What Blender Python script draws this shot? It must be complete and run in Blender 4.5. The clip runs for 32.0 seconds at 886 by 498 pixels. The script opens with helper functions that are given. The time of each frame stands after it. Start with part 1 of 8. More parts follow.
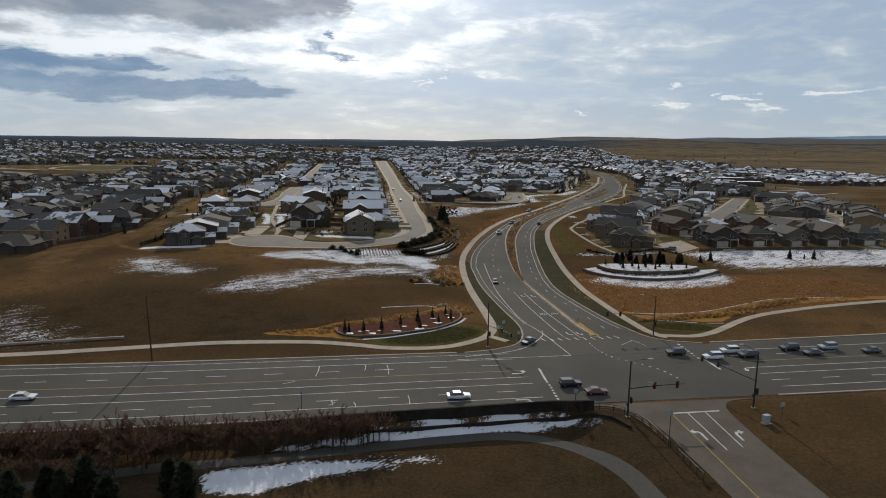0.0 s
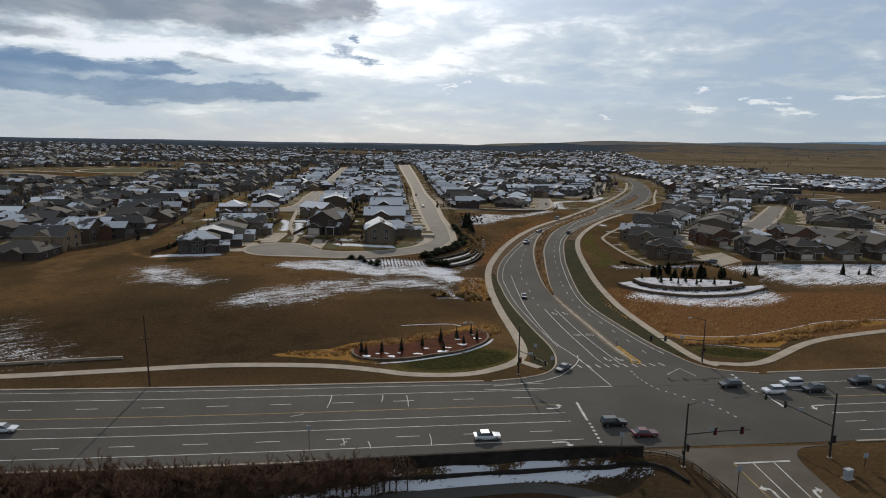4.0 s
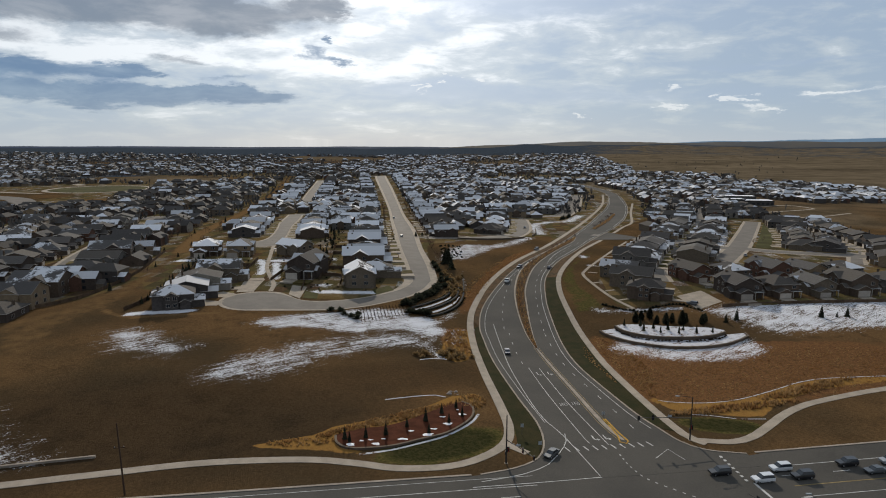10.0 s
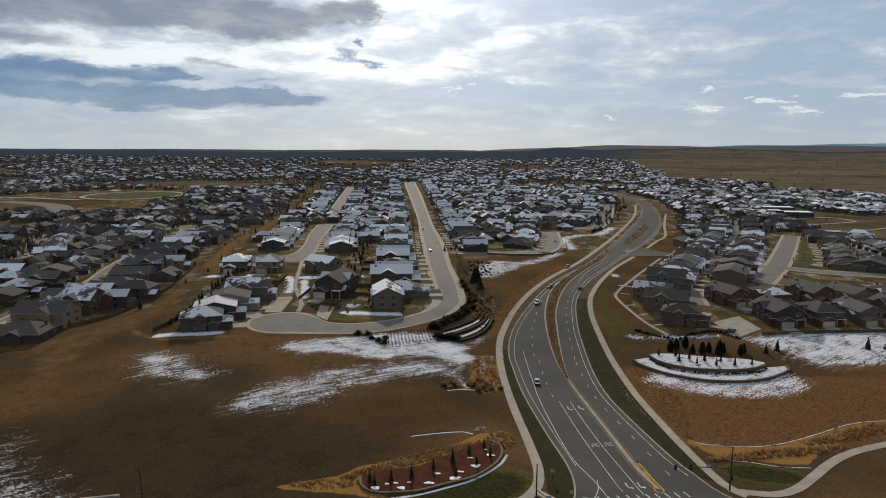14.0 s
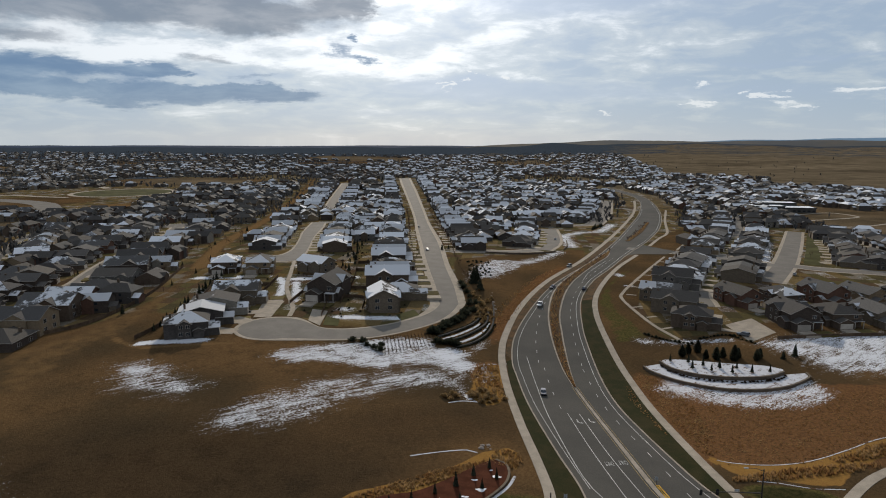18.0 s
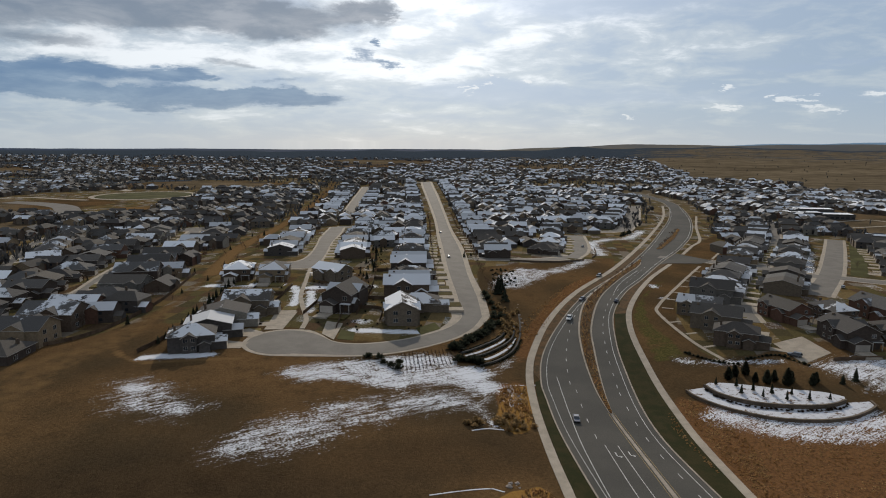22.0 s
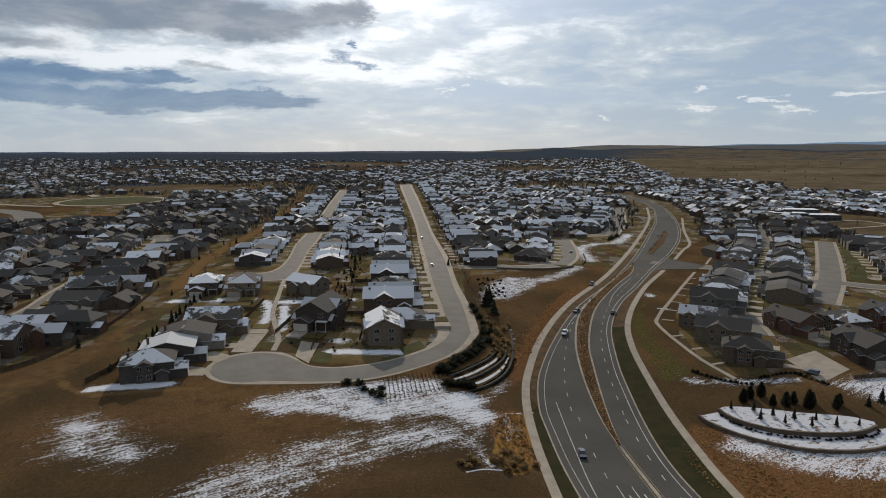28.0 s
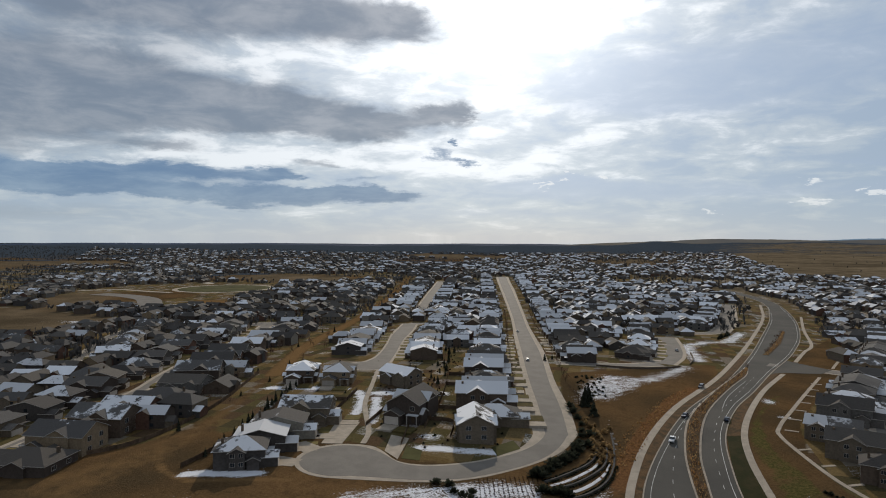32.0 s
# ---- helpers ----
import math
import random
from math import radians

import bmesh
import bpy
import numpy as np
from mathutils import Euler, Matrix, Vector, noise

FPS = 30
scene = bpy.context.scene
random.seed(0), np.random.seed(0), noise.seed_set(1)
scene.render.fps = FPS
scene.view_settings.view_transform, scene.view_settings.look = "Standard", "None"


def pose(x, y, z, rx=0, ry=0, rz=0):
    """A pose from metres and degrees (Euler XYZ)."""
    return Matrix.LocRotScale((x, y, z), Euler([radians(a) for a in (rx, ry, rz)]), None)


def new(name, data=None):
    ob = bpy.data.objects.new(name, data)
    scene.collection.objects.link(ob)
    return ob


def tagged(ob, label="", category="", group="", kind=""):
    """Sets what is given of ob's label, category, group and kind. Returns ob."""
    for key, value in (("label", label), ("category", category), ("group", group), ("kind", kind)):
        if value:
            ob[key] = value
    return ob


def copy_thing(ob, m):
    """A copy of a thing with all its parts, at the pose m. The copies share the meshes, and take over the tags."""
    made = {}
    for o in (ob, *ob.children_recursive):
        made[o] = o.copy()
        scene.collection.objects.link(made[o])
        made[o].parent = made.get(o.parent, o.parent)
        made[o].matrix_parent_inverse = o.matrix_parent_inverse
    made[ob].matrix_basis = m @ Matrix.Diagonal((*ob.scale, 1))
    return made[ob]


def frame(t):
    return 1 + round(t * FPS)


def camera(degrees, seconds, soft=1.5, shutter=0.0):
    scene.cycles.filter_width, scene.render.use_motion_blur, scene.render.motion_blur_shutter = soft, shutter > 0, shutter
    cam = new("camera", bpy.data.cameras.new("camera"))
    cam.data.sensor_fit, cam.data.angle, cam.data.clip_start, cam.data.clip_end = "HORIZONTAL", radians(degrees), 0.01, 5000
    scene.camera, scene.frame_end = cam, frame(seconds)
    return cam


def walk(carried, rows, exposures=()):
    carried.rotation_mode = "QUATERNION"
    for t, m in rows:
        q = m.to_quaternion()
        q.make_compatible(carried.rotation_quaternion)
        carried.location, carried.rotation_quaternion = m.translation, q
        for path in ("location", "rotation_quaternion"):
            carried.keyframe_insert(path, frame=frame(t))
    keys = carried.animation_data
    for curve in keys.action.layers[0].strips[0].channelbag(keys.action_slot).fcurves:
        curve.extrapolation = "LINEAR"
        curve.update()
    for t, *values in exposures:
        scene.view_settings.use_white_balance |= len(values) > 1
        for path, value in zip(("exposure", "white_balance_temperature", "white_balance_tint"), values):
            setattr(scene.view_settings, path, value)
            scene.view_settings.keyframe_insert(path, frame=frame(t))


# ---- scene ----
# Camera: seconds, x, y, z, heading, tilt, lean
PATH = [
    (0.0, -42.04, -168.80, 51.98, -0.01, -9.80, -0.73),
    (0.5, -42.08, -168.21, 51.94, 0.25, -9.70, -0.72),
    (1.0, -42.11, -167.34, 51.96, 0.49, -9.65, -0.86),
    (1.5, -42.16, -166.01, 51.99, 0.74, -9.60, -0.85),
    (2.0, -42.29, -164.11, 52.02, 1.05, -9.53, -0.96),
    (2.5, -42.37, -161.74, 52.11, 1.43, -9.49, -0.98),
    (3.0, -42.49, -159.03, 52.17, 1.76, -9.46, -0.90),
    (3.5, -42.69, -156.16, 52.19, 2.05, -9.47, -0.94),
    (5.5, -44.18, -147.60, 52.99, 1.54, -9.70, -0.72),
    (6.0, -44.45, -147.33, 53.67, 0.72, -9.71, -0.71),
    (6.5, -44.77, -147.15, 55.12, 0.02, -9.65, -0.67),
    (7.0, -44.85, -147.19, 57.06, -0.41, -9.71, -0.60),
    (7.5, -44.86, -147.25, 59.28, -0.62, -9.79, -0.55),
    (8.0, -44.90, -147.10, 61.69, -0.60, -9.70, -0.43),
    (8.5, -44.77, -146.84, 64.15, -0.52, -9.61, -0.33),
    (9.0, -44.66, -146.66, 66.49, -0.41, -9.55, -0.26),
    (9.5, -44.68, -146.58, 68.84, -0.33, -9.57, -0.19),
    (10.0, -44.68, -146.74, 71.20, -0.12, -9.49, -0.17),
    (10.5, -44.77, -146.91, 73.53, 0.12, -9.43, -0.19),
    (11.0, -44.85, -147.02, 75.73, 0.26, -9.45, -0.16),
    (11.5, -44.90, -147.00, 77.50, 0.52, -9.45, -0.15),
    (12.0, -44.93, -146.87, 78.36, 0.89, -9.50, -0.17),
    (12.5, -44.97, -146.25, 78.57, 1.25, -9.36, -0.31),
    (13.0, -44.96, -145.00, 78.61, 1.79, -9.22, -0.32),
    (13.5, -44.90, -143.22, 78.71, 2.21, -9.27, -0.34),
    (14.0, -44.82, -140.98, 78.90, 2.49, -9.31, -0.28),
    (14.5, -44.74, -138.53, 78.95, 2.77, -9.37, -0.26),
    (16.5, -46.15, -128.47, 78.55, 3.47, -9.24, -0.17),
    (17.0, -46.50, -127.46, 78.74, 2.97, -9.52, -0.06),
    (17.5, -46.71, -127.12, 78.72, 2.28, -9.76, -0.11),
    (18.0, -46.86, -127.04, 78.55, 2.02, -9.68, -0.12),
    (18.5, -46.95, -126.85, 78.36, 2.01, -9.64, -0.11),
    (19.0, -47.04, -126.15, 78.10, 2.08, -9.57, -0.29),
    (19.5, -47.21, -124.56, 77.92, 2.48, -9.41, -0.33),
    (20.0, -47.43, -122.05, 77.85, 2.90, -9.38, -0.33),
    (20.5, -47.61, -118.97, 77.72, 3.24, -9.48, -0.38),
    (21.0, -47.81, -115.55, 77.64, 3.47, -9.53, -0.37),
    (21.5, -48.12, -112.06, 77.65, 3.68, -9.50, -0.32),
    (22.0, -48.44, -108.99, 77.68, 3.90, -9.36, -0.22),
    (22.5, -48.74, -106.62, 77.63, 3.79, -9.34, -0.03),
    (23.0, -48.99, -104.71, 77.55, 2.98, -9.63, -0.29),
    (23.5, -49.29, -102.54, 77.56, 3.00, -9.34, -0.14),
    (24.0, -49.63, -100.03, 77.56, 3.03, -9.37, -0.32),
    (24.5, -49.84, -97.36, 77.46, 3.31, -9.29, -0.28),
    (26.5, -51.43, -87.77, 77.76, 3.16, -9.34, 0.10),
    (27.0, -51.62, -87.48, 77.59, 2.36, -9.52, -0.13),
    (27.5, -51.84, -87.21, 77.59, 2.25, -9.21, 0.08),
    (28.0, -52.00, -87.08, 77.68, 1.99, -9.21, 0.08),
    (28.5, -52.07, -86.96, 77.76, 1.83, -9.23, 0.05),
    (29.0, -52.11, -86.75, 77.83, 2.00, -9.06, 0.17),
    (29.5, -52.10, -86.49, 77.83, 2.04, -9.11, 0.18),
    (30.0, -52.16, -85.91, 77.77, 2.10, -6.71, 0.19),
    (30.5, -52.35, -85.10, 77.68, 4.46, -5.06, 0.02),
    (31.0, -52.46, -84.34, 77.61, 6.46, -3.74, -0.13),
    (31.5, -52.35, -83.70, 77.50, 6.68, -2.44, -0.09),
    (32.0, -51.96, -83.16, 77.33, 10.53, -1.09, -0.19),]
cam = camera(68.7, 32.0, soft=1.0)
walk(cam, [(t, pose(x, y, z, 90 + tilt, lean, head)) for t, x, y, z, head, tilt, lean in PATH],
     exposures=[(0.0, 0.05), (24.0, 0.03), (32.0, -0.02)])

# ---- sky and sun ----
SUN_AZ, SUN_EL = radians(6.0), radians(25.0)  # a little left of +y, low
sun_dir = Vector((-math.sin(SUN_AZ) * math.cos(SUN_EL), math.cos(SUN_AZ) * math.cos(SUN_EL), math.sin(SUN_EL)))
sun_data = bpy.data.lights.new("sun", "SUN")
sun_data.energy, sun_data.angle, sun_data.color = 3.2, radians(0.6), (1.0, 0.90, 0.76)
sun = new("sun", sun_data)
sun.rotation_euler = sun_dir.to_track_quat("Z", "Y").to_euler()


def node(nt, kind, **kw):
    n = nt.nodes.new(kind)
    for k, v in kw.items():
        if k in ("operation", "blend_type", "data_type", "noise_dimensions", "attribute_name", "sky_type", "interpolation", "feature", "wave_type", "bands_direction", "use_clamp", "clamp_factor"):
            if k == "operation": n.operation = v
            elif k == "blend_type": n.blend_type = v
            elif k == "data_type": n.data_type = v
            elif k == "noise_dimensions": n.noise_dimensions = v
            elif k == "attribute_name": n.attribute_name = v
            elif k == "sky_type": n.sky_type = v
            elif k == "feature": n.feature = v
            elif k == "use_clamp": n.use_clamp = v
        else:
            n.inputs[k].default_value = v
    return n


def math_node(nt, op, a, b=None, clamp=False):
    n = nt.nodes.new("ShaderNodeMath")
    n.operation, n.use_clamp = op, clamp
    for i, v in enumerate((a, b)):
        if v is None:
            continue
        if isinstance(v, (int, float)):
            n.inputs[i].default_value = v
        else:
            nt.links.new(v, n.inputs[i])
    return n.outputs[0]


def mix_rgb(nt, fac, a, b, blend="MIX"):
    n = nt.nodes.new("ShaderNodeMix")
    n.data_type, n.blend_type = "RGBA", blend
    for sock, v in ((n.inputs[0], fac), (n.inputs[6], a), (n.inputs[7], b)):
        if isinstance(v, (int, float)):
            sock.default_value = v
        elif isinstance(v, (tuple, list)):
            sock.default_value = (*v[:3], 1.0)
        else:
            nt.links.new(v, sock)
    return n.outputs[2]


def ramp(nt, fac, stops, ease="EASE"):
    n = nt.nodes.new("ShaderNodeValToRGB")
    n.color_ramp.interpolation = ease
    while len(n.color_ramp.elements) < len(stops):
        n.color_ramp.elements.new(0.5)
    for e, (p, c) in zip(n.color_ramp.elements, stops):
        e.position = p
        e.color = (*c, 1.0) if isinstance(c, (tuple, list)) else (c, c, c, 1.0)
    nt.links.new(fac, n.inputs[0])
    return n.outputs[0]


def noise_out(nt, vec, scale, detail=4.0, rough=0.55, distort=0.0, color=False):
    n = nt.nodes.new("ShaderNodeTexNoise")
    n.inputs["Scale"].default_value, n.inputs["Detail"].default_value = scale, detail
    n.inputs["Roughness"].default_value, n.inputs["Distortion"].default_value = rough, distort
    if vec is not None:
        nt.links.new(vec, n.inputs["Vector"])
    return n.outputs[1 if color else 0]


def map_scale(nt, vec, sx, sy, sz, rz=0.0, loc=(0, 0, 0)):
    n = nt.nodes.new("ShaderNodeMapping")
    n.inputs["Scale"].default_value, n.inputs["Rotation"].default_value = (sx, sy, sz), (0, 0, rz)
    n.inputs["Location"].default_value = loc
    nt.links.new(vec, n.inputs[0])
    return n.outputs[0]


def make_world():
    """Clear sky behind a broken deck of winter cloud, brightest round the sun."""
    w = bpy.data.worlds.new("sky")
    scene.world = w
    w.use_nodes = True
    nt = w.node_tree
    bg = nt.nodes["Background"]
    sky = node(nt, "ShaderNodeTexSky", sky_type="NISHITA")
    sky.sun_disc, sky.sun_elevation, sky.sun_rotation = False, SUN_EL, -SUN_AZ
    sky.altitude, sky.dust_density = 1700, 1.5
    tc = nt.nodes.new("ShaderNodeTexCoord").outputs["Generated"]
    sep = nt.nodes.new("ShaderNodeSeparateXYZ")
    nt.links.new(tc, sep.inputs[0])
    x, y, z = sep.outputs
    up = math_node(nt, "MAXIMUM", z, 0.0)
    az = math_node(nt, "ARCTAN2", x, y)
    comb = nt.nodes.new("ShaderNodeCombineXYZ")
    nt.links.new(az, comb.inputs[0])
    nt.links.new(math_node(nt, "POWER", math_node(nt, "ADD", up, 0.02), 0.75), comb.inputs[1])
    dome = comb.outputs[0]
    warp = noise_out(nt, map_scale(nt, dome, 9.0, 22.0, 1.0), 1.0, 9.0, 0.66, 0.2)
    warp2 = noise_out(nt, map_scale(nt, dome, 9.0, 22.0, 1.0, 0.0, (5.2, 9.1, 0)), 1.0, 9.0, 0.66, 0.2)
    az_w = math_node(nt, "ADD", az, math_node(nt, "MULTIPLY", math_node(nt, "SUBTRACT", warp, 0.5), 0.22))
    z_w = math_node(nt, "ADD", z, math_node(nt, "MULTIPLY", math_node(nt, "SUBTRACT", warp2, 0.5), 0.050))

    def bank(a0, e0, wa, we, weight):
        da = math_node(nt, "POWER", math_node(nt, "DIVIDE", math_node(nt, "SUBTRACT", az_w, a0), wa), 2.0)
        de = math_node(nt, "POWER", math_node(nt, "DIVIDE", math_node(nt, "SUBTRACT", z_w, e0), we), 2.0)
        return math_node(nt, "MULTIPLY", math_node(nt, "EXPONENT", math_node(nt, "MULTIPLY", math_node(nt, "ADD", da, de), -1.0)), weight)

    def total(parts):
        s = parts[0]
        for q in parts[1:]:
            s = math_node(nt, "ADD", s, q)
        return s
    dot = nt.nodes.new("ShaderNodeVectorMath")
    dot.operation = "DOT_PRODUCT"
    nt.links.new(tc, dot.inputs[0])
    dot.inputs[1].default_value = sun_dir
    d = math_node(nt, "MAXIMUM", dot.outputs["Value"], 0.0)
    fine = noise_out(nt, map_scale(nt, dome, 11.0, 30.0, 1.0, 0.03), 1.0, 9.0, 0.60, 0.3)
    broad = noise_out(nt, map_scale(nt, dome, 2.6, 10.0, 1.0, 0.05, (3.1, 1.7, 0)), 1.0, 6.0, 0.58, 0.4)
    cover = math_node(nt, "ADD", math_node(nt, "MULTIPLY", fine, 0.95), math_node(nt, "MULTIPLY", broad, 0.40))
    cover = math_node(nt, "ADD", math_node(nt, "SUBTRACT", cover, 0.17), math_node(nt, "MULTIPLY", math_node(nt, "POWER", d, 12.0), 0.24))
    cover = math_node(nt, "ADD", cover, total([bank(-0.45, 0.118, 0.34, 0.030, 0.22), bank(-0.10, 0.10, 0.13, 0.025, 0.16), bank(-0.6, 0.25, 0.3, 0.03, 0.16)]))
    c = mix_rgb(nt, ramp(nt, cover, [(0.46, 0.0), (0.66, 1.0)]), (0.33, 0.42, 0.54), (0.455, 0.525, 0.595))
    c = mix_rgb(nt, ramp(nt, cover, [(0.62, 0.0), (0.82, 1.0)]), c, (0.82, 0.86, 0.90))
    glow = math_node(nt, "ADD", math_node(nt, "MULTIPLY", math_node(nt, "POWER", d, 60.0), 0.9), math_node(nt, "MULTIPLY", math_node(nt, "POWER", d, 14.0), 0.30))
    # blue-grey veils on the right and under the sun
    veil = ramp(nt, total([bank(0.13, 0.215, 0.17, 0.045, 1.1), bank(0.45, 0.24, 0.26, 0.08, 0.8), bank(-0.01, 0.074, 0.12, 0.018, 1.0), bank(0.16, 0.070, 0.16, 0.014, 0.7), bank(0.40, 0.062, 0.18, 0.016, 0.6), bank(0.46, 0.102, 0.12, 0.006, 0.7),
                           bank(-0.25, 0.035, 0.3, 0.01, 0.4), bank(0.05, 0.03, 0.25, 0.01, 0.5)]), [(0.15, 0.0), (0.9, 1.0)])
    c = mix_rgb(nt, math_node(nt, "MULTIPLY", veil, 0.75), c, (0.33, 0.42, 0.56))
    c = mix_rgb(nt, 1.0, c, glow, "ADD")
    # small bright puffs
    puffs = total([bank(a, e, wa * 0.75, we * 0.75, 1.0) for a, e, wa, we in ((-0.022, 0.079, 0.012, 0.005), (0.005, 0.092, 0.010, 0.005), (0.045, 0.090, 0.014, 0.004), (0.318, 0.077, 0.013, 0.005), (0.327, 0.049, 0.022, 0.005), (0.401, 0.061, 0.013, 0.005),
                                                              (0.43, 0.055, 0.018, 0.004), (0.45, 0.044, 0.03, 0.004), (0.527, 0.065, 0.06, 0.005), (0.20, 0.035, 0.012, 0.004), (0.63, 0.05, 0.05, 0.004))])
    c = mix_rgb(nt, ramp(nt, puffs, [(0.25, 0.0), (0.9, 0.75)]), c, (0.88, 0.90, 0.92))
    # grey undersides of the high bank and blue undersides of the low one
    grey = ramp(nt, total([bank(-0.56, 0.185, 0.26, 0.034, 1.2), bank(-0.74, 0.215, 0.22, 0.05, 0.8), bank(-0.85, 0.03, 0.35, 0.02, 0.45), bank(-0.33, 0.166, 0.13, 0.022, 1.0), bank(-0.18, 0.186, 0.035, 0.018, 0.8), bank(-0.60, 0.32, 0.30, 0.05, 1.1), bank(-0.28, 0.31, 0.12, 0.03, 0.7), bank(-0.86, 0.15, 0.2, 0.06, 0.9),
                            bank(-0.37, 0.108, 0.05, 0.007, 0.6), bank(-0.60, 0.125, 0.07, 0.008, 0.5)]), [(0.2, 0.0), (0.8, 1.0)])
    c = mix_rgb(nt, math_node(nt, "MULTIPLY", grey, 0.9), c, mix_rgb(nt, ramp(nt, fine, [(0.35, 0.0), (0.7, 1.0)]), (0.17, 0.21, 0.27), (0.29, 0.32, 0.37)))
    low = ramp(nt, total([bank(-0.62, 0.093, 0.17, 0.013, 1.15), bank(-0.60, 0.068, 0.17, 0.009, 1.1), bank(-0.47, 0.055, 0.11, 0.012, 1.2), bank(-0.37, 0.067, 0.06, 0.006, 0.8), bank(-0.275, 0.064, 0.08, 0.010, 1.15), bank(-0.83, 0.075, 0.16, 0.016, 1.1),
                          bank(-0.452, 0.089, 0.026, 0.010, 1.0), bank(-0.199, 0.122, 0.027, 0.014, 0.68), bank(-0.161, 0.142, 0.012, 0.008, 0.9), bank(-0.155, 0.113, 0.03, 0.004, 0.7), bank(-0.31, 0.085, 0.04, 0.006, 0.5)]), [(0.25, 0.0), (0.8, 1.0)])
    c = mix_rgb(nt, math_node(nt, "MULTIPLY", low, 0.92), c, mix_rgb(nt, ramp(nt, fine, [(0.35, 0.0), (0.7, 1.0)]), (0.075, 0.165, 0.32), (0.17, 0.27, 0.41)))
    # pale band at the horizon
    hz = math_node(nt, "EXPONENT", math_node(nt, "MULTIPLY", up, -30.0))
    c = mix_rgb(nt, math_node(nt, "MULTIPLY", hz, 0.7), c, (0.41, 0.49, 0.57))
    # away from the sun the deck opens to a deeper blue
    rear = ramp(nt, math_node(nt, "ADD", math_node(nt, "MULTIPLY", y, 0.5), 0.5), [(0.45, 1.0), (0.85, 0.0)])
    c = mix_rgb(nt, rear, c, (0.400, 0.455, 0.530))
    zen = ramp(nt, up, [(0.42, 0.0), (0.75, 1.0)])
    c = mix_rgb(nt, zen, c, (0.385, 0.445, 0.535))
    clear = mix_rgb(nt, 1.0, sky.outputs[0], (0.08, 0.08, 0.08), "MULTIPLY")
    c = mix_rgb(nt, 0.9, clear, c)
    nt.links.new(c, bg.inputs[0])
    bg.inputs[1].default_value = 1.0


make_world()

# ---- materials ----
MATS = {}


def surface(name, base, rough=0.8, spread=0.25, scale=1.0, fine=12.0, bump=0.15, tint=None, metal=0.0, per_object=0.0, stretch=(1, 1, 1), leafy=0.0):
    """A surface with broad stains and fine grain at real-world size. tint: a second colour for the broad variation."""
    m = bpy.data.materials.new(name)
    m.use_nodes = True
    nt = m.node_tree
    p = nt.nodes["Principled BSDF"]
    pos = nt.nodes.new("ShaderNodeNewGeometry").outputs["Position"]
    pos = map_scale(nt, pos, *stretch)
    a = noise_out(nt, pos, 0.35 * scale, 5.0, 0.6)
    g = noise_out(nt, pos, fine * scale, 3.0, 0.6)
    b2 = tint or tuple(v * (1 - spread) for v in base)
    c = mix_rgb(nt, ramp(nt, a, [(0.35, 0.0), (0.65, 1.0)]), base, b2)
    lo, hi = 1 - spread * 0.6, 1 + spread * 0.5
    c = mix_rgb(nt, 1.0, c, ramp(nt, g, [(0.3, lo), (0.7, hi)]), "MULTIPLY")
    if per_object:
        r = nt.nodes.new("ShaderNodeObjectInfo").outputs["Random"]
        c = mix_rgb(nt, 1.0, c, ramp(nt, r, [(0.0, 1 - per_object), (1.0, 1 + per_object)], "LINEAR"), "MULTIPLY")
    nt.links.new(c, p.inputs["Base Color"])
    p.inputs["Roughness"].default_value, p.inputs["Metallic"].default_value = rough, metal
    p.inputs["Specular IOR Level"].default_value = 0.3 if rough < 0.6 else 0.02
    if bump:
        bn = nt.nodes.new("ShaderNodeBump")
        bn.inputs["Strength"].default_value, bn.inputs["Distance"].default_value = bump, 0.05
        nt.links.new(g, bn.inputs["Height"])
        nt.links.new(bn.outputs[0], p.inputs["Normal"])
    if leafy:  # thin blades and leaves let the light through
        tr = nt.nodes.new("ShaderNodeBsdfTranslucent")
        nt.links.new(c, tr.inputs[0])
        mx = nt.nodes.new("ShaderNodeMixShader")
        mx.inputs[0].default_value = leafy
        nt.links.new(p.outputs[0], mx.inputs[1])
        nt.links.new(tr.outputs[0], mx.inputs[2])
        nt.links.new(mx.outputs[0], nt.nodes["Material Output"].inputs[0])
    MATS[name] = m
    return m


surface("asphalt", (0.066, 0.062, 0.055), 0.8, 0.2, 0.12, 30.0, 0.1, tint=(0.082, 0.076, 0.066))
surface("asphalt_patch", (0.040, 0.040, 0.041), 0.8, 0.2)
surface("asphalt_dusty", (0.088, 0.076, 0.061), 0.85, 0.15, 0.4, 9.0, 0.1, tint=(0.110, 0.094, 0.075))
surface("asphalt_pale", (0.150, 0.135, 0.117), 0.8, 0.12, 0.4, 9.0, 0.1, tint=(0.175, 0.158, 0.137))
surface("concrete", (0.34, 0.29, 0.23), 0.85, 0.2, 0.8, 10.0, 0.1)
surface("concrete_kerb", (0.33, 0.28, 0.225), 0.85, 0.25, 0.8)
surface("paint_white", (0.52, 0.51, 0.48), 0.7, 0.35, 1.5)
surface("paint_amber", (0.46, 0.27, 0.05), 0.7, 0.3, 1.5)
surface("paint_yellow", (0.27, 0.205, 0.10), 0.7, 0.3, 1.5)
surface("median_soil", (0.105, 0.062, 0.032), 0.95, 0.4, 1.0, 2.5, 0.4, tint=(0.060, 0.044, 0.026))
surface("mulch_red", (0.080, 0.028, 0.015), 0.95, 0.35, 1.0, 6.0, 0.5)
surface("wall_block", (0.125, 0.095, 0.070), 0.9, 0.3, 1.0, 4.0, 0.4)
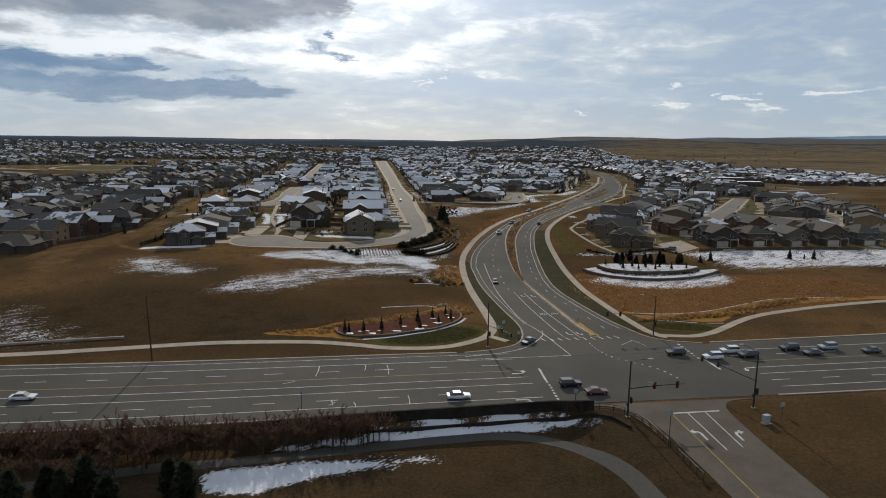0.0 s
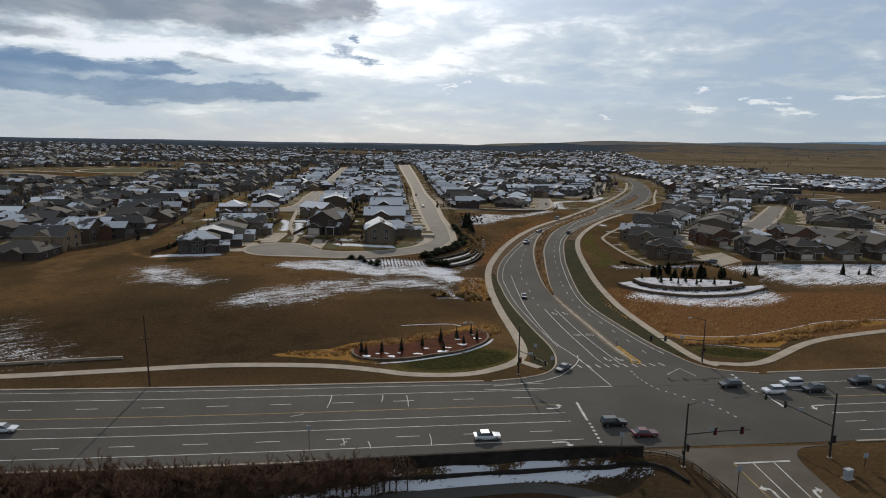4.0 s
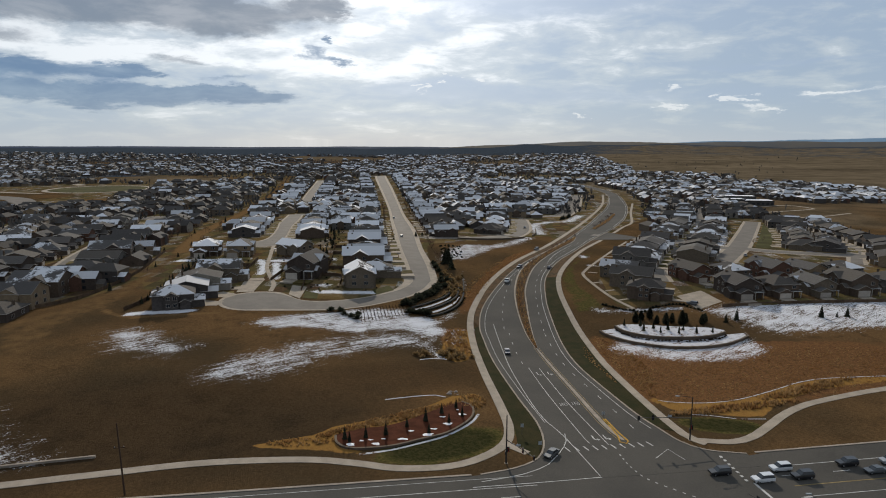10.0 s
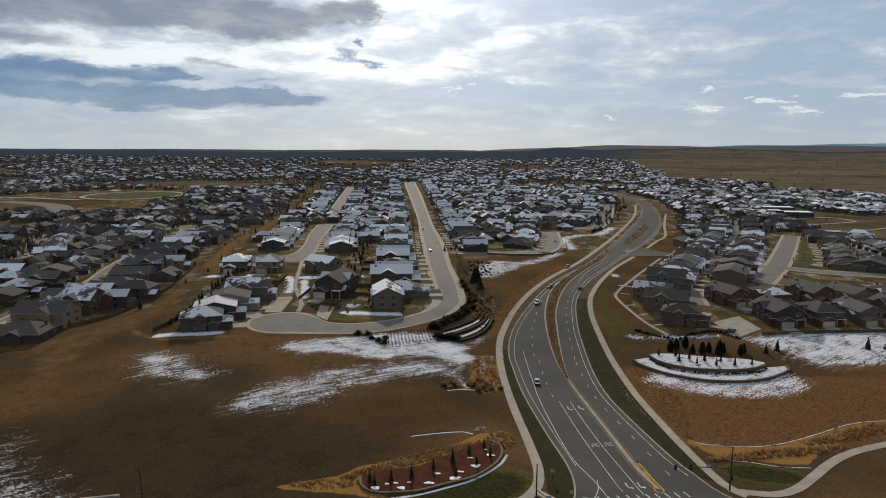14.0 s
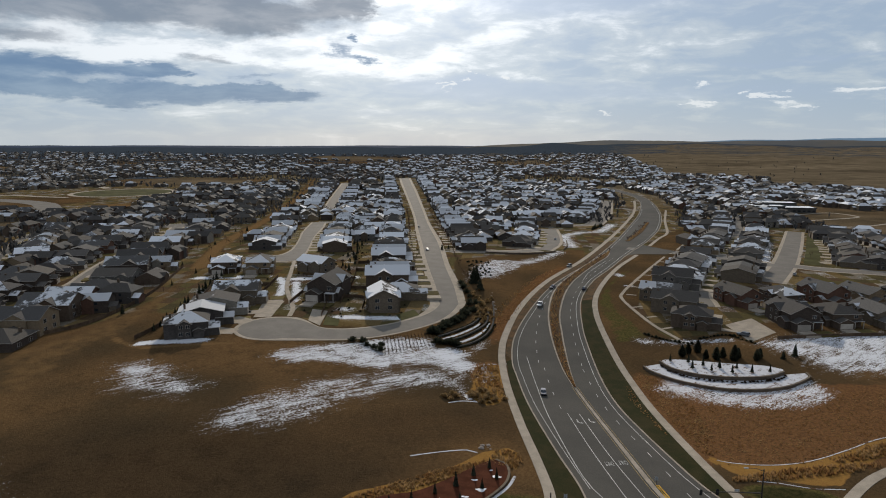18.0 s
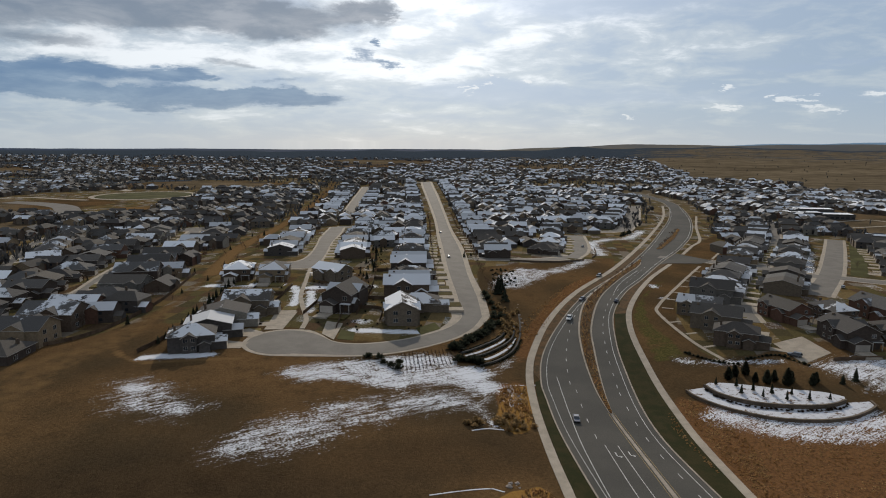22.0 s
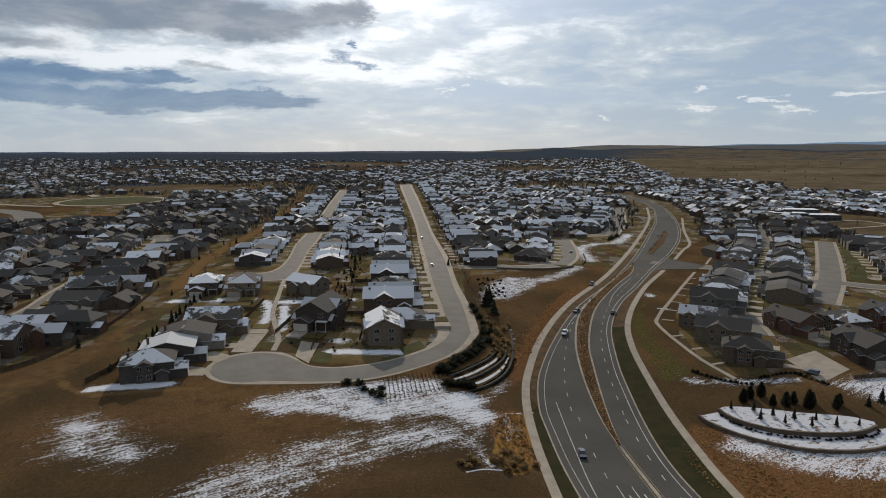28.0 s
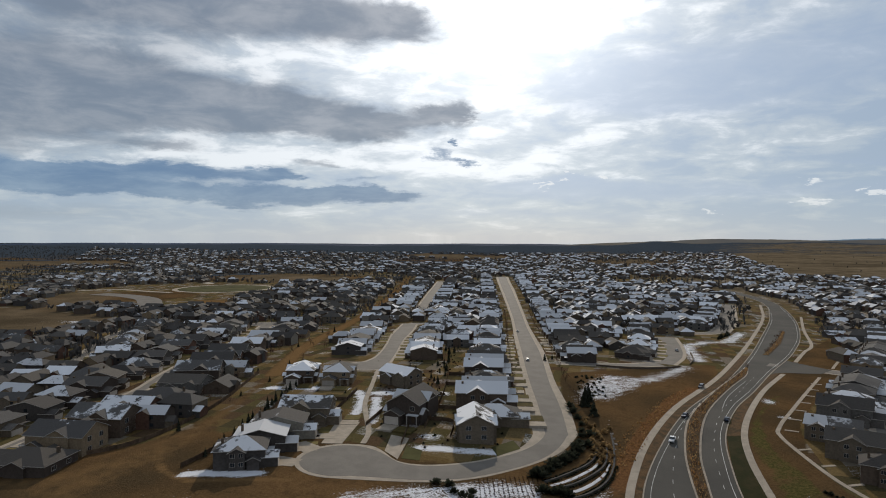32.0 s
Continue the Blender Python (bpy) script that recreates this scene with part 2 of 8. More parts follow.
surface("boulder", (0.30, 0.25, 0.21), 0.9, 0.3, 1.0, 4.0, 0.4)
surface("lawn", (0.024, 0.025, 0.010), 0.95, 0.35, 0.6, 6.0, 0.4, tint=(0.038, 0.032, 0.014))
surface("ochre_grass", (0.30, 0.19, 0.07), 0.95, 0.4, 0.9, 5.0, 0.6, tint=(0.20, 0.115, 0.045))
surface("snow", (0.80, 0.80, 0.81), 0.6, 0.08, 1.0, 3.0, 0.2)
surface("steel", (0.06, 0.055, 0.05), 0.5, 0.2, 2.0, 12.0, 0.05, metal=0.6)
surface("signal_black", (0.015, 0.015, 0.015), 0.5, 0.1)
surface("wood_pole", (0.09, 0.06, 0.042), 0.9, 0.3, 2.0, 10.0, 0.3, stretch=(1, 1, 0.2))
surface("cabinet_grey", (0.30, 0.32, 0.33), 0.5, 0.1)
surface("fence_wood", (0.11, 0.075, 0.05), 0.9, 0.3, 2.0, 8.0, 0.3, per_object=0.2)
surface("bark", (0.075, 0.052, 0.038), 0.95, 0.3, 3.0, 8.0, 0.3)
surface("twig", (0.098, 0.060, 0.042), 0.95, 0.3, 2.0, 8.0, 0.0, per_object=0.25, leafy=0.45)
surface("needles", (0.046, 0.050, 0.033), 0.9, 0.35, 2.0, 6.0, 0.0, per_object=0.25, leafy=0.35)
surface("dry_shrub", (0.34, 0.23, 0.11), 0.95, 0.35, 2.0, 6.0, 0.0, per_object=0.25, leafy=0.45)
surface("front_lawn", (0.135, 0.100, 0.040), 0.95, 0.3, 1.5, 6.0, 0.3, tint=(0.090, 0.078, 0.032), per_object=0.45)
surface("tyre", (0.012, 0.012, 0.012), 0.85, 0.1)
surface("rim", (0.35, 0.35, 0.36), 0.35, 0.1, metal=0.8)
surface("trim_white", (0.38, 0.35, 0.31), 0.6, 0.1)
surface("garage_paint", (0.40, 0.36, 0.31), 0.6, 0.12, per_object=0.3)
surface("rubber_black", (0.02, 0.02, 0.02), 0.6, 0.1)


def siding_material():
    """Lap siding in a palette of muted suburban paints, one tone for each house."""
    m = bpy.data.materials.new("siding")
    m.use_nodes = True
    nt = m.node_tree
    p = nt.nodes["Principled BSDF"]
    r = nt.nodes.new("ShaderNodeObjectInfo").outputs["Random"]
    c = ramp(nt, r, [(0.0, (0.068, 0.050, 0.037)), (0.18, (0.095, 0.076, 0.056)), (0.36, (0.050, 0.044, 0.040)), (0.52, (0.150, 0.112, 0.072)),
                     (0.66, (0.045, 0.035, 0.029)), (0.80, (0.088, 0.082, 0.074)), (0.88, (0.080, 0.044, 0.031)), (0.95, (0.160, 0.145, 0.120))], "CONSTANT")
    pos = nt.nodes.new("ShaderNodeNewGeometry").outputs["Position"]
    lap = nt.nodes.new("ShaderNodeTexWave")
    lap.bands_direction, lap.wave_profile = "Z", "SAW"
    lap.inputs["Scale"].default_value = 1.6
    nt.links.new(pos, lap.inputs[0])
    g = noise_out(nt, pos, 1.3, 4.0)
    c = mix_rgb(nt, 1.0, c, ramp(nt, g, [(0.3, 1.15), (0.7, 1.60)]), "MULTIPLY")
    nt.links.new(c, p.inputs["Base Color"])
    p.inputs["Roughness"].default_value, p.inputs["Specular IOR Level"].default_value = 0.8, 0.1
    bn = nt.nodes.new("ShaderNodeBump")
    bn.inputs["Strength"].default_value, bn.inputs["Distance"].default_value = 0.35, 0.03
    nt.links.new(lap.outputs[1], bn.inputs["Height"])
    nt.links.new(bn.outputs[0], p.inputs["Normal"])
    MATS["siding"] = m


def roof_material():
    """Asphalt shingles with thin melting snow left on the slopes that face away from the sun."""
    m = bpy.data.materials.new("shingles")
    m.use_nodes = True
    nt = m.node_tree
    p = nt.nodes["Principled BSDF"]
    geo = nt.nodes.new("ShaderNodeNewGeometry")
    pos = geo.outputs["Position"]
    r = nt.nodes.new("ShaderNodeObjectInfo").outputs["Random"]
    base = ramp(nt, r, [(0.0, (0.046, 0.041, 0.037)), (0.3, (0.078, 0.069, 0.059)), (0.5, (0.055, 0.050, 0.046)), (0.75, (0.082, 0.077, 0.072)), (1.0, (0.042, 0.038, 0.036))], "LINEAR")
    g = noise_out(nt, pos, 4.0, 4.0, 0.65)
    base = mix_rgb(nt, 1.0, base, ramp(nt, g, [(0.3, 0.95), (0.7, 1.5)]), "MULTIPLY")
    sep = nt.nodes.new("ShaderNodeSeparateXYZ")
    nt.links.new(geo.outputs["Normal"], sep.inputs[0])
    away = math_node(nt, "MULTIPLY", sep.outputs[1], -1.0)
    n1 = noise_out(nt, pos, 0.16, 5.0, 0.6)
    n2 = noise_out(nt, pos, 1.1, 4.0, 0.6)
    amount = math_node(nt, "ADD", math_node(nt, "MULTIPLY", n1, 0.9), math_node(nt, "MULTIPLY", n2, 0.22))
    amount = math_node(nt, "ADD", math_node(nt, "SUBTRACT", amount, 0.02), math_node(nt, "MULTIPLY", r, 0.90))
    amount = math_node(nt, "ADD", amount, math_node(nt, "MULTIPLY", away, 0.75))
    at = nt.nodes.new("ShaderNodeSeparateXYZ")
    nt.links.new(pos, at.inputs[0])
    # most snow has gone from the older streets west of the dirt track and east of the parkway
    near = math_node(nt, "LESS_THAN", at.outputs[1], 780)
    west = math_node(nt, "MULTIPLY", math_node(nt, "LESS_THAN", math_node(nt, "ADD", at.outputs[0], math_node(nt, "MULTIPLY", at.outputs[1], 0.16)), -163), near)
    east = math_node(nt, "MULTIPLY", math_node(nt, "GREATER_THAN", math_node(nt, "SUBTRACT", at.outputs[0], math_node(nt, "MULTIPLY", at.outputs[1], 0.20)), 8), math_node(nt, "LESS_THAN", at.outputs[1], 560))
    distant = math_node(nt, "MULTIPLY", math_node(nt, "GREATER_THAN", at.outputs[1], 780), math_node(nt, "LESS_THAN", math_node(nt, "ADD", at.outputs[0], math_node(nt, "MULTIPLY", at.outputs[1], 0.2)), 0.0))
    amount = math_node(nt, "SUBTRACT", amount, math_node(nt, "MULTIPLY", distant, 0.20))
    amount = math_node(nt, "SUBTRACT", amount, math_node(nt, "MULTIPLY", math_node(nt, "GREATER_THAN", at.outputs[1], 780), 0.07))
    amount = math_node(nt, "SUBTRACT", amount, math_node(nt, "ADD", math_node(nt, "MULTIPLY", west, 0.40), math_node(nt, "MULTIPLY", east, 0.34)))
    snow = ramp(nt, math_node(nt, "SUBTRACT", amount, 0.735), [(0.42, 0.0), (0.50, 1.0)])
    # thin on some roofs, thick on others
    depth = math_node(nt, "ADD", math_node(nt, "MULTIPLY", math_node(nt, "FRACT", math_node(nt, "MULTIPLY", r, 7.3)), 0.45), 0.48)
    c = mix_rgb(nt, math_node(nt, "MULTIPLY", snow, depth), base, (0.78, 0.78, 0.79))
    nt.links.new(c, p.inputs["Base Color"])
    p.inputs["Roughness"].default_value, p.inputs["Specular IOR Level"].default_value = 0.85, 0.05
    bn = nt.nodes.new("ShaderNodeBump")
    bn.inputs["Strength"].default_value, bn.inputs["Distance"].default_value = 0.4, 0.04
    nt.links.new(math_node(nt, "ADD", g, snow), bn.inputs["Height"])
    nt.links.new(bn.outputs[0], p.inputs["Normal"])
    MATS["shingles"] = m


def glass_material():
    m = bpy.data.materials.new("window_glass")
    m.use_nodes = True
    p = m.node_tree.nodes["Principled BSDF"]
    p.inputs["Base Color"].default_value = (0.02, 0.025, 0.03, 1)
    p.inputs["Roughness"].default_value = 0.08
    p.inputs["Specular IOR Level"].default_value = 0.7
    MATS["window_glass"] = m


def paint_material(name, colour):
    m = bpy.data.materials.new(name)
    m.use_nodes = True
    p = m.node_tree.nodes["Principled BSDF"]
    p.inputs["Base Color"].default_value = (*colour, 1)
    p.inputs["Roughness"].default_value, p.inputs["Coat Weight"].default_value = 0.35, 0.6
    p.inputs["Metallic"].default_value = 0.2
    MATS[name] = m


def lamp_material():
    m = bpy.data.materials.new("lens_red")
    m.use_nodes = True
    p = m.node_tree.nodes["Principled BSDF"]
    p.inputs["Base Color"].default_value = (0.25, 0.02, 0.015, 1)
    p.inputs["Roughness"].default_value = 0.25
    MATS["lens_red"] = m


siding_material(), roof_material(), glass_material(), lamp_material()
paint_material("car_white", (0.62, 0.63, 0.64)), paint_material("car_black", (0.012, 0.012, 0.014)), paint_material("car_red", (0.10, 0.012, 0.012))
paint_material("car_blue", (0.015, 0.022, 0.05)), paint_material("car_silver", (0.30, 0.31, 0.32)), paint_material("car_grey", (0.06, 0.065, 0.07))


# ---- lie of the land ----
SPOTS = np.array([(0, 0, -0.7), (-20, -29, 0.1), (16, 0, -0.3), (-70, 0, 0.2), (-36, 21, -0.7), (-9, 82, -3.0), (18, 98, -1.8), (66, 78, 1.2),
                  (-132, 106, 6.2), (-135, 152, 6.8), (-59, 269, 7.1), (84, 328, 3.8), (255, 488, -3.5), (-109, -24, 0.1), (-162, 1074, 5.1),
                  (-476, 800, 3.1), (-316, 447, 1.2), (44, 133, 2.5), (-85, 156, 6.0), (-170, 214, 8.0), (-69, 58, 1.7), (-35, -92, 0),
                  (46, -69, 0), (-138, -80, 0), (172, 23, 1.2), (-230, 0, 1.7), (-253, 138, 3.5), (575, 805, -3.5), (115, 690, 2.3)])
REACH, MEAN = 126.0, 2.0


def spread_of(dist):
    a = dist / REACH * 1.732
    return (1 + a) * np.exp(-a)


WEIGHT = np.linalg.solve(spread_of(np.hypot(SPOTS[:, None, 0] - SPOTS[None, :, 0], SPOTS[:, None, 1] - SPOTS[None, :, 1]))
                         + 1e-3 * np.eye(len(SPOTS)), SPOTS[:, 2] - MEAN)


def ease(a):
    a = np.clip(a, 0, 1)
    return a * a * (3 - 2 * a)


def land(x, y):
    """Height of the ground, for numbers or arrays."""
    x, y = np.asarray(x, float), np.asarray(y, float)
    z = MEAN + spread_of(np.hypot(x[..., None] - SPOTS[:, 0], y[..., None] - SPOTS[:, 1])) @ WEIGHT
    r, az = np.hypot(x, y), np.arctan2(x, y)
    # the plain rises to low ridges far off, higher mesas to the right
    far = ease((r - 1900) / 2600)
    ridge = 14 + 4 * np.sin(az * 9 + 1) + 2.5 * np.sin(az * 23) + 30 * ease((az - 0.04) / 0.10) + 6 * np.sin(az * 17 + 2) * ease(az / 0.2) + 3 * np.sin(az * 61)
    # shaded bank and ditch on the near side of the arterial
    u, v = x * 0.9903 + y * 0.1392, -x * 0.1392 + y * 0.9903
    ditch = 2.3 * ease((-46.3 - v) / 3.5) * ease((-16 - u) / 10)
    return z + far * ridge - ditch


def h(x, y):
    return float(land(x, y))


def curve_through(points, step):
    """Catmull-Rom through the points, resampled at about the step."""
    p = [np.array(q, float) for q in points]
    p = [2 * p[0] - p[1]] + p + [2 * p[-1] - p[-2]]
    out = []
    for i in range(1, len(p) - 2):
        n = max(1, int(np.linalg.norm(p[i + 1] - p[i]) / step))
        for k in range(n):
            t = k / n
            out.append(0.5 * (2 * p[i] + (p[i + 1] - p[i - 1]) * t + (2 * p[i - 1] - 5 * p[i] + 4 * p[i + 1] - p[i + 2]) * t * t
                              + (3 * p[i] - p[i - 1] - 3 * p[i + 1] + p[i + 2]) * t ** 3))
    out.append(p[-2])
    return np.array(out)


def even(pts, n):
    s = np.concatenate([[0], np.cumsum(np.hypot(*np.diff(pts, axis=0).T))])
    u = np.linspace(0, s[-1], n)
    return np.stack([np.interp(u, s, pts[:, 0]), np.interp(u, s, pts[:, 1])], 1)


def sides(pts):
    d = np.gradient(pts, axis=0)
    d /= np.maximum(np.linalg.norm(d, axis=1), 1e-6)[:, None]
    return np.stack([-d[:, 1], d[:, 0]], 1)  # to the left


def mesh_of(name, verts, faces, material=None, smooth=False):
    me = bpy.data.meshes.new(name)
    me.from_pydata([tuple(v) for v in verts], [], faces)
    me.update()
    if material:
        me.materials.append(MATS[material])
    if smooth:
        me.polygons.foreach_set("use_smooth", [True] * len(me.polygons))
    return me


def sheet(name, left, right, lift, material, across=3.0, skirt=0.25, parent=None):
    """A slab that follows the ground between two edge lines (same number of points), with a skirt all round."""
    n, w = len(left), np.linalg.norm(left - right, axis=1).max()
    m = max(2, int(w / across) + 1)
    verts, faces = [], []
    for i in range(n):
        for k in range(m):
            a = k / (m - 1)
            q = left[i] * (1 - a) + right[i] * a
            verts.append([q[0], q[1], 0])
    v = np.array(verts)
    v[:, 2] = land(v[:, 0], v[:, 1]) + lift
    verts = v.tolist()
    for i in range(n - 1):
        for k in range(m - 1):
            a = i * m + k
            faces.append((a, a + 1, a + m + 1, a + m))
    rim = [k for k in range(m)] + [i * m + m - 1 for i in range(1, n)] + [(n - 1) * m + k for k in range(m - 2, -1, -1)] + [i * m for i in range(n - 2, 0, -1)]
    b = len(verts)
    verts += [[verts[i][0], verts[i][1], verts[i][2] - skirt] for i in rim]
    for k in range(len(rim)):
        k2 = (k + 1) % len(rim)
        faces.append((rim[k], b + k, b + k2, rim[k2]))
    ob = new(name, mesh_of(name, verts, faces, material))
    bm = bmesh.new()
    bm.from_mesh(ob.data)
    bmesh.ops.recalc_face_normals(bm, faces=bm.faces)
    bm.to_mesh(ob.data)
    bm.free()
    if parent:
        ob.parent = parent
    return ob


def band(name, points, width, lift, material, step=3.0, skirt=0.25, parent=None, shift=0.0, smooth=True):
    """A slab of even width along a line; shift moves it to the left of the line."""
    p = curve_through(points, step) if smooth else np.array(points, float)
    s = sides(p)
    return sheet(name, p + s * (shift + width / 2), p + s * (shift - width / 2), lift, material, skirt=skirt, parent=parent)


def disc(name, cx, cy, r, lift, material, skirt=0.25, parent=None, ry=None, turn=0.0):
    verts, faces = [(cx, cy, h(cx, cy) + lift)], []
    n, rings = 36, 4
    for j in range(1, rings + 1):
        for i in range(n):
            a = 2 * math.pi * i / n
            px, py = r * j / rings * math.cos(a), (ry or r) * j / rings * math.sin(a)
            x, y = cx + px * math.cos(turn) - py * math.sin(turn), cy + px * math.sin(turn) + py * math.cos(turn)
            verts.append((x, y, h(x, y) + lift))
    for i in range(n):
        faces.append((0, 1 + i, 1 + (i + 1) % n))
        for j in range(rings - 1):
            a = 1 + j * n
            faces.append((a + i, a + n + i, a + n + (i + 1) % n, a + (i + 1) % n))
    b, a = len(verts), 1 + (rings - 1) * n
    verts += [(x, y, z - skirt) for x, y, z in verts[a:a + n]]
    for i in range(n):
        faces.append((a + i, b + i, b + (i + 1) % n, a + (i + 1) % n))
    ob = new(name, mesh_of(name, verts, faces, material))
    if parent:
        ob.parent = parent
    return ob


# ---- main lines of the plan ----
EW = radians(8.0)  # the arterial runs a little up to the right


def ew(u, v):
    """Along and across the arterial to x, y."""
    return (u * math.cos(EW) - v * math.sin(EW), u * math.sin(EW) + v * math.cos(EW))


PARKWAY_L = [(-38, -21.0), (-36, -16.6), (-28, -13.5), (-22.2, -8.5), (-19.6, 0), (-19.6, 12), (-22.7, 31), (-26.8, 61), (-28.6, 84), (-29.3, 100), (-26.5, 124), (-17, 157),
             (-1, 199), (28, 258), (62, 345), (100, 455), (142, 580), (170, 690), (176, 770), (168, 900)]
PARKWAY_R = [(27, -13.0), (26, -7.2), (17.5, -5.0), (13.0, 0.0), (10.4, 8), (7.6, 18), (3.5, 42), (0.8, 62), (0, 82), (0.6, 110), (2.2, 137), (7.5, 171), (20, 207), (36, 240),
             (60, 294), (80, 336), (98, 378), (127, 455), (160, 565), (183, 680), (190, 770), (183, 900)]
MEDIAN_L = [(-10.6, 79), (-12.2, 98), (-12.2, 128), (-9.5, 157), (-2.0, 190), (14, 228), (36, 275), (47.5, 300)]
MEDIAN_R = [(-9.6, 79), (-9.0, 98), (-7.0, 128), (-4.0, 155), (6.5, 196), (25, 240), (42, 276), (49, 298.5)]
STREET_A_L = [(-62.5, 156), (-66, 190), (-71, 235), (-86, 380), (-100, 520), (-128, 745), (-158, 975), (-172, 1090)]
STREET_A_R = [(-46.2, 160), (-49, 190), (-56, 240), (-64, 330), (-79, 455), (-90, 560), (-118, 820), (-136, 970), (-150, 1090)]


SIDE_STREET = [(64, 316), (92, 303), (112.4, 291), (133, 267), (152, 260), (167, 252), (230, 236)]

EAST_LANE = [(190, 212), (213, 250), (232, 285), (250, 376), (280, 446)]
EAST_TOWN = [(342, 740), (470, 1037), (640, 840), (470, 560), (372, 632)]

# open fields among the far houses
FIELDS = ([(-665, 1020), (-603, 1129), (-462, 1065), (-395, 994), (-409, 892), (-487, 873)], [(-699, 691), (-625, 663), (-539, 542), (-552, 484), (-650, 560)], [(-1218, 1086), (-1371, 1323), (-1106, 1394), (-1373, 1637), (-1700, 1450)],
          [(-650, 2660), (-255, 2362), (-230, 2060), (-430, 2117), (-650, 2250)], [(-420, 440), (-440, 330), (-560, 330), (-640, 520), (-552, 484)])


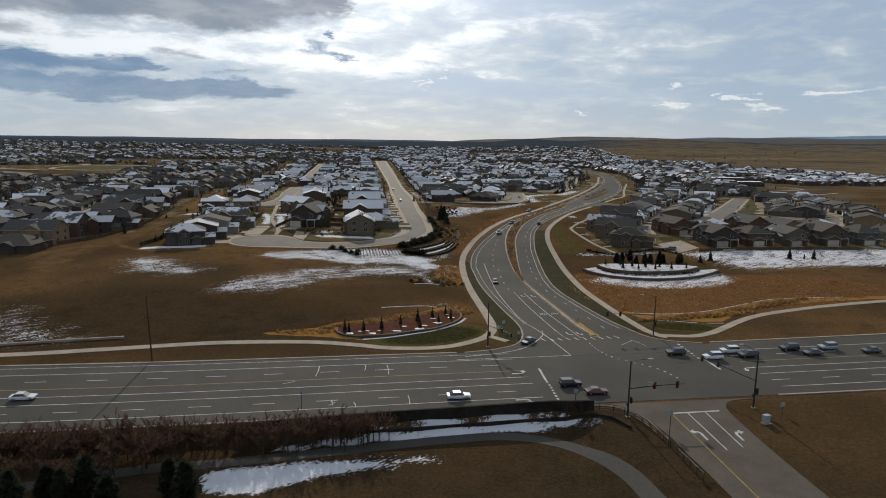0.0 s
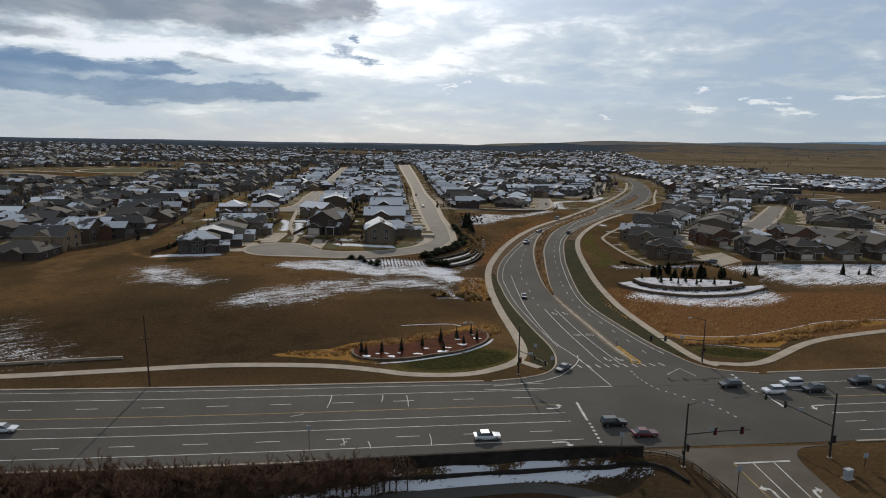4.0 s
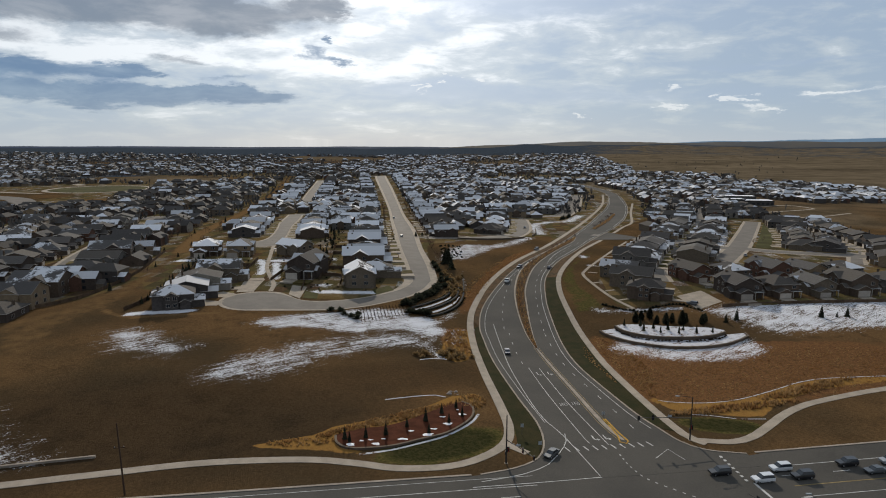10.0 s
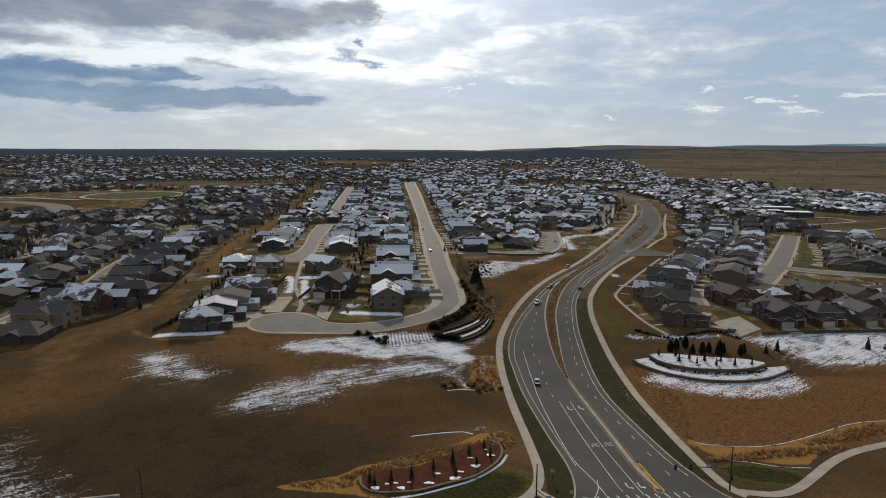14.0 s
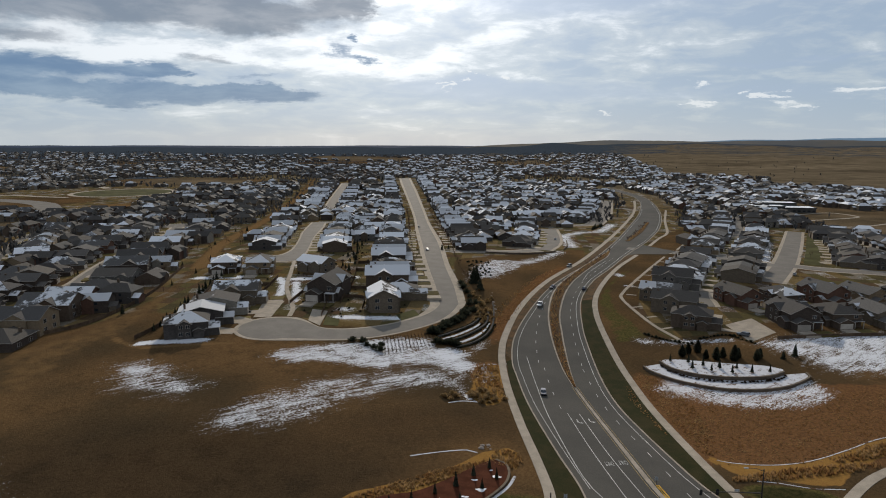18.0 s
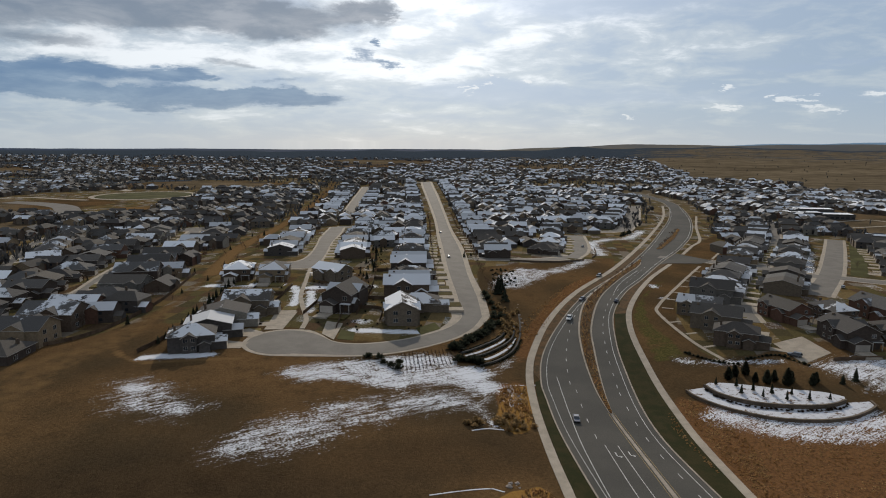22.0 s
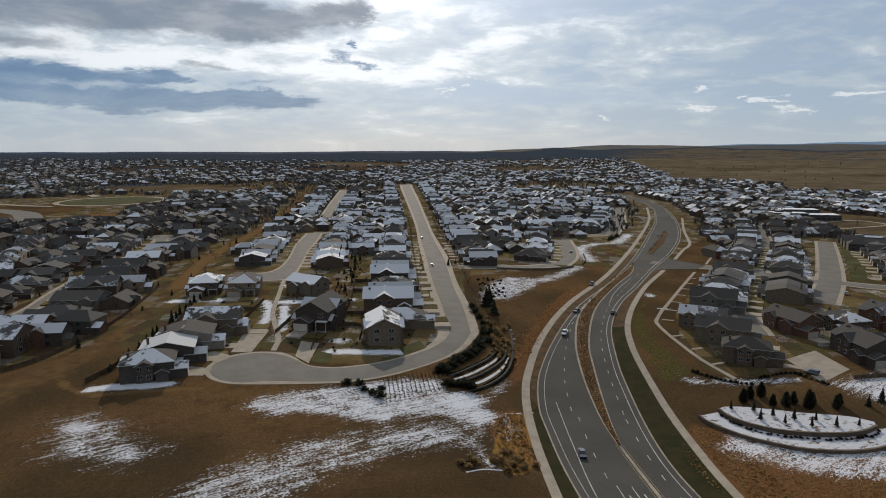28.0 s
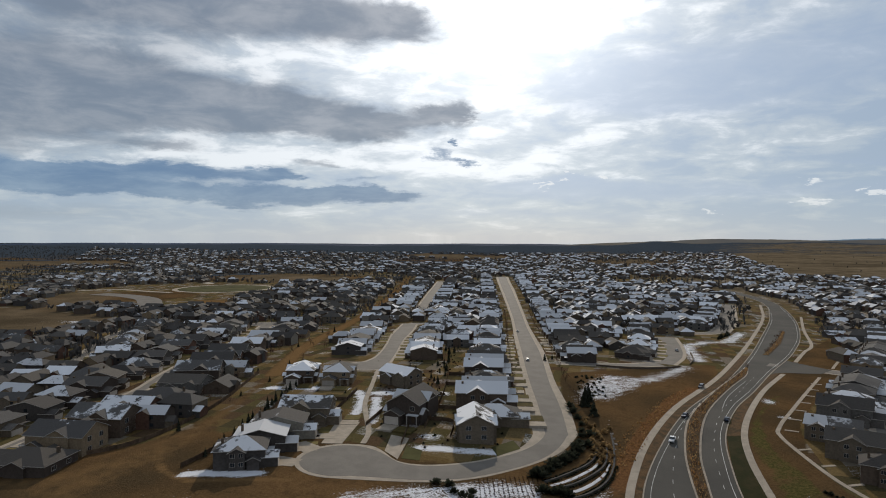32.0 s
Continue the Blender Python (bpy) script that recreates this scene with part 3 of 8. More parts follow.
def snow_and_soil(x, y):
    """Masks for the ground: snow, rust grass, golden grass, lawn, house lots, bare dirt."""
    def blob(cx, cy, rx, ry, turn=0.0):
        c, s = math.cos(radians(turn)), math.sin(radians(turn))
        a, b = ((x - cx) * c + (y - cy) * s) / rx, (-(x - cx) * s + (y - cy) * c) / ry
        return np.clip(1.25 - (a * a + b * b), 0, 1)
    def trail(pts, w):
        """1 on a line, falling to 0 at w from it."""
        best = np.full(np.shape(x), 1e9)
        for (ax, ay), (bx, by) in zip(pts, pts[1:]):
            t = np.clip(((x - ax) * (bx - ax) + (y - ay) * (by - ay)) / ((bx - ax) ** 2 + (by - ay) ** 2), 0, 1)
            best = np.minimum(best, np.hypot(x - ax - t * (bx - ax), y - ay - t * (by - ay)))
        return np.clip(1.3 - best / w, 0, 1)
    def patch(pts, w):
        """1 inside a polygon, falling to 0 at its edge over w."""
        p = np.array(pts, float)
        inside, best = np.zeros(np.shape(x), bool), np.full(np.shape(x), 1e9)
        for (ax, ay), (bx, by) in zip(p, np.roll(p, -1, 0)):
            if ay != by:
                inside ^= ((ay > y) != (by > y)) & (x < (bx - ax) * (y - ay) / (by - ay) + ax)
            t = np.clip(((x - ax) * (bx - ax) + (y - ay) * (by - ay)) / ((bx - ax) ** 2 + (by - ay) ** 2), 0, 1)
            best = np.minimum(best, np.hypot(x - ax - t * (bx - ax), y - ay - t * (by - ay)))
        return np.clip(np.where(inside, best, -best) / w + 0.35, 0, 1)
    snow = np.maximum.reduce([
        # the field below the street bend: an upper and a lower tongue, and a patch to the west
        patch([(-115.5, 81), (-113, 90), (-104, 95.4), (-94, 99.9), (-87, 102.6), (-77, 110), (-60, 115), (-55, 104), (-42, 93), (-48, 75), (-53, 87), (-63, 86), (-76, 77), (-83, 79), (-92, 81), (-103, 79)], 5) * 0.76,
        patch([(-117, 31), (-116.5, 42), (-111, 48), (-105.6, 56.6), (-96, 64.5), (-84.5, 71), (-73, 78.6), (-56.5, 86), (-51, 82), (-47, 70), (-56, 69), (-70.5, 61), (-83, 50), (-89, 40), (-100.5, 34), (-108, 31)], 7) * 0.57, blob(-64, 73, 17, 7, 32) * 0.62,
        patch([(-164, 76), (-154, 78), (-144, 72.5), (-129, 61), (-125, 60), (-130, 49), (-142, 51), (-155, 55)], 8) * 0.58, blob(-152, 68, 9, 6, -30) * 0.7,
        blob(-50, 90, 9, 8) * 0.85, blob(-54, 98, 11, 8, 30) * 0.95, blob(-72, 103, 11, 6, 35) * 0.9, patch([(-230, 12), (-167, 7.4), (-165.6, 17), (-150, 2), (-131.6, -13), (-140, -17), (-147, -20), (-230, -38)], 9) * 0.42,
        # shaded strips behind and between the houses
        trail([(-163, 93.5), (-142, 97)], 2.6) * 1.5, trail([(-184, 195), (-150, 198)], 3.5) * 1.25, trail([(-134, 193), (-104, 199)], 3.5) * 1.2, trail([(-131, 186), (-126, 168), (-123, 152)], 2.2) * 1.2, trail([(-142, 195), (-136, 182), (-132.5, 162)], 2.2) * 1.2, trail([(-99, 130), (-74, 134)], 3.0) * 1.2, blob(-98, 142, 5, 4) * 0.8,
        patch([(-46.4, 213), (-41.8, 236), (-31, 259), (-9, 257), (-15.7, 236), (-30, 209), (-40, 206), (-45.4, 198)], 6) * 0.66, trail([(-12, 250), (4, 272), (14, 292)], 6) * 0.62, trail([(27, 318), (28, 346), (30, 378), (44, 397), (65, 410), (86, 464)], 6) * 0.75,
        blob(-440, 325, 36, 16, 20), blob(-471, 415, 14, 8), 
        # the drainage outlet
        trail([(-57, 80), (-51, 76), (-47.8, 69.5), (-44.9, 61.7)], 2.4) * 0.6, trail([(-41, 91), (-39.5, 84), (-40, 78)], 2.0) * 0.6, trail([(-46, 101), (-41, 110), (-38, 118)], 2.0) * 0.4,
        # round the curved walls and east of them
patch([(14, 79), (19.8, 70.6), (25.9, 65.1), (38.7, 58.8), (53, 57.4), (62.3, 60.6), (66.9, 64.7), (67.2, 72), (66, 80), (56, 74), (47, 73), (37, 75), (30, 80), (22, 87)], 5) * 0.74, blob(24, 120, 6, 3, -30) * 0.6, trail([(30, 119), (42, 117), (56, 117)], 2.5) * 0.7, blob(37, 222, 3, 5) * 0.7, blob(36, 198, 3, 2.5) * 0.7,
        patch([(61, 116), (67, 106), (71, 97), (74, 85), (80, 80), (96, 82.4), (123, 86), (175, 93), (175, 130), (104, 124), (76, 120)], 8) * 0.74,
        # the near ditch
        patch([(-81, -71), (-74, -68.8), (-63, -66.7), (-54.7, -66.2), (-42, -65.6), (-50, -68), (-62, -72.4), (-71.5, -77.6), (-79, -76)], 2.0) * 1.3,
        patch([(-76, -63.8), (-64, -61.8), (-52.5, -59.4), (-42, -57.5), (-29.7, -55.3), (-19, -53.6), (-11.7, -54.1), (-16.4, -51.4), (-25, -52.3), (-35, -54.0), (-42, -55.3), (-50.6, -56.5), (-60.6, -59.0), (-70, -61.8)], 0.7) * 1.5,
        trail([(-56, -55.9), (-42, -54.1), (-29.5, -52.2), (-19.6, -50.8)], 0.7) * 1.2, trail([(112, 225), (131, 258), (163, 325), (185, 372)], 4) * 0.7])
    rust = np.maximum.reduce([blob(50, 48, 75, 28, 8), blob(16, 60, 20, 34), blob(-38, 84, 8, 14), blob(-12, 180, 10, 80, -20)])
    gold = np.maximum.reduce([patch([(-92, -5), (-76, 2), (-71.7, 6.8), (-64.9, 9.7), (-57.8, 12.4), (-50.6, 18.4), (-42.9, 27.5), (-34.6, 31.8), (-32.4, 26.8), (-33.7, 19), (-36, 22), (-38.9, 24), (-42.9, 20.5), (-50.4, 12.5), (-57.4, 6.5), (-64.3, 4.4), (-70.2, 0.6), (-69.5, -3), (-64, -5.5), (-62, -6), (-64, -8), (-71, -6.1), (-80, -6)], 1.8), patch([(-44.5, 77.8), (-39, 92), (-34.3, 97), (-32.4, 93), (-34.4, 61), (-40, 57), (-47, 63)], 4) * 0.8,
                              patch([(12.5, 44), (12.5, 33), (20, 25.8), (29, 24.3), (39, 26), (51, 31.4), (61, 36.6), (69, 39), (79, 39.7), (91, 40), (140, 46), (140, 42), (87, 35.5), (74, 33), (64, 30.5), (53, 24.5), (45, 18.5), (40, 13.5), (33, 14.2), (26.7, 17), (18.5, 19.5), (14.5, 26)], 3)])
    green = np.maximum.reduce([blob(-44, -2, 20, 10, 25), patch([(12, 118), (28, 122), (22, 160), (28, 195), (50, 240), (40, 232), (20, 190), (12, 160)], 4) * 0.62, patch([(112, 345), (160, 440), (150, 470), (125, 400)], 5) * 0.5, blob(27, 9, 13, 6, -14), blob(-24, 20, 4, 22), blob(-525, 765, 60, 60, 60)])
    lots = ease((y - 118 + 0.25 * np.maximum(-x - 150, 0) + 10 * np.sin(x * 0.05)) / 25) * ease((1900 - np.hypot(x, y)) / 300)
    lots = lots * (1 - ease((x + 52 + 0.02 * y) / 8) * ease((295 + 0.6 * x - y) / 15) * ease((10 + 0.18 * (y - 150) - x) / 10))
    lots = lots * (1 - ease((x - 190 - 0.1 * y) / 60)) * (1 - blob(-560, 1010, 190, 110, 10)) * (1 - blob(-570, 640, 80, 80))
    dirt = np.maximum.reduce([trail([(-195, 222), (-216, 305), (-224, 356), (-235, 470), (-262, 690), (-290, 855), (-332, 1085)], 6.5),
                              patch([(-240, 76), (-208.7, 93), (-199, 105), (-193.8, 136.7), (-193, 165), (-204, 232), (-190, 230), (-178.5, 158), (-172, 108), (-177, 90), (-175, 66), (-170, 36), (-176, 30), (-190, 52), (-210, 72)], 11) * 0.62,
                              trail([(-181, 105), (-171, 94), (-160, 88.7), (-144.5, 92), (-130, 94.4)], 2.4) * 0.8, trail([(-130, 94.4), (-112, 94)], 2.0) * 0.5,
                              patch([(-447, 535), (-485, 617), (-433, 629), (-415, 571)], 15)])
    lots = lots * (1 - dirt)
    fields = np.maximum.reduce([patch(q, 25) for q in FIELDS])
    lots = lots * (1 - patch([(8, 112), (34, 112), (30, 150), (40, 190), (98, 300), (108, 330), (172, 450), (160, 480), (105, 380), (60, 290), (25, 210), (8, 160)], 4))
    r, az = np.hypot(x, y), np.arctan2(x, y)
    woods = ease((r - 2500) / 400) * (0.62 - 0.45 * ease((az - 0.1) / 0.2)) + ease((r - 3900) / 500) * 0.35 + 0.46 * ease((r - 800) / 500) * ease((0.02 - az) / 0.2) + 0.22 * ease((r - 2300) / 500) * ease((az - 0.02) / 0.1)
    pasture = ease((r - 500) / 500) * ease((az - 0.12) / 0.1) + ease((r - 1500) / 800) * ease((az + 0.1) / 0.1)
    pasture = np.maximum(pasture, fields * 0.8)
    pasture = np.maximum(pasture, patch([(262, 480), (300, 560), (350, 615), (400, 560), (380, 480), (330, 380), (300, 425)], 20) * 0.7)
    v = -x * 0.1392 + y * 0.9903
    # shade painted as darker soil: south of the arterial and over the lower-left prairie
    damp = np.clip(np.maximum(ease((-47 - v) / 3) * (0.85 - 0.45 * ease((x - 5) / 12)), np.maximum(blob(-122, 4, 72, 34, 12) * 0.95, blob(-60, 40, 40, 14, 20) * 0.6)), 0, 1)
    return snow, rust, gold, green, lots * (1 - fields), dirt, woods * (1 - fields), np.clip(pasture, 0, 1), damp


def ground_material():
    m = bpy.data.materials.new("winter_prairie")
    m.use_nodes = True
    nt = m.node_tree
    p = nt.nodes["Principled BSDF"]
    pos = nt.nodes.new("ShaderNodeNewGeometry").outputs["Position"]

    def attr(name):
        return node(nt, "ShaderNodeAttribute", attribute_name=name).outputs["Fac"]
    big = noise_out(nt, pos, 0.02, 5.0, 0.6)
    mid = noise_out(nt, pos, 0.16, 6.0, 0.65)
    small = noise_out(nt, pos, 1.3, 6.0, 0.7)
    tuft = noise_out(nt, pos, 4.5, 4.0, 0.7)
    c = mix_rgb(nt, ramp(nt, big, [(0.35, 0.0), (0.65, 1.0)]), (0.060, 0.041, 0.022), (0.118, 0.069, 0.031))
    c = mix_rgb(nt, ramp(nt, mid, [(0.44, 0.0), (0.75, 0.75)]), c, (0.048, 0.032, 0.017))

    def layer(c, name, colour, second, soft=0.18):
        a = math_node(nt, "ADD", attr(name), math_node(nt, "MULTIPLY", math_node(nt, "SUBTRACT", mid, 0.5), 0.9))
        col = mix_rgb(nt, ramp(nt, small, [(0.35, 0.0), (0.65, 1.0)]), colour, second)
        return mix_rgb(nt, ramp(nt, a, [(0.4, 0.0), (0.4 + soft, 1.0)]), c, col)
    # each garden has its own cover: lawn, dead grass, bark mulch, bare soil or old snow
    wobble = mix_rgb(nt, 0.06, map_scale(nt, pos, 1 / 6.5, 1 / 9.0, 0.0, 0.12), noise_out(nt, pos, 0.12, 3.0, color=True), "ADD")
    cell = nt.nodes.new("ShaderNodeVectorMath")
    cell.operation = "FLOOR"
    nt.links.new(wobble, cell.inputs[0])
    par = nt.nodes.new("ShaderNodeTexWhiteNoise")
    nt.links.new(cell.outputs[0], par.inputs["Vector"])
    sepc = nt.nodes.new("ShaderNodeSeparateColor")
    nt.links.new(par.outputs["Color"], sepc.inputs[0])
    yard = ramp(nt, sepc.outputs[0], [(0.0, (0.082, 0.066, 0.030)), (0.25, (0.115, 0.078, 0.034)), (0.45, (0.064, 0.052, 0.027)), (0.62, (0.138, 0.098, 0.046)),
                                      (0.76, (0.080, 0.052, 0.030)), (0.90, (0.150, 0.125, 0.095))], "CONSTANT")
    a = math_node(nt, "ADD", attr("lots"), math_node(nt, "MULTIPLY", math_node(nt, "SUBTRACT", mid, 0.5), 0.9))
    c = mix_rgb(nt, ramp(nt, a, [(0.4, 0.0), (0.58, 1.0)]), c, yard)
    # the painted shade darkens the soil colour here
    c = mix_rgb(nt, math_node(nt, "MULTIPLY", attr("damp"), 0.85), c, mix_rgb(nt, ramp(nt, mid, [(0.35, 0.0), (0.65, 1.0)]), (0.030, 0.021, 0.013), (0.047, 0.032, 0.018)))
    c = layer(c, "rust", (0.190, 0.095, 0.040), (0.072, 0.038, 0.019))
    c = layer(c, "gold", (0.290, 0.160, 0.046), (0.185, 0.096, 0.030))
    olive = ramp(nt, attr("green"), [(0.62, 0.0), (0.9, 1.0)])
    c = layer(c, "green", mix_rgb(nt, olive, (0.056, 0.056, 0.018), (0.026, 0.028, 0.011)), mix_rgb(nt, olive, (0.090, 0.068, 0.026), (0.042, 0.036, 0.015)), 0.25)
    c = layer(c, "dirt", (0.175, 0.104, 0.045), (0.115, 0.069, 0.032), 0.5)
    c = mix_rgb(nt, math_node(nt, "MULTIPLY", attr("pasture"), 0.85), c, mix_rgb(nt, ramp(nt, big, [(0.35, 0.0), (0.65, 1.0)]), (0.100, 0.078, 0.050), (0.152, 0.120, 0.080)))
    streak = noise_out(nt, map_scale(nt, pos, 0.004, 0.012, 1.0), 1.0, 6.0, 0.65)
    dry = noise_out(nt, map_scale(nt, pos, 0.0022, 0.0042, 1.0, 0.3), 1.0, 8.0, 0.62)
    c = mix_rgb(nt, attr("pasture"), c, mix_rgb(nt, 1.0, c, ramp(nt, dry, [(0.34, 0.62), (0.5, 0.95), (0.66, 1.18)]), "MULTIPLY"))
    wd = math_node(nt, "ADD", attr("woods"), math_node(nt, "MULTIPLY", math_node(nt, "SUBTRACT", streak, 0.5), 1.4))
    # far tree cover, with distance haze painted into its blue-grey
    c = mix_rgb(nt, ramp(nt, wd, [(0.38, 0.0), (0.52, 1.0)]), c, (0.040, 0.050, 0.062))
    c = mix_rgb(nt, 1.0, c, ramp(nt, small, [(0.3, 0.80), (0.7, 1.22)]), "MULTIPLY")
    c = mix_rgb(nt, 1.0, c, ramp(nt, tuft, [(0.3, 0.85), (0.7, 1.15)]), "MULTIPLY")
    # thin snow lying in the furrows and behind the tufts
    turned = map_scale(nt, pos, 1.0, 1.0, 1.0, radians(-36))
    furrow = noise_out(nt, map_scale(nt, turned, 0.10, 0.85, 0.3), 1.0, 3.0, 0.6)
    grain = noise_out(nt, map_scale(nt, turned, 1.5, 2.4, 1.0), 1.0, 5.0, 0.8)
    s = math_node(nt, "ADD", attr("snow"), math_node(nt, "MULTIPLY", math_node(nt, "SUBTRACT", furrow, 0.5), 1.3))
    s = math_node(nt, "ADD", s, math_node(nt, "MULTIPLY", math_node(nt, "SUBTRACT", grain, 0.5), 3.4))
    s = math_node(nt, "ADD", s, math_node(nt, "MULTIPLY", math_node(nt, "SUBTRACT", mid, 0.5), 1.1))
    s = math_node(nt, "ADD", s, math_node(nt, "MULTIPLY", math_node(nt, "SUBTRACT", small, 0.5), 1.0))
    s = math_node(nt, "MULTIPLY", s, math_node(nt, "GREATER_THAN", attr("snow"), 0.004))
    old = math_node(nt, "MULTIPLY", math_node(nt, "GREATER_THAN", sepc.outputs[1], 0.86), math_node(nt, "GREATER_THAN", attr("lots"), 0.93))
    s = math_node(nt, "MAXIMUM", s, math_node(nt, "MULTIPLY", old, math_node(nt, "ADD", math_node(nt, "MULTIPLY", small, 0.6), math_node(nt, "MULTIPLY", mid, 0.45))))
    snow = ramp(nt, s, [(0.46, 0.0), (0.80, 1.0)])
    c = mix_rgb(nt, math_node(nt, "MULTIPLY", snow, 0.86), c, (0.70, 0.71, 0.74))
    nt.links.new(c, p.inputs["Base Color"])
    p.inputs["Roughness"].default_value = 0.95
    p.inputs["Specular IOR Level"].default_value = 0.0
    bn = nt.nodes.new("ShaderNodeBump")
    bn.inputs["Strength"].default_value, bn.inputs["Distance"].default_value = 0.6, 0.25
    nt.links.new(math_node(nt, "ADD", tuft, math_node(nt, "MULTIPLY", small, 1.5)), bn.inputs["Height"])
    nt.links.new(bn.outputs[0], p.inputs["Normal"])
    MATS["winter_prairie"] = m


ground_material()


def make_ground():
    def axis(lo, hi, step, end):
        a = list(np.arange(lo, hi + step, step))
        s, q = step, hi
        while q < end:
            s *= 1.07
            q += s
            a.append(q)
        s, q = step, lo
        while q > -end:
            s *= 1.07
            q -= s
            a.insert(0, q)
        return np.array(a)
    xs, ys = axis(-230, 150, 2.0, 5200), axis(-110, 330, 2.0, 5200)
    X, Y = np.meshgrid(xs, ys)
    Z = land(X, Y)
    nx, ny = len(xs), len(ys)
    idx = np.arange(nx * ny).reshape(ny, nx)
    f = np.stack([idx[:-1, :-1], idx[:-1, 1:], idx[1:, 1:], idx[1:, :-1]], -1).reshape(-1, 4)
    me = bpy.data.meshes.new("ground")
    me.from_pydata(np.stack([X, Y, Z], -1).reshape(-1, 3).tolist(), [], f.tolist())
    me.update()
    me.materials.append(MATS["winter_prairie"])
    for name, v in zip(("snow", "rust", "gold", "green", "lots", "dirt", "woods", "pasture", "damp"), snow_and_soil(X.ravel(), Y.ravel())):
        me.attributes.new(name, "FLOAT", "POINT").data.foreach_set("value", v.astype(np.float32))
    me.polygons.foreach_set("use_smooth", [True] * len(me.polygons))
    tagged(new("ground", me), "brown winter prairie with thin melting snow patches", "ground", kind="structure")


make_ground()


# ---- roads ----
def setting(ob, label, category):
    return tagged(ob, label, category, kind="structure")


STREET_B_L = [(-164, 253), (-160, 279), (-168, 332), (-179, 387), (-188, 457)]
STREET_B_R = [(-142, 246), (-150, 296), (-160, 354), (-167, 414), (-174, 460)]
STREET_C = [(-196, 570), (-199, 592), (-219, 732), (-250, 966)]
STREET_W = [(-238, 90), (-241, 140), (-243.5, 165), (-245, 190), (-254, 223), (-264, 266), (-272, 316), (-281, 370), (-302, 438)]


def make_roads():
    us = np.arange(-900, 901, 5.0)
    left = np.array([ew(u, -11.5 - (0.0 if u < 30 else -1.0)) for u in us])
    right = np.array([ew(u, -45.0) for u in us])
    art = setting(sheet("road", left, right, 0.05, "asphalt"), "wide grey asphalt arterial with painted lanes", "road")
    n = 160
    L, R = even(curve_through(PARKWAY_L, 2.0), n), even(curve_through(PARKWAY_R, 2.0), n)
    park = setting(sheet("road", L, R, 0.07, "asphalt"), "curving grey asphalt parkway with planted median", "road")
    SL = even(curve_through([(-24, -49.5), (-13, -48.3), (-7, -49.4), (-3.8, -53), (-1.4, -60), (-0.4, -68), (1.2, -80), (6, -130), (10, -170)], 2.0), 60)
    SR = even(curve_through([(26, -43.0), (17, -45.0), (14.3, -48.6), (14.1, -54), (14.5, -64), (15.8, -80), (21, -130), (25, -170)], 2.0), 60)
    south = setting(sheet("road", SL, SR, 0.06, "asphalt_dusty"), "worn asphalt side street at the junction", "road")
    A_L, A_R = even(curve_through(STREET_A_L, 5.0), 120), even(curve_through(STREET_A_R, 5.0), 120)
    cul_n = [(-131, 106), (-127, 101), (-120, 98.3), (-107, 99.8), (-91, 103.5), (-78, 110.8), (-66, 122.5), (-56.5, 134.5), (-50.4, 146), (-46.2, 160)]
    cul_f = [(-131, 120), (-126, 126.5), (-116, 127.5), (-110.3, 123.4), (-103, 116.2), (-93, 116.6), (-79.5, 124.5), (-69, 136.3), (-64, 147), (-62.5, 156)]
    setting(sheet("pavement", A_L, A_R, 0.06, "concrete"), "pale concrete footpaths along the residential street", "footpath")
    f = np.linspace(0, 1, 120)[:, None]
    setting(sheet("road", A_L + (A_R - A_L) * (0.27 - 0.10 * ease(f * 8)), A_L + (A_R - A_L) * (0.78 + 0.04 * ease(f * 8)), 0.09, "asphalt_pale"), "grey asphalt residential street lined with driveways", "road")
    C_F, C_N = even(curve_through(cul_f, 2.0), 50), even(curve_through(cul_n, 2.0), 50)
    setting(sheet("pavement", C_F, C_N, 0.062, "concrete"), "pale concrete footpath round the street bend", "footpath")
    f = np.linspace(0, 1, 50)[:, None]
    setting(sheet("road", C_F + (C_N - C_F) * (0.10 + 0.17 * ease(f * 3 - 2)), C_F + (C_N - C_F) * (0.91 - 0.13 * ease(f * 3 - 2)), 0.094, "asphalt_pale"), "grey asphalt street bend", "road")
    setting(disc("pavement", -121, 112.8, 14.8, 0.066, "concrete"), "pale concrete kerb ring of the turning circle", "footpath")
    setting(disc("road", -121, 112.8, 13.2, 0.1, "asphalt_pale"), "round grey asphalt turning circle", "road")
    B_L = even(curve_through(STREET_B_L, 4.0), 40)
    B_R = even(curve_through(STREET_B_R, 4.0), 40)
    setting(sheet("pavement", B_L, B_R, 0.06, "concrete"), "pale concrete footpaths of a residential street", "footpath")
    setting(sheet("road", B_L + (B_R - B_L) * 0.12, B_L + (B_R - B_L) * 0.88, 0.09, "asphalt_pale"), "grey asphalt residential street with driveways", "road")
    setting(disc("pavement", -154, 251, 14, 0.066, "concrete"), "pale concrete kerb ring of a turning circle", "footpath")
    setting(disc("road", -154, 251, 12.2, 0.1, "asphalt_pale"), "round grey asphalt turning circle", "road")
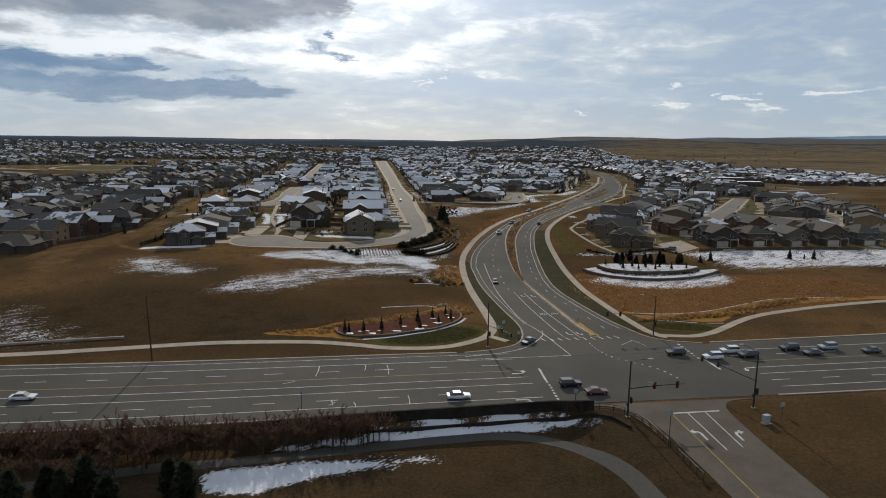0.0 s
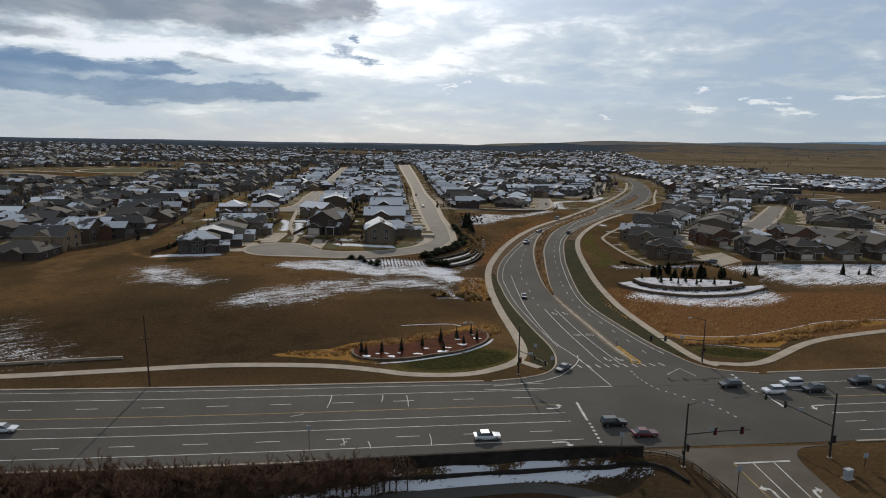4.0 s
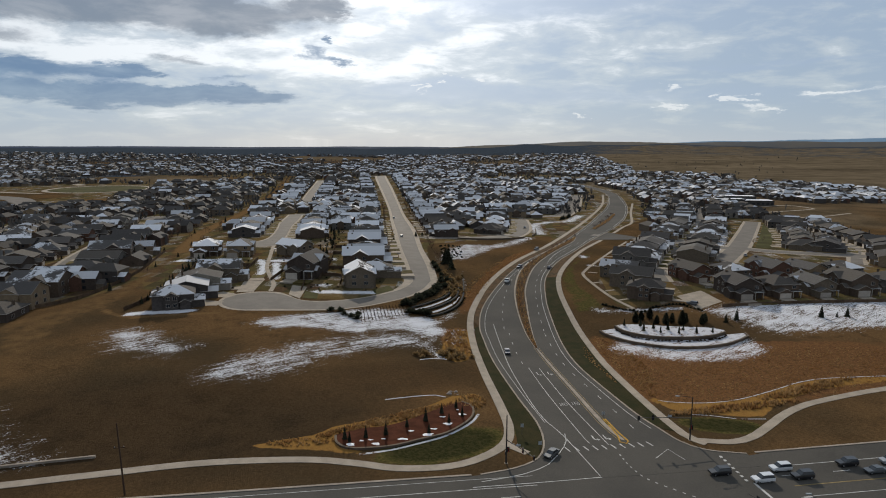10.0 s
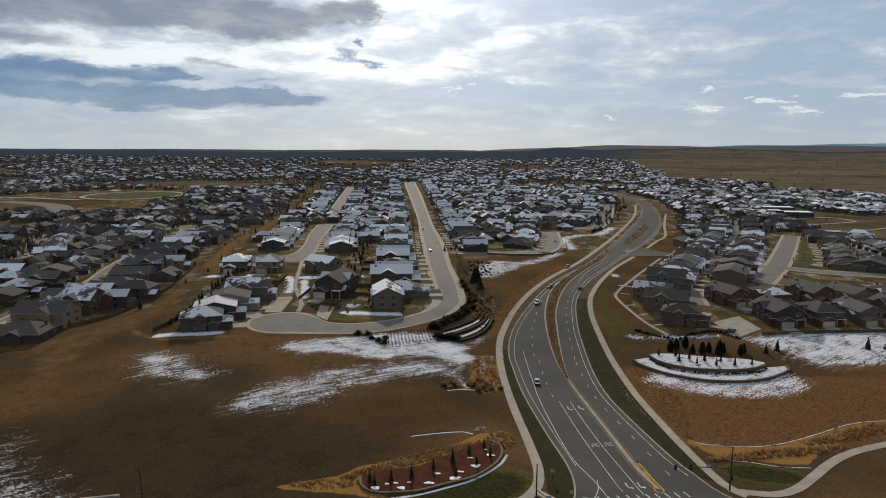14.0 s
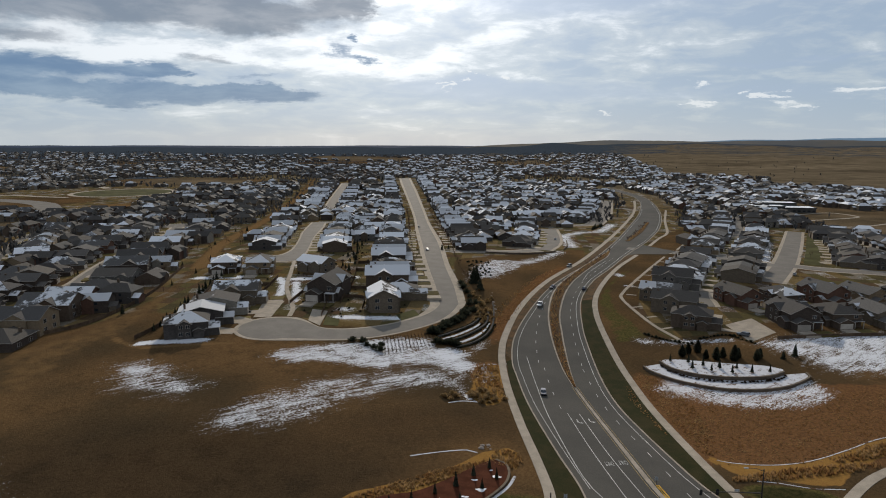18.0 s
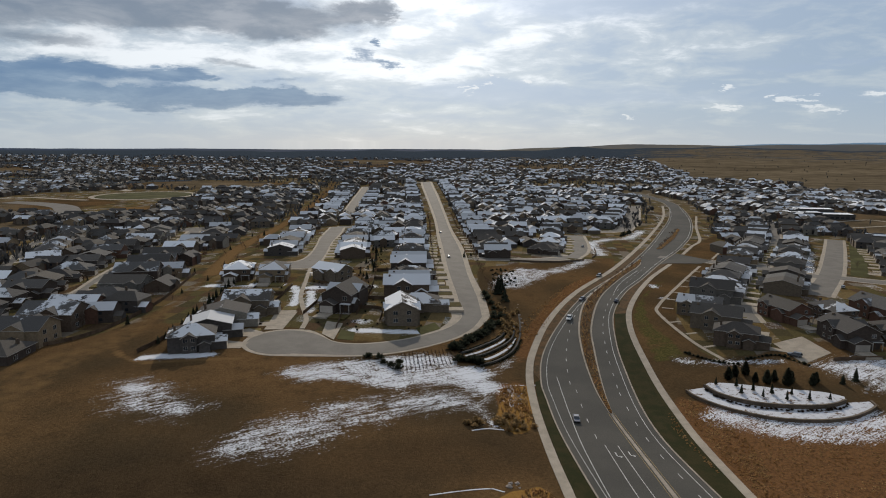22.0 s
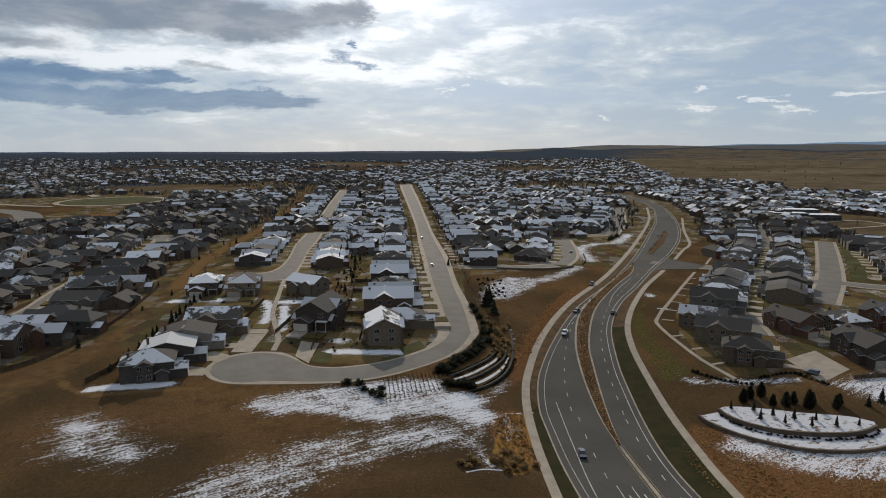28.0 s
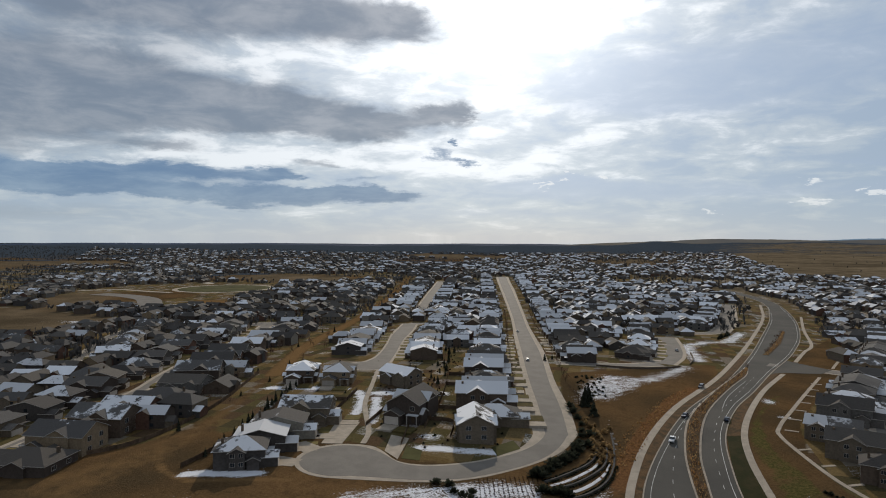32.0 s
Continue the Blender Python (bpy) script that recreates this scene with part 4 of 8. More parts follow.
    for pts, w, lift in ((STREET_C, 10, 0.06), ([(-181, 456), (-160, 462), (-130, 468)], 8, 0.06), (STREET_W, 8.5, 0.06), ([(-330, 250), (-360, 303), (-392, 375), (-396, 430)], 9, 0.06), ([(62, 160), (70, 190), (105, 260), (153, 360), (190, 438), (240, 572), (248, 680)], 7, 0.06),
                         ([(113, 211), (150, 272), (198, 362), (247, 457)], 11, 0.06), (SIDE_STREET, 11, 0.064),
                         ([(2, 300), (12, 330), (18, 370), (22, 420)], 15, 0.06), ([(-56, 285), (-20, 288), (2, 298)], 8, 0.064),
                         ([(70, 463), (92, 530), (108, 595), (129, 690)], 12, 0.06), (EAST_LANE, 6, 0.06), ([(70, 463), (40, 450), (-70, 462)], 8, 0.062)):
        setting(band("pavement", pts, w + 4.5, lift - 0.02, "concrete"), "pale concrete footpaths of a residential street", "footpath")
        setting(band("road", pts, w, lift + 0.03, "asphalt_pale"), "pale asphalt residential street between houses", "road")
    setting(disc("pavement", -304, 438, 15, 0.05, "concrete"), "pale concrete kerb ring of a turning circle", "footpath")
    setting(disc("road", -304, 438, 12.5, 0.096, "asphalt_pale"), "round grey asphalt turning circle", "road")
    setting(sheet("road", even(curve_through([(79, 336), (83.5, 326), (95, 308)], 1.0), 24), even(curve_through([(53, 279), (62, 290), (84, 294)], 1.0), 24), 0.099, "asphalt"), "grey asphalt mouth of the side street", "road")
    # kerbs along the main edges
    for pts, sh in ((PARKWAY_L[1:], 0.2), (PARKWAY_R[1:], -0.2)):
        setting(band("kerb", pts, 0.45, 0.17, "concrete_kerb", 2.5, 0.4, shift=sh), "pale concrete kerb", "kerb")
    setting(band("kerb", [ew(u, -11.2) for u in np.arange(-400, -38, 8.0)], 0.6, 0.17, "concrete_kerb", 4, 0.4), "pale concrete kerb", "kerb")
    setting(band("kerb", [ew(u, -10.3) for u in np.arange(27, 400, 8.0)], 0.6, 0.17, "concrete_kerb", 4, 0.4), "pale concrete kerb", "kerb")
    setting(band("kerb", [ew(u, -45.2) for u in np.arange(-400, -26, 8.0)], 0.5, 0.17, "concrete_kerb", 4, 0.4), "pale concrete kerb", "kerb")
    setting(band("kerb", [ew(u, -45.2) for u in np.arange(22, 400, 8.0)], 0.5, 0.17, "concrete_kerb", 4, 0.4), "pale concrete kerb", "kerb")
    # planted median
    ML, MR = even(curve_through(MEDIAN_L, 2.0), 60), even(curve_through(MEDIAN_R, 2.0), 60)
    md = setting(sheet("median", ML, MR, 0.20, "concrete_kerb", 3, 0.3), "raised planted median with concrete kerb", "median")
    c = (ML + MR) / 2
    sheet("planting_bed", c + (ML - c) * 0.75, c + (MR - c) * 0.75, 0.26, "median_soil", 2, 0.2, md)
    setting(sheet("median", even(curve_through([(-10.4, 79), (-6.2, 40), (-3.2, 12), (-0.6, 1.5)], 2), 30), even(curve_through([(-9.7, 79), (-5.2, 40), (-2.0, 12), (0.2, 1.2)], 2), 30), 0.13, "concrete_kerb", 2, 0.2),
                  "narrow concrete traffic median", "median")
    setting(sheet("median", even(np.array([(71.5, 353), (98.5, 420), (124, 488)], float), 20), even(np.array([(75, 352), (102.5, 418), (126.5, 487)], float), 20), 0.2, "median_soil", 3, 0.3),
                 "raised planted median with dry shrubs", "median")
    return art, park, south


ARTERIAL, PARKWAY, SOUTH = make_roads()


def make_walks():
    for pts, w in (([(-260, -46), (-200, -35), (-145, -24.5), (-121, -18.3), (-98, -12.4), (-76, -10.3), (-64, -11.6), (-54, -13.8), (-43, -12.8), (-35.5, -8.6), (-29.5, -1.5), (-27.4, 8), (-28.4, 24), (-31, 50), (-33, 80), (-33, 105),
                     (-30, 127), (-21.5, 160), (-5, 203), (24, 263), (57, 349), (95, 458), (137, 584), (165, 694)], 2.6),
                   ([(-29.5, -1), (-24.5, -6)], 2.2),
                   ([(19, -1.5), (15.6, 4), (13, 24), (10.6, 57), (9.9, 79), (9.4, 112), (11, 152), (18.5, 186), (39, 238), (61.1, 283), (63.5, 288)], 2.4), ([(83.2, 330), (103.5, 376), (121.4, 415), (147.3, 507), (176, 600)], 2.2),
                   ([(17, 0.6), (25, -0.8), (31, 1.5), (37, 6.5), (45, 13.9), (52, 19), (61, 23.3), (84, 30.6), (120, 38), (200, 48)], 2.5),
                   ([(37, 120), (31, 140), (27.3, 172), (31, 186), (45, 213.8), (80, 284)], 1.5), ([(97, 313), (107, 334), (161, 444)], 1.5),
                   ([(-119, 129), (-121, 142), (-128.8, 163.4), (-134, 179.5), (-138.6, 203), (-146, 240)], 2.0),
                   ([(-41, 290), (-36, 296), (-30, 296), (-24, 291)], 1.2)):
        setting(band("pavement", pts, w, 0.10, "concrete", 2.5), "pale concrete footpath", "footpath")
    setting(band("pavement", [(-140, -86), (-110, -77), (-91, -70), (-82, -68.3), (-69, -65.4), (-56, -62.2), (-42, -59.0), (-30, -57.2), (-20.5, -59.8), (-14.4, -65.5), (-11.1, -73), (-9.9, -79), (-6, -95)], 3.0, 0.06, "asphalt", 2.5),
            "dark asphalt trail beside the ditch", "footpath")


make_walks()


def make_verges():
    L = even(curve_through(PARKWAY_L[3:10], 2.0), 40)
    W = even(curve_through([(-26.5, -4.5), (-26.0, 8), (-27.0, 24), (-29.6, 50), (-31.6, 80), (-31.6, 98)], 2.0), 40)
    setting(sheet("verge", W, L + np.array([[-0.45, 0]]), 0.09, "lawn", 2.0), "dark green grass verge beside the parkway", "verge")
    R = even(curve_through(PARKWAY_R[4:12], 2.0), 40)
    V = even(curve_through([(14.0, 6), (11.7, 24), (9.3, 57), (8.6, 79), (8.1, 112), (9.6, 150), (14, 172)], 2.0), 40)
    setting(sheet("verge", R + np.array([[0.45, 0]]), V, 0.09, "lawn", 2.0), "dark green grass verge beside the parkway", "verge")
    L2 = even(curve_through(PARKWAY_L[9:15], 2.0), 40)
    W2 = even(curve_through([(-31.6, 105), (-28.6, 127), (-20.2, 160), (-3.8, 203), (25, 262), (58, 347)], 2.0), 40)
    setting(sheet("verge", W2, L2 + np.array([[-0.45, 0.2]]), 0.09, "median_soil", 2.0), "rust-brown dry verge beside the parkway", "verge")
    R2 = even(curve_through(PARKWAY_R[11:16], 2.0), 40)
    V2 = even(curve_through([(14.5, 172), (17.5, 187), (38, 238.5), (59, 283), (61, 287)], 2.0), 40)
    setting(sheet("verge", R2 + np.array([[0.45, -0.2]]), V2, 0.09, "median_soil", 2.0), "rust-brown dry verge beside the parkway", "verge")


make_verges()


# ---- building helpers ----
def part(name, bm, material, parent, label="", smooth=False):
    """Links a bmesh as one mesh object under a thing or a part."""
    me = bpy.data.meshes.new(name)
    bmesh.ops.recalc_face_normals(bm, faces=bm.faces)
    bm.to_mesh(me)
    bm.free()
    me.materials.append(MATS[material])
    if smooth:
        me.polygons.foreach_set("use_smooth", [True] * len(me.polygons))
    ob = new(name, me)
    ob.parent = parent
    return tagged(ob, label)


def box(bm, x0, y0, z0, x1, y1, z1):
    v = [bm.verts.new((x, y, z)) for z in (z0, z1) for x, y in ((x0, y0), (x1, y0), (x1, y1), (x0, y1))]
    for f in ((3, 2, 1, 0), (4, 5, 6, 7), (0, 1, 5, 4), (1, 2, 6, 5), (2, 3, 7, 6), (3, 0, 4, 7)):
        bm.faces.new([v[i] for i in f])


def boxes(*dims):
    bm = bmesh.new()
    for d in dims:
        box(bm, *d)
    return bm


def tube(bm, path, radii, sides_n=6):
    """A round bar along a path of 3D points."""
    rings = []
    for i, q in enumerate(path):
        q = Vector(q)
        d = (Vector(path[min(i + 1, len(path) - 1)]) - Vector(path[max(i - 1, 0)])).normalized()
        a = d.orthogonal().normalized()
        b = d.cross(a)
        r = radii[i] if isinstance(radii, (list, tuple)) else radii
        rings.append([bm.verts.new(q + (a * math.cos(2 * math.pi * k / sides_n) + b * math.sin(2 * math.pi * k / sides_n)) * r) for k in range(sides_n)])
    for r0, r1 in zip(rings, rings[1:]):
        for k in range(sides_n):
            bm.faces.new((r0[k], r0[(k + 1) % sides_n], r1[(k + 1) % sides_n], r1[k]))
    bm.faces.new(rings[0][::-1])
    bm.faces.new(rings[-1])


def empty(name, label, category, group=""):
    return tagged(new(name), label, category, group)


def gable_roof(bm, x0, y0, x1, y1, z, rise, along="x", over=0.5, thick=0.18):
    """A gabled roof slab with overhang; the ridge runs along x or y."""
    x0, y0, x1, y1 = x0 - over, y0 - over, x1 + over, y1 + over
    if along == "x":
        m = (y0 + y1) / 2
        prof = [(y0, z - 0.12), (m, z + rise), (y1, z - 0.12)]
        pts = lambda x: [(x, a, b) for a, b in prof] + [(x, a, b - thick) for a, b in prof]
        ends = (x0, x1)
    else:
        m = (x0 + x1) / 2
        prof = [(x0, z - 0.12), (m, z + rise), (x1, z - 0.12)]
        pts = lambda y: [(a, y, b) for a, b in prof] + [(a, y, b - thick) for a, b in prof]
        ends = (y0, y1)
    a, b = [[bm.verts.new(q) for q in pts(e)] for e in ends]
    for f in ((0, 1), (1, 2)):
        bm.faces.new((a[f[0]], a[f[1]], b[f[1]], b[f[0]]))
        bm.faces.new((a[f[0] + 3], b[f[0] + 3], b[f[1] + 3], a[f[1] + 3]))
    for r in (a, b):
        bm.faces.new((r[0], r[3], r[4], r[1]))
        bm.faces.new((r[1], r[4], r[5], r[2]))
    for k in (0, 2):
        bm.faces.new((a[k], b[k], b[k + 3], a[k + 3]))


def hip_roof(bm, x0, y0, x1, y1, z, rise, over=0.5, thick=0.2):
    x0, y0, x1, y1 = x0 - over, y0 - over, x1 + over, y1 + over
    w, d = x1 - x0, y1 - y0
    if w >= d:
        r0, r1 = (x0 + d / 2, (y0 + y1) / 2), (x1 - d / 2, (y0 + y1) / 2)
    else:
        r0, r1 = ((x0 + x1) / 2, y0 + w / 2), ((x0 + x1) / 2, y1 - w / 2)
    c = [bm.verts.new(q) for q in ((x0, y0, z), (x1, y0, z), (x1, y1, z), (x0, y1, z))]
    l = [bm.verts.new(q) for q in ((x0, y0, z - thick), (x1, y0, z - thick), (x1, y1, z - thick), (x0, y1, z - thick))]
    a, b = bm.verts.new((*r0, z + rise)), bm.verts.new((*r1, z + rise))
    if w >= d:
        for f in ((c[0], c[1], b, a), (c[1], c[2], b), (c[2], c[3], a, b), (c[3], c[0], a)):
            bm.faces.new(f)
    else:
        for f in ((c[0], c[1], a), (c[1], c[2], b, a), (c[2], c[3], b), (c[3], c[0], a, b)):
            bm.faces.new(f)
    for k in range(4):
        bm.faces.new((c[k], l[k], l[(k + 1) % 4], c[(k + 1) % 4]))
    bm.faces.new(l[::-1])


def gable_body(bm, x0, y0, x1, y1, z0, z, rise, along="x"):
    """Walls with gable ends that close under the roof."""
    if along == "x":
        m = (y0 + y1) / 2
        prof = [(y0, z0), (y1, z0), (y1, z), (m, z + rise * 0.93), (y0, z)]
        a, b = [[bm.verts.new((x, *q)) for q in prof] for x in (x0, x1)]
    else:
        m = (x0 + x1) / 2
        prof = [(x0, z0), (x1, z0), (x1, z), (m, z + rise * 0.93), (x0, z)]
        a, b = [[bm.verts.new((q[0], y, q[1])) for q in prof] for y in (y0, y1)]
    bm.faces.new(a)
    bm.faces.new(b[::-1])
    for k in range(5):
        bm.faces.new((a[k], b[k], b[(k + 1) % 5], a[(k + 1) % 5]))


def window_part(parent, side, c, z, w, ht, at):
    """A window on the wall at x = at or y = at; side is '+x', '-x', '+y' or '-y'."""
    s = 1 if side[0] == "+" else -1
    fr, gl = bmesh.new(), bmesh.new()
    f = 0.06
    for lo, hi, b0, b1 in ((c - w / 2 - f, c + w / 2 + f, z - f, z), (c - w / 2 - f, c + w / 2 + f, z + ht, z + ht + f),
                           (c - w / 2 - f, c - w / 2, z, z + ht), (c + w / 2, c + w / 2 + f, z, z + ht), (c - 0.03, c + 0.03, z, z + ht)):
        d0, d1 = sorted((at - s * 0.02, at + s * 0.06))
        if side[1] == "x":
            box(fr, d0, lo, b0, d1, hi, b1)
        else:
            box(fr, lo, d0, b0, hi, d1, b1)
    d0, d1 = sorted((at - s * 0.02, at + s * 0.03))
    if side[1] == "x":
        box(gl, d0, c - w / 2, z, d1, c + w / 2, z + ht)
    else:
        box(gl, c - w / 2, d0, z, c + w / 2, d1, z + ht)
    win = part("window", fr, "trim_white", parent)
    part("pane", gl, "window_glass", win)


def house_plain(name_label, wide, deep, tall, kind, lite=False):
    """A detached suburban house. Its front looks along +x; deep is along x, wide along y."""
    hs = empty("house", name_label, "house", "suburban houses")
    x0, x1, y0, y1 = -deep / 2, deep / 2, -wide / 2, wide / 2
    base = -1.2
    rise = wide * 0.26
    body, roof = bmesh.new(), bmesh.new()

    def side_gable(f0, f1, out, top):
        """A gabled bay across the house, showing on both long sides."""
        a, b = x0 + deep * f0, x0 + deep * f1
        gable_body(body, a, y0 - out, b, y1 + out * 0.6, base, top, (b - a) * 0.27, "y")
        gable_roof(roof, a, y0 - out, b, y1 + out * 0.6, top, (b - a) * 0.27 + 0.1, "y", 0.4)
    g = 5.6  # garage wing towards the street
    gx0, gx1, gy0, gy1 = x1 - 2.0, x1 + 3.4, y0 + 0.3, y0 + 0.3 + g
    if kind == "gable":
        gable_body(body, x0, y0, x1, y1, base, tall, rise, "x")
        gable_roof(roof, x0, y0, x1, y1, tall, rise, "x")
        side_gable(0.08, 0.40, 0.9, tall - 0.5)
        side_gable(0.56, 0.86, 1.3, tall - 1.6)
    elif kind == "cross":
        gable_body(body, x0, y0, x1, y1, base, tall, rise, "x")
        gable_roof(roof, x0, y0, x1, y1, tall, rise, "x")
        side_gable(0.22, 0.62, 0.8, tall - 0.1)
        side_gable(0.70, 0.95, 1.6, 2.9)
    elif kind == "long":
        gable_body(body, x0, y0, x1, y1, base, tall, deep * 0.15, "y")
        gable_roof(roof, x0, y0, x1, y1, tall, deep * 0.15, "y")
        gable_body(body, x0 - 2.6, y0 + 1.2, x0 + 3, y0 + 6.0, base, tall - 2.4, 1.2, "x")
        gable_roof(roof, x0 - 2.6, y0 + 1.2, x0 + 3, y0 + 6.0, tall - 2.4, 1.3, "x", 0.4)
    else:
        box(body, x0, y0, base, x1, y1, tall)
        hip_roof(roof, x0, y0, x1, y1, tall, rise)
        side_gable(0.30, 0.62, 1.1, tall - 0.3)
        if tall > 4.5:
            side_gable(0.66, 0.90, 1.8, 2.9)
    gz = 3.0 if tall > 4.5 else 2.7
    gable_body(body, gx0, gy0, gx1, gy1, base, gz, g * 0.25, "x")
    gable_roof(roof, gx0 - 0.5, gy0, gx1, gy1, gz, g * 0.25, "x", 0.4)
    part("wall", body, "siding", hs)
    rf = part("roof", roof, "shingles", hs)
    rf.data.materials.append(MATS["trim_white"])  # pale fascia boards
    for f in rf.data.polygons:
        if abs(f.normal.z) < 0.3:
            f.material_index = 1
    part("chimney", boxes((x0 + 1.6, y0 * 0.3, tall, x0 + 2.3, y0 * 0.3 + 0.7, tall + rise * 0.6 + 1.0)), "wall_block", rf)
    part("garage_door", boxes((gx1 - 0.02, gy0 + 0.4, 0.1, gx1 + 0.06, gy1 - 0.4, 2.3), *[(gx1 + 0.05, gy0 + 0.45, 0.15 + k * 0.55, gx1 + 0.09, gy1 - 0.45, 0.6 + k * 0.55) for k in range(4)]), "garage_paint", hs)
    part("door", boxes((x1 - 0.03, y1 - 2.4, 0.15, x1 + 0.07, y1 - 1.4, 2.25)), "fence_wood", hs)
    part("porch_roof", boxes((x1, y1 - 3.6, 2.55, x1 + 1.8, y1 + 0.2, 2.75)), "shingles", hs)
    for yy in (() if lite else (y1 - 3.4, y1 - 0.1)):
        part("porch_post", boxes((x1 + 1.5, yy - 0.1, -0.6, x1 + 1.7, yy + 0.1, 2.55)), "trim_white", hs)
    part("driveway", boxes((gx1 + 0.05, gy0 + 0.2, -1.0, gx1 + 6.0, gy1 - 0.2, 0.02)), "concrete", hs)
    part("front_lawn", boxes((gx1 + 0.3, gy1 + 0.3, -1.0, gx1 + 5.8, y1 + 1.2, 0.03)), "front_lawn", hs, "small straw-coloured winter lawn")
    rows = (0.9, 3.6) if tall > 4.5 else (0.9,)
    if lite:
        for z in rows:
            part("window", boxes((x0 + deep * (0.22 if kind == "gable" else 0.46), y0 - {"cross": 0.85, "hip": 1.15, "gable": 0.95, "long": 0.05}[kind], z, x0 + deep * (0.22 if kind == "gable" else 0.46) + 1.3, y0 + 0.1, z + 1.2)), "window_glass", hs)
        return hs
    for z in rows:
        for c in (y0 + wide * 0.28, y0 + wide * 0.72):
            window_part(hs, "-x", c, z, 1.5, 1.3, x0)
        yb = y0 - {"cross": 0.8, "hip": 1.1, "gable": 0.9, "long": 0.0}[kind]
        for c in {"cross": (x0 + deep * 0.33, x0 + deep * 0.52), "hip": (x0 + deep * 0.38, x0 + deep * 0.54), "gable": (x0 + deep * 0.17, x0 + deep * 0.32), "long": (x0 + deep * 0.2, x0 + deep * 0.6)}[kind]:
            window_part(hs, "-y", c, z, 1.2, 1.2, yb)
    if tall > 4.5:
        window_part(hs, "+x", y1 - 2.2, 3.6, 1.4, 1.3, x1)
    return hs


def far_house(verts, faces, mats, cx, cy, z, ang, w, d, t, kind):
    """A plain far house appended to joined lists: walls, roof and window openings."""
    c, s = math.cos(ang), math.sin(ang)

    def put(q):
        verts.append((cx + q[0] * c - q[1] * s, cy + q[0] * s + q[1] * c, z + q[2]))
        return len(verts) - 1

    def add(qs, mi):
        faces.append([put(q) for q in qs])
        mats.append(mi)
    x, y, r = d / 2, w / 2, w * 0.25
    o = 0.5
    for a, b in (((-x, -y), (x, -y)), ((x, y), (-x, y))):
        add([(*a, -1.5), (*b, -1.5), (*b, t), (*a, t)], 0)
    for e in (x, -x):
        k = 1 if e > 0 else -1
        add([(e, -y * k, -1.5), (e, y * k, -1.5), (e, y * k, t), (e, 0, t + (r if kind else 0.0)), (e, -y * k, t)], 0)
    i = 0 if kind else w * 0.42
    add([(-x - o, -y - o, t - 0.2), (x + o, -y - o, t - 0.2), (x + o - i, 0, t + r), (-x - o + i, 0, t + r)], 1)
    add([(x + o, y + o, t - 0.2), (-x - o, y + o, t - 0.2), (-x - o + i, 0, t + r), (x + o - i, 0, t + r)], 1)
    if not kind:
        add([(x + o, -y - o, t - 0.2), (x + o, y + o, t - 0.2), (x + o - i, 0, t + r)], 1)
        add([(-x - o, y + o, t - 0.2), (-x - o, -y - o, t - 0.2), (-x - o + i, 0, t + r)], 1)
    if t > 4.5:  # a lower front wing with its own gable
        g0, g1, gz, gx = -y + 0.3, 0.4, 3.0, x + 3.2
        m = (g0 + g1) / 2
        add([(x, g0, -1.5), (gx, g0, -1.5), (gx, g0, gz), (x, g0, gz)], 0)
        add([(gx, g1, -1.5), (x, g1, -1.5), (x, g1, gz), (gx, g1, gz)], 0)
        add([(gx, g0, -1.5), (gx, g1, -1.5), (gx, g1, gz), (gx, m, gz + 1.4), (gx, g0, gz)], 0)
        add([(x - 2, g0 - 0.4, gz - 0.15), (gx + 0.4, g0 - 0.4, gz - 0.15), (gx + 0.4, m, gz + 1.45), (x - 2, m, gz + 1.45)], 1)
        add([(gx + 0.4, g1 + 0.4, gz - 0.15), (x - 2, g1 + 0.4, gz - 0.15), (x - 2, m, gz + 1.45), (gx + 0.4, m, gz + 1.45)], 1)
    if kind:  # a cross gable over the upper floor
        a0, a1, rr = -x * 0.45, x * 0.25, x * 0.35 * 0.5
        m = (a0 + a1) / 2
        for e in (-y - 0.7, y + 0.7):
            add([(a0, e, -1.5), (a1, e, -1.5), (a1, e, t), (m, e, t + rr), (a0, e, t)], 0)
        add([(a0 - 0.3, -y - 1, t - 0.15), (a0 - 0.3, y + 1, t - 0.15), (m, y + 1, t + rr + 0.15), (m, -y - 1, t + rr + 0.15)], 1)
        add([(a1 + 0.3, -y - 1, t - 0.15), (a1 + 0.3, y + 1, t - 0.15), (m, y + 1, t + rr + 0.15), (m, -y - 1, t + rr + 0.15)], 1)
    for q in (-x * 0.5, x * 0.35):
        add([(q - 0.7, -y - 0.04, 0.9), (q + 0.7, -y - 0.04, 0.9), (q + 0.7, -y - 0.04, 2.1), (q - 0.7, -y - 0.04, 2.1)], 2)
        if t > 4.5:
            add([(q - 0.6, -y - 0.04, 3.6), (q + 0.6, -y - 0.04, 3.6), (q + 0.6, -y - 0.04, 4.8), (q - 0.6, -y - 0.04, 4.8)], 2)


TAKEN = []  # footprints in use: x, y, radius


def free(x, y, r):
    return all((x - a) ** 2 + (y - b) ** 2 > (r + c) ** 2 for a, b, c in TAKEN)


def near_line(x, y, pts, d):
    p = np.array(pts, float)
    a, b = p[:-1], p[1:]
    ab = b - a
    t = np.clip((((x, y) - a) * ab).sum(1) / (ab * ab).sum(1), 0, 1)
    return np.hypot(*((a + ab * t[:, None]) - (x, y)).T).min() < d


FAR_ROWS = []  # houses further along the streets: x, y, heading


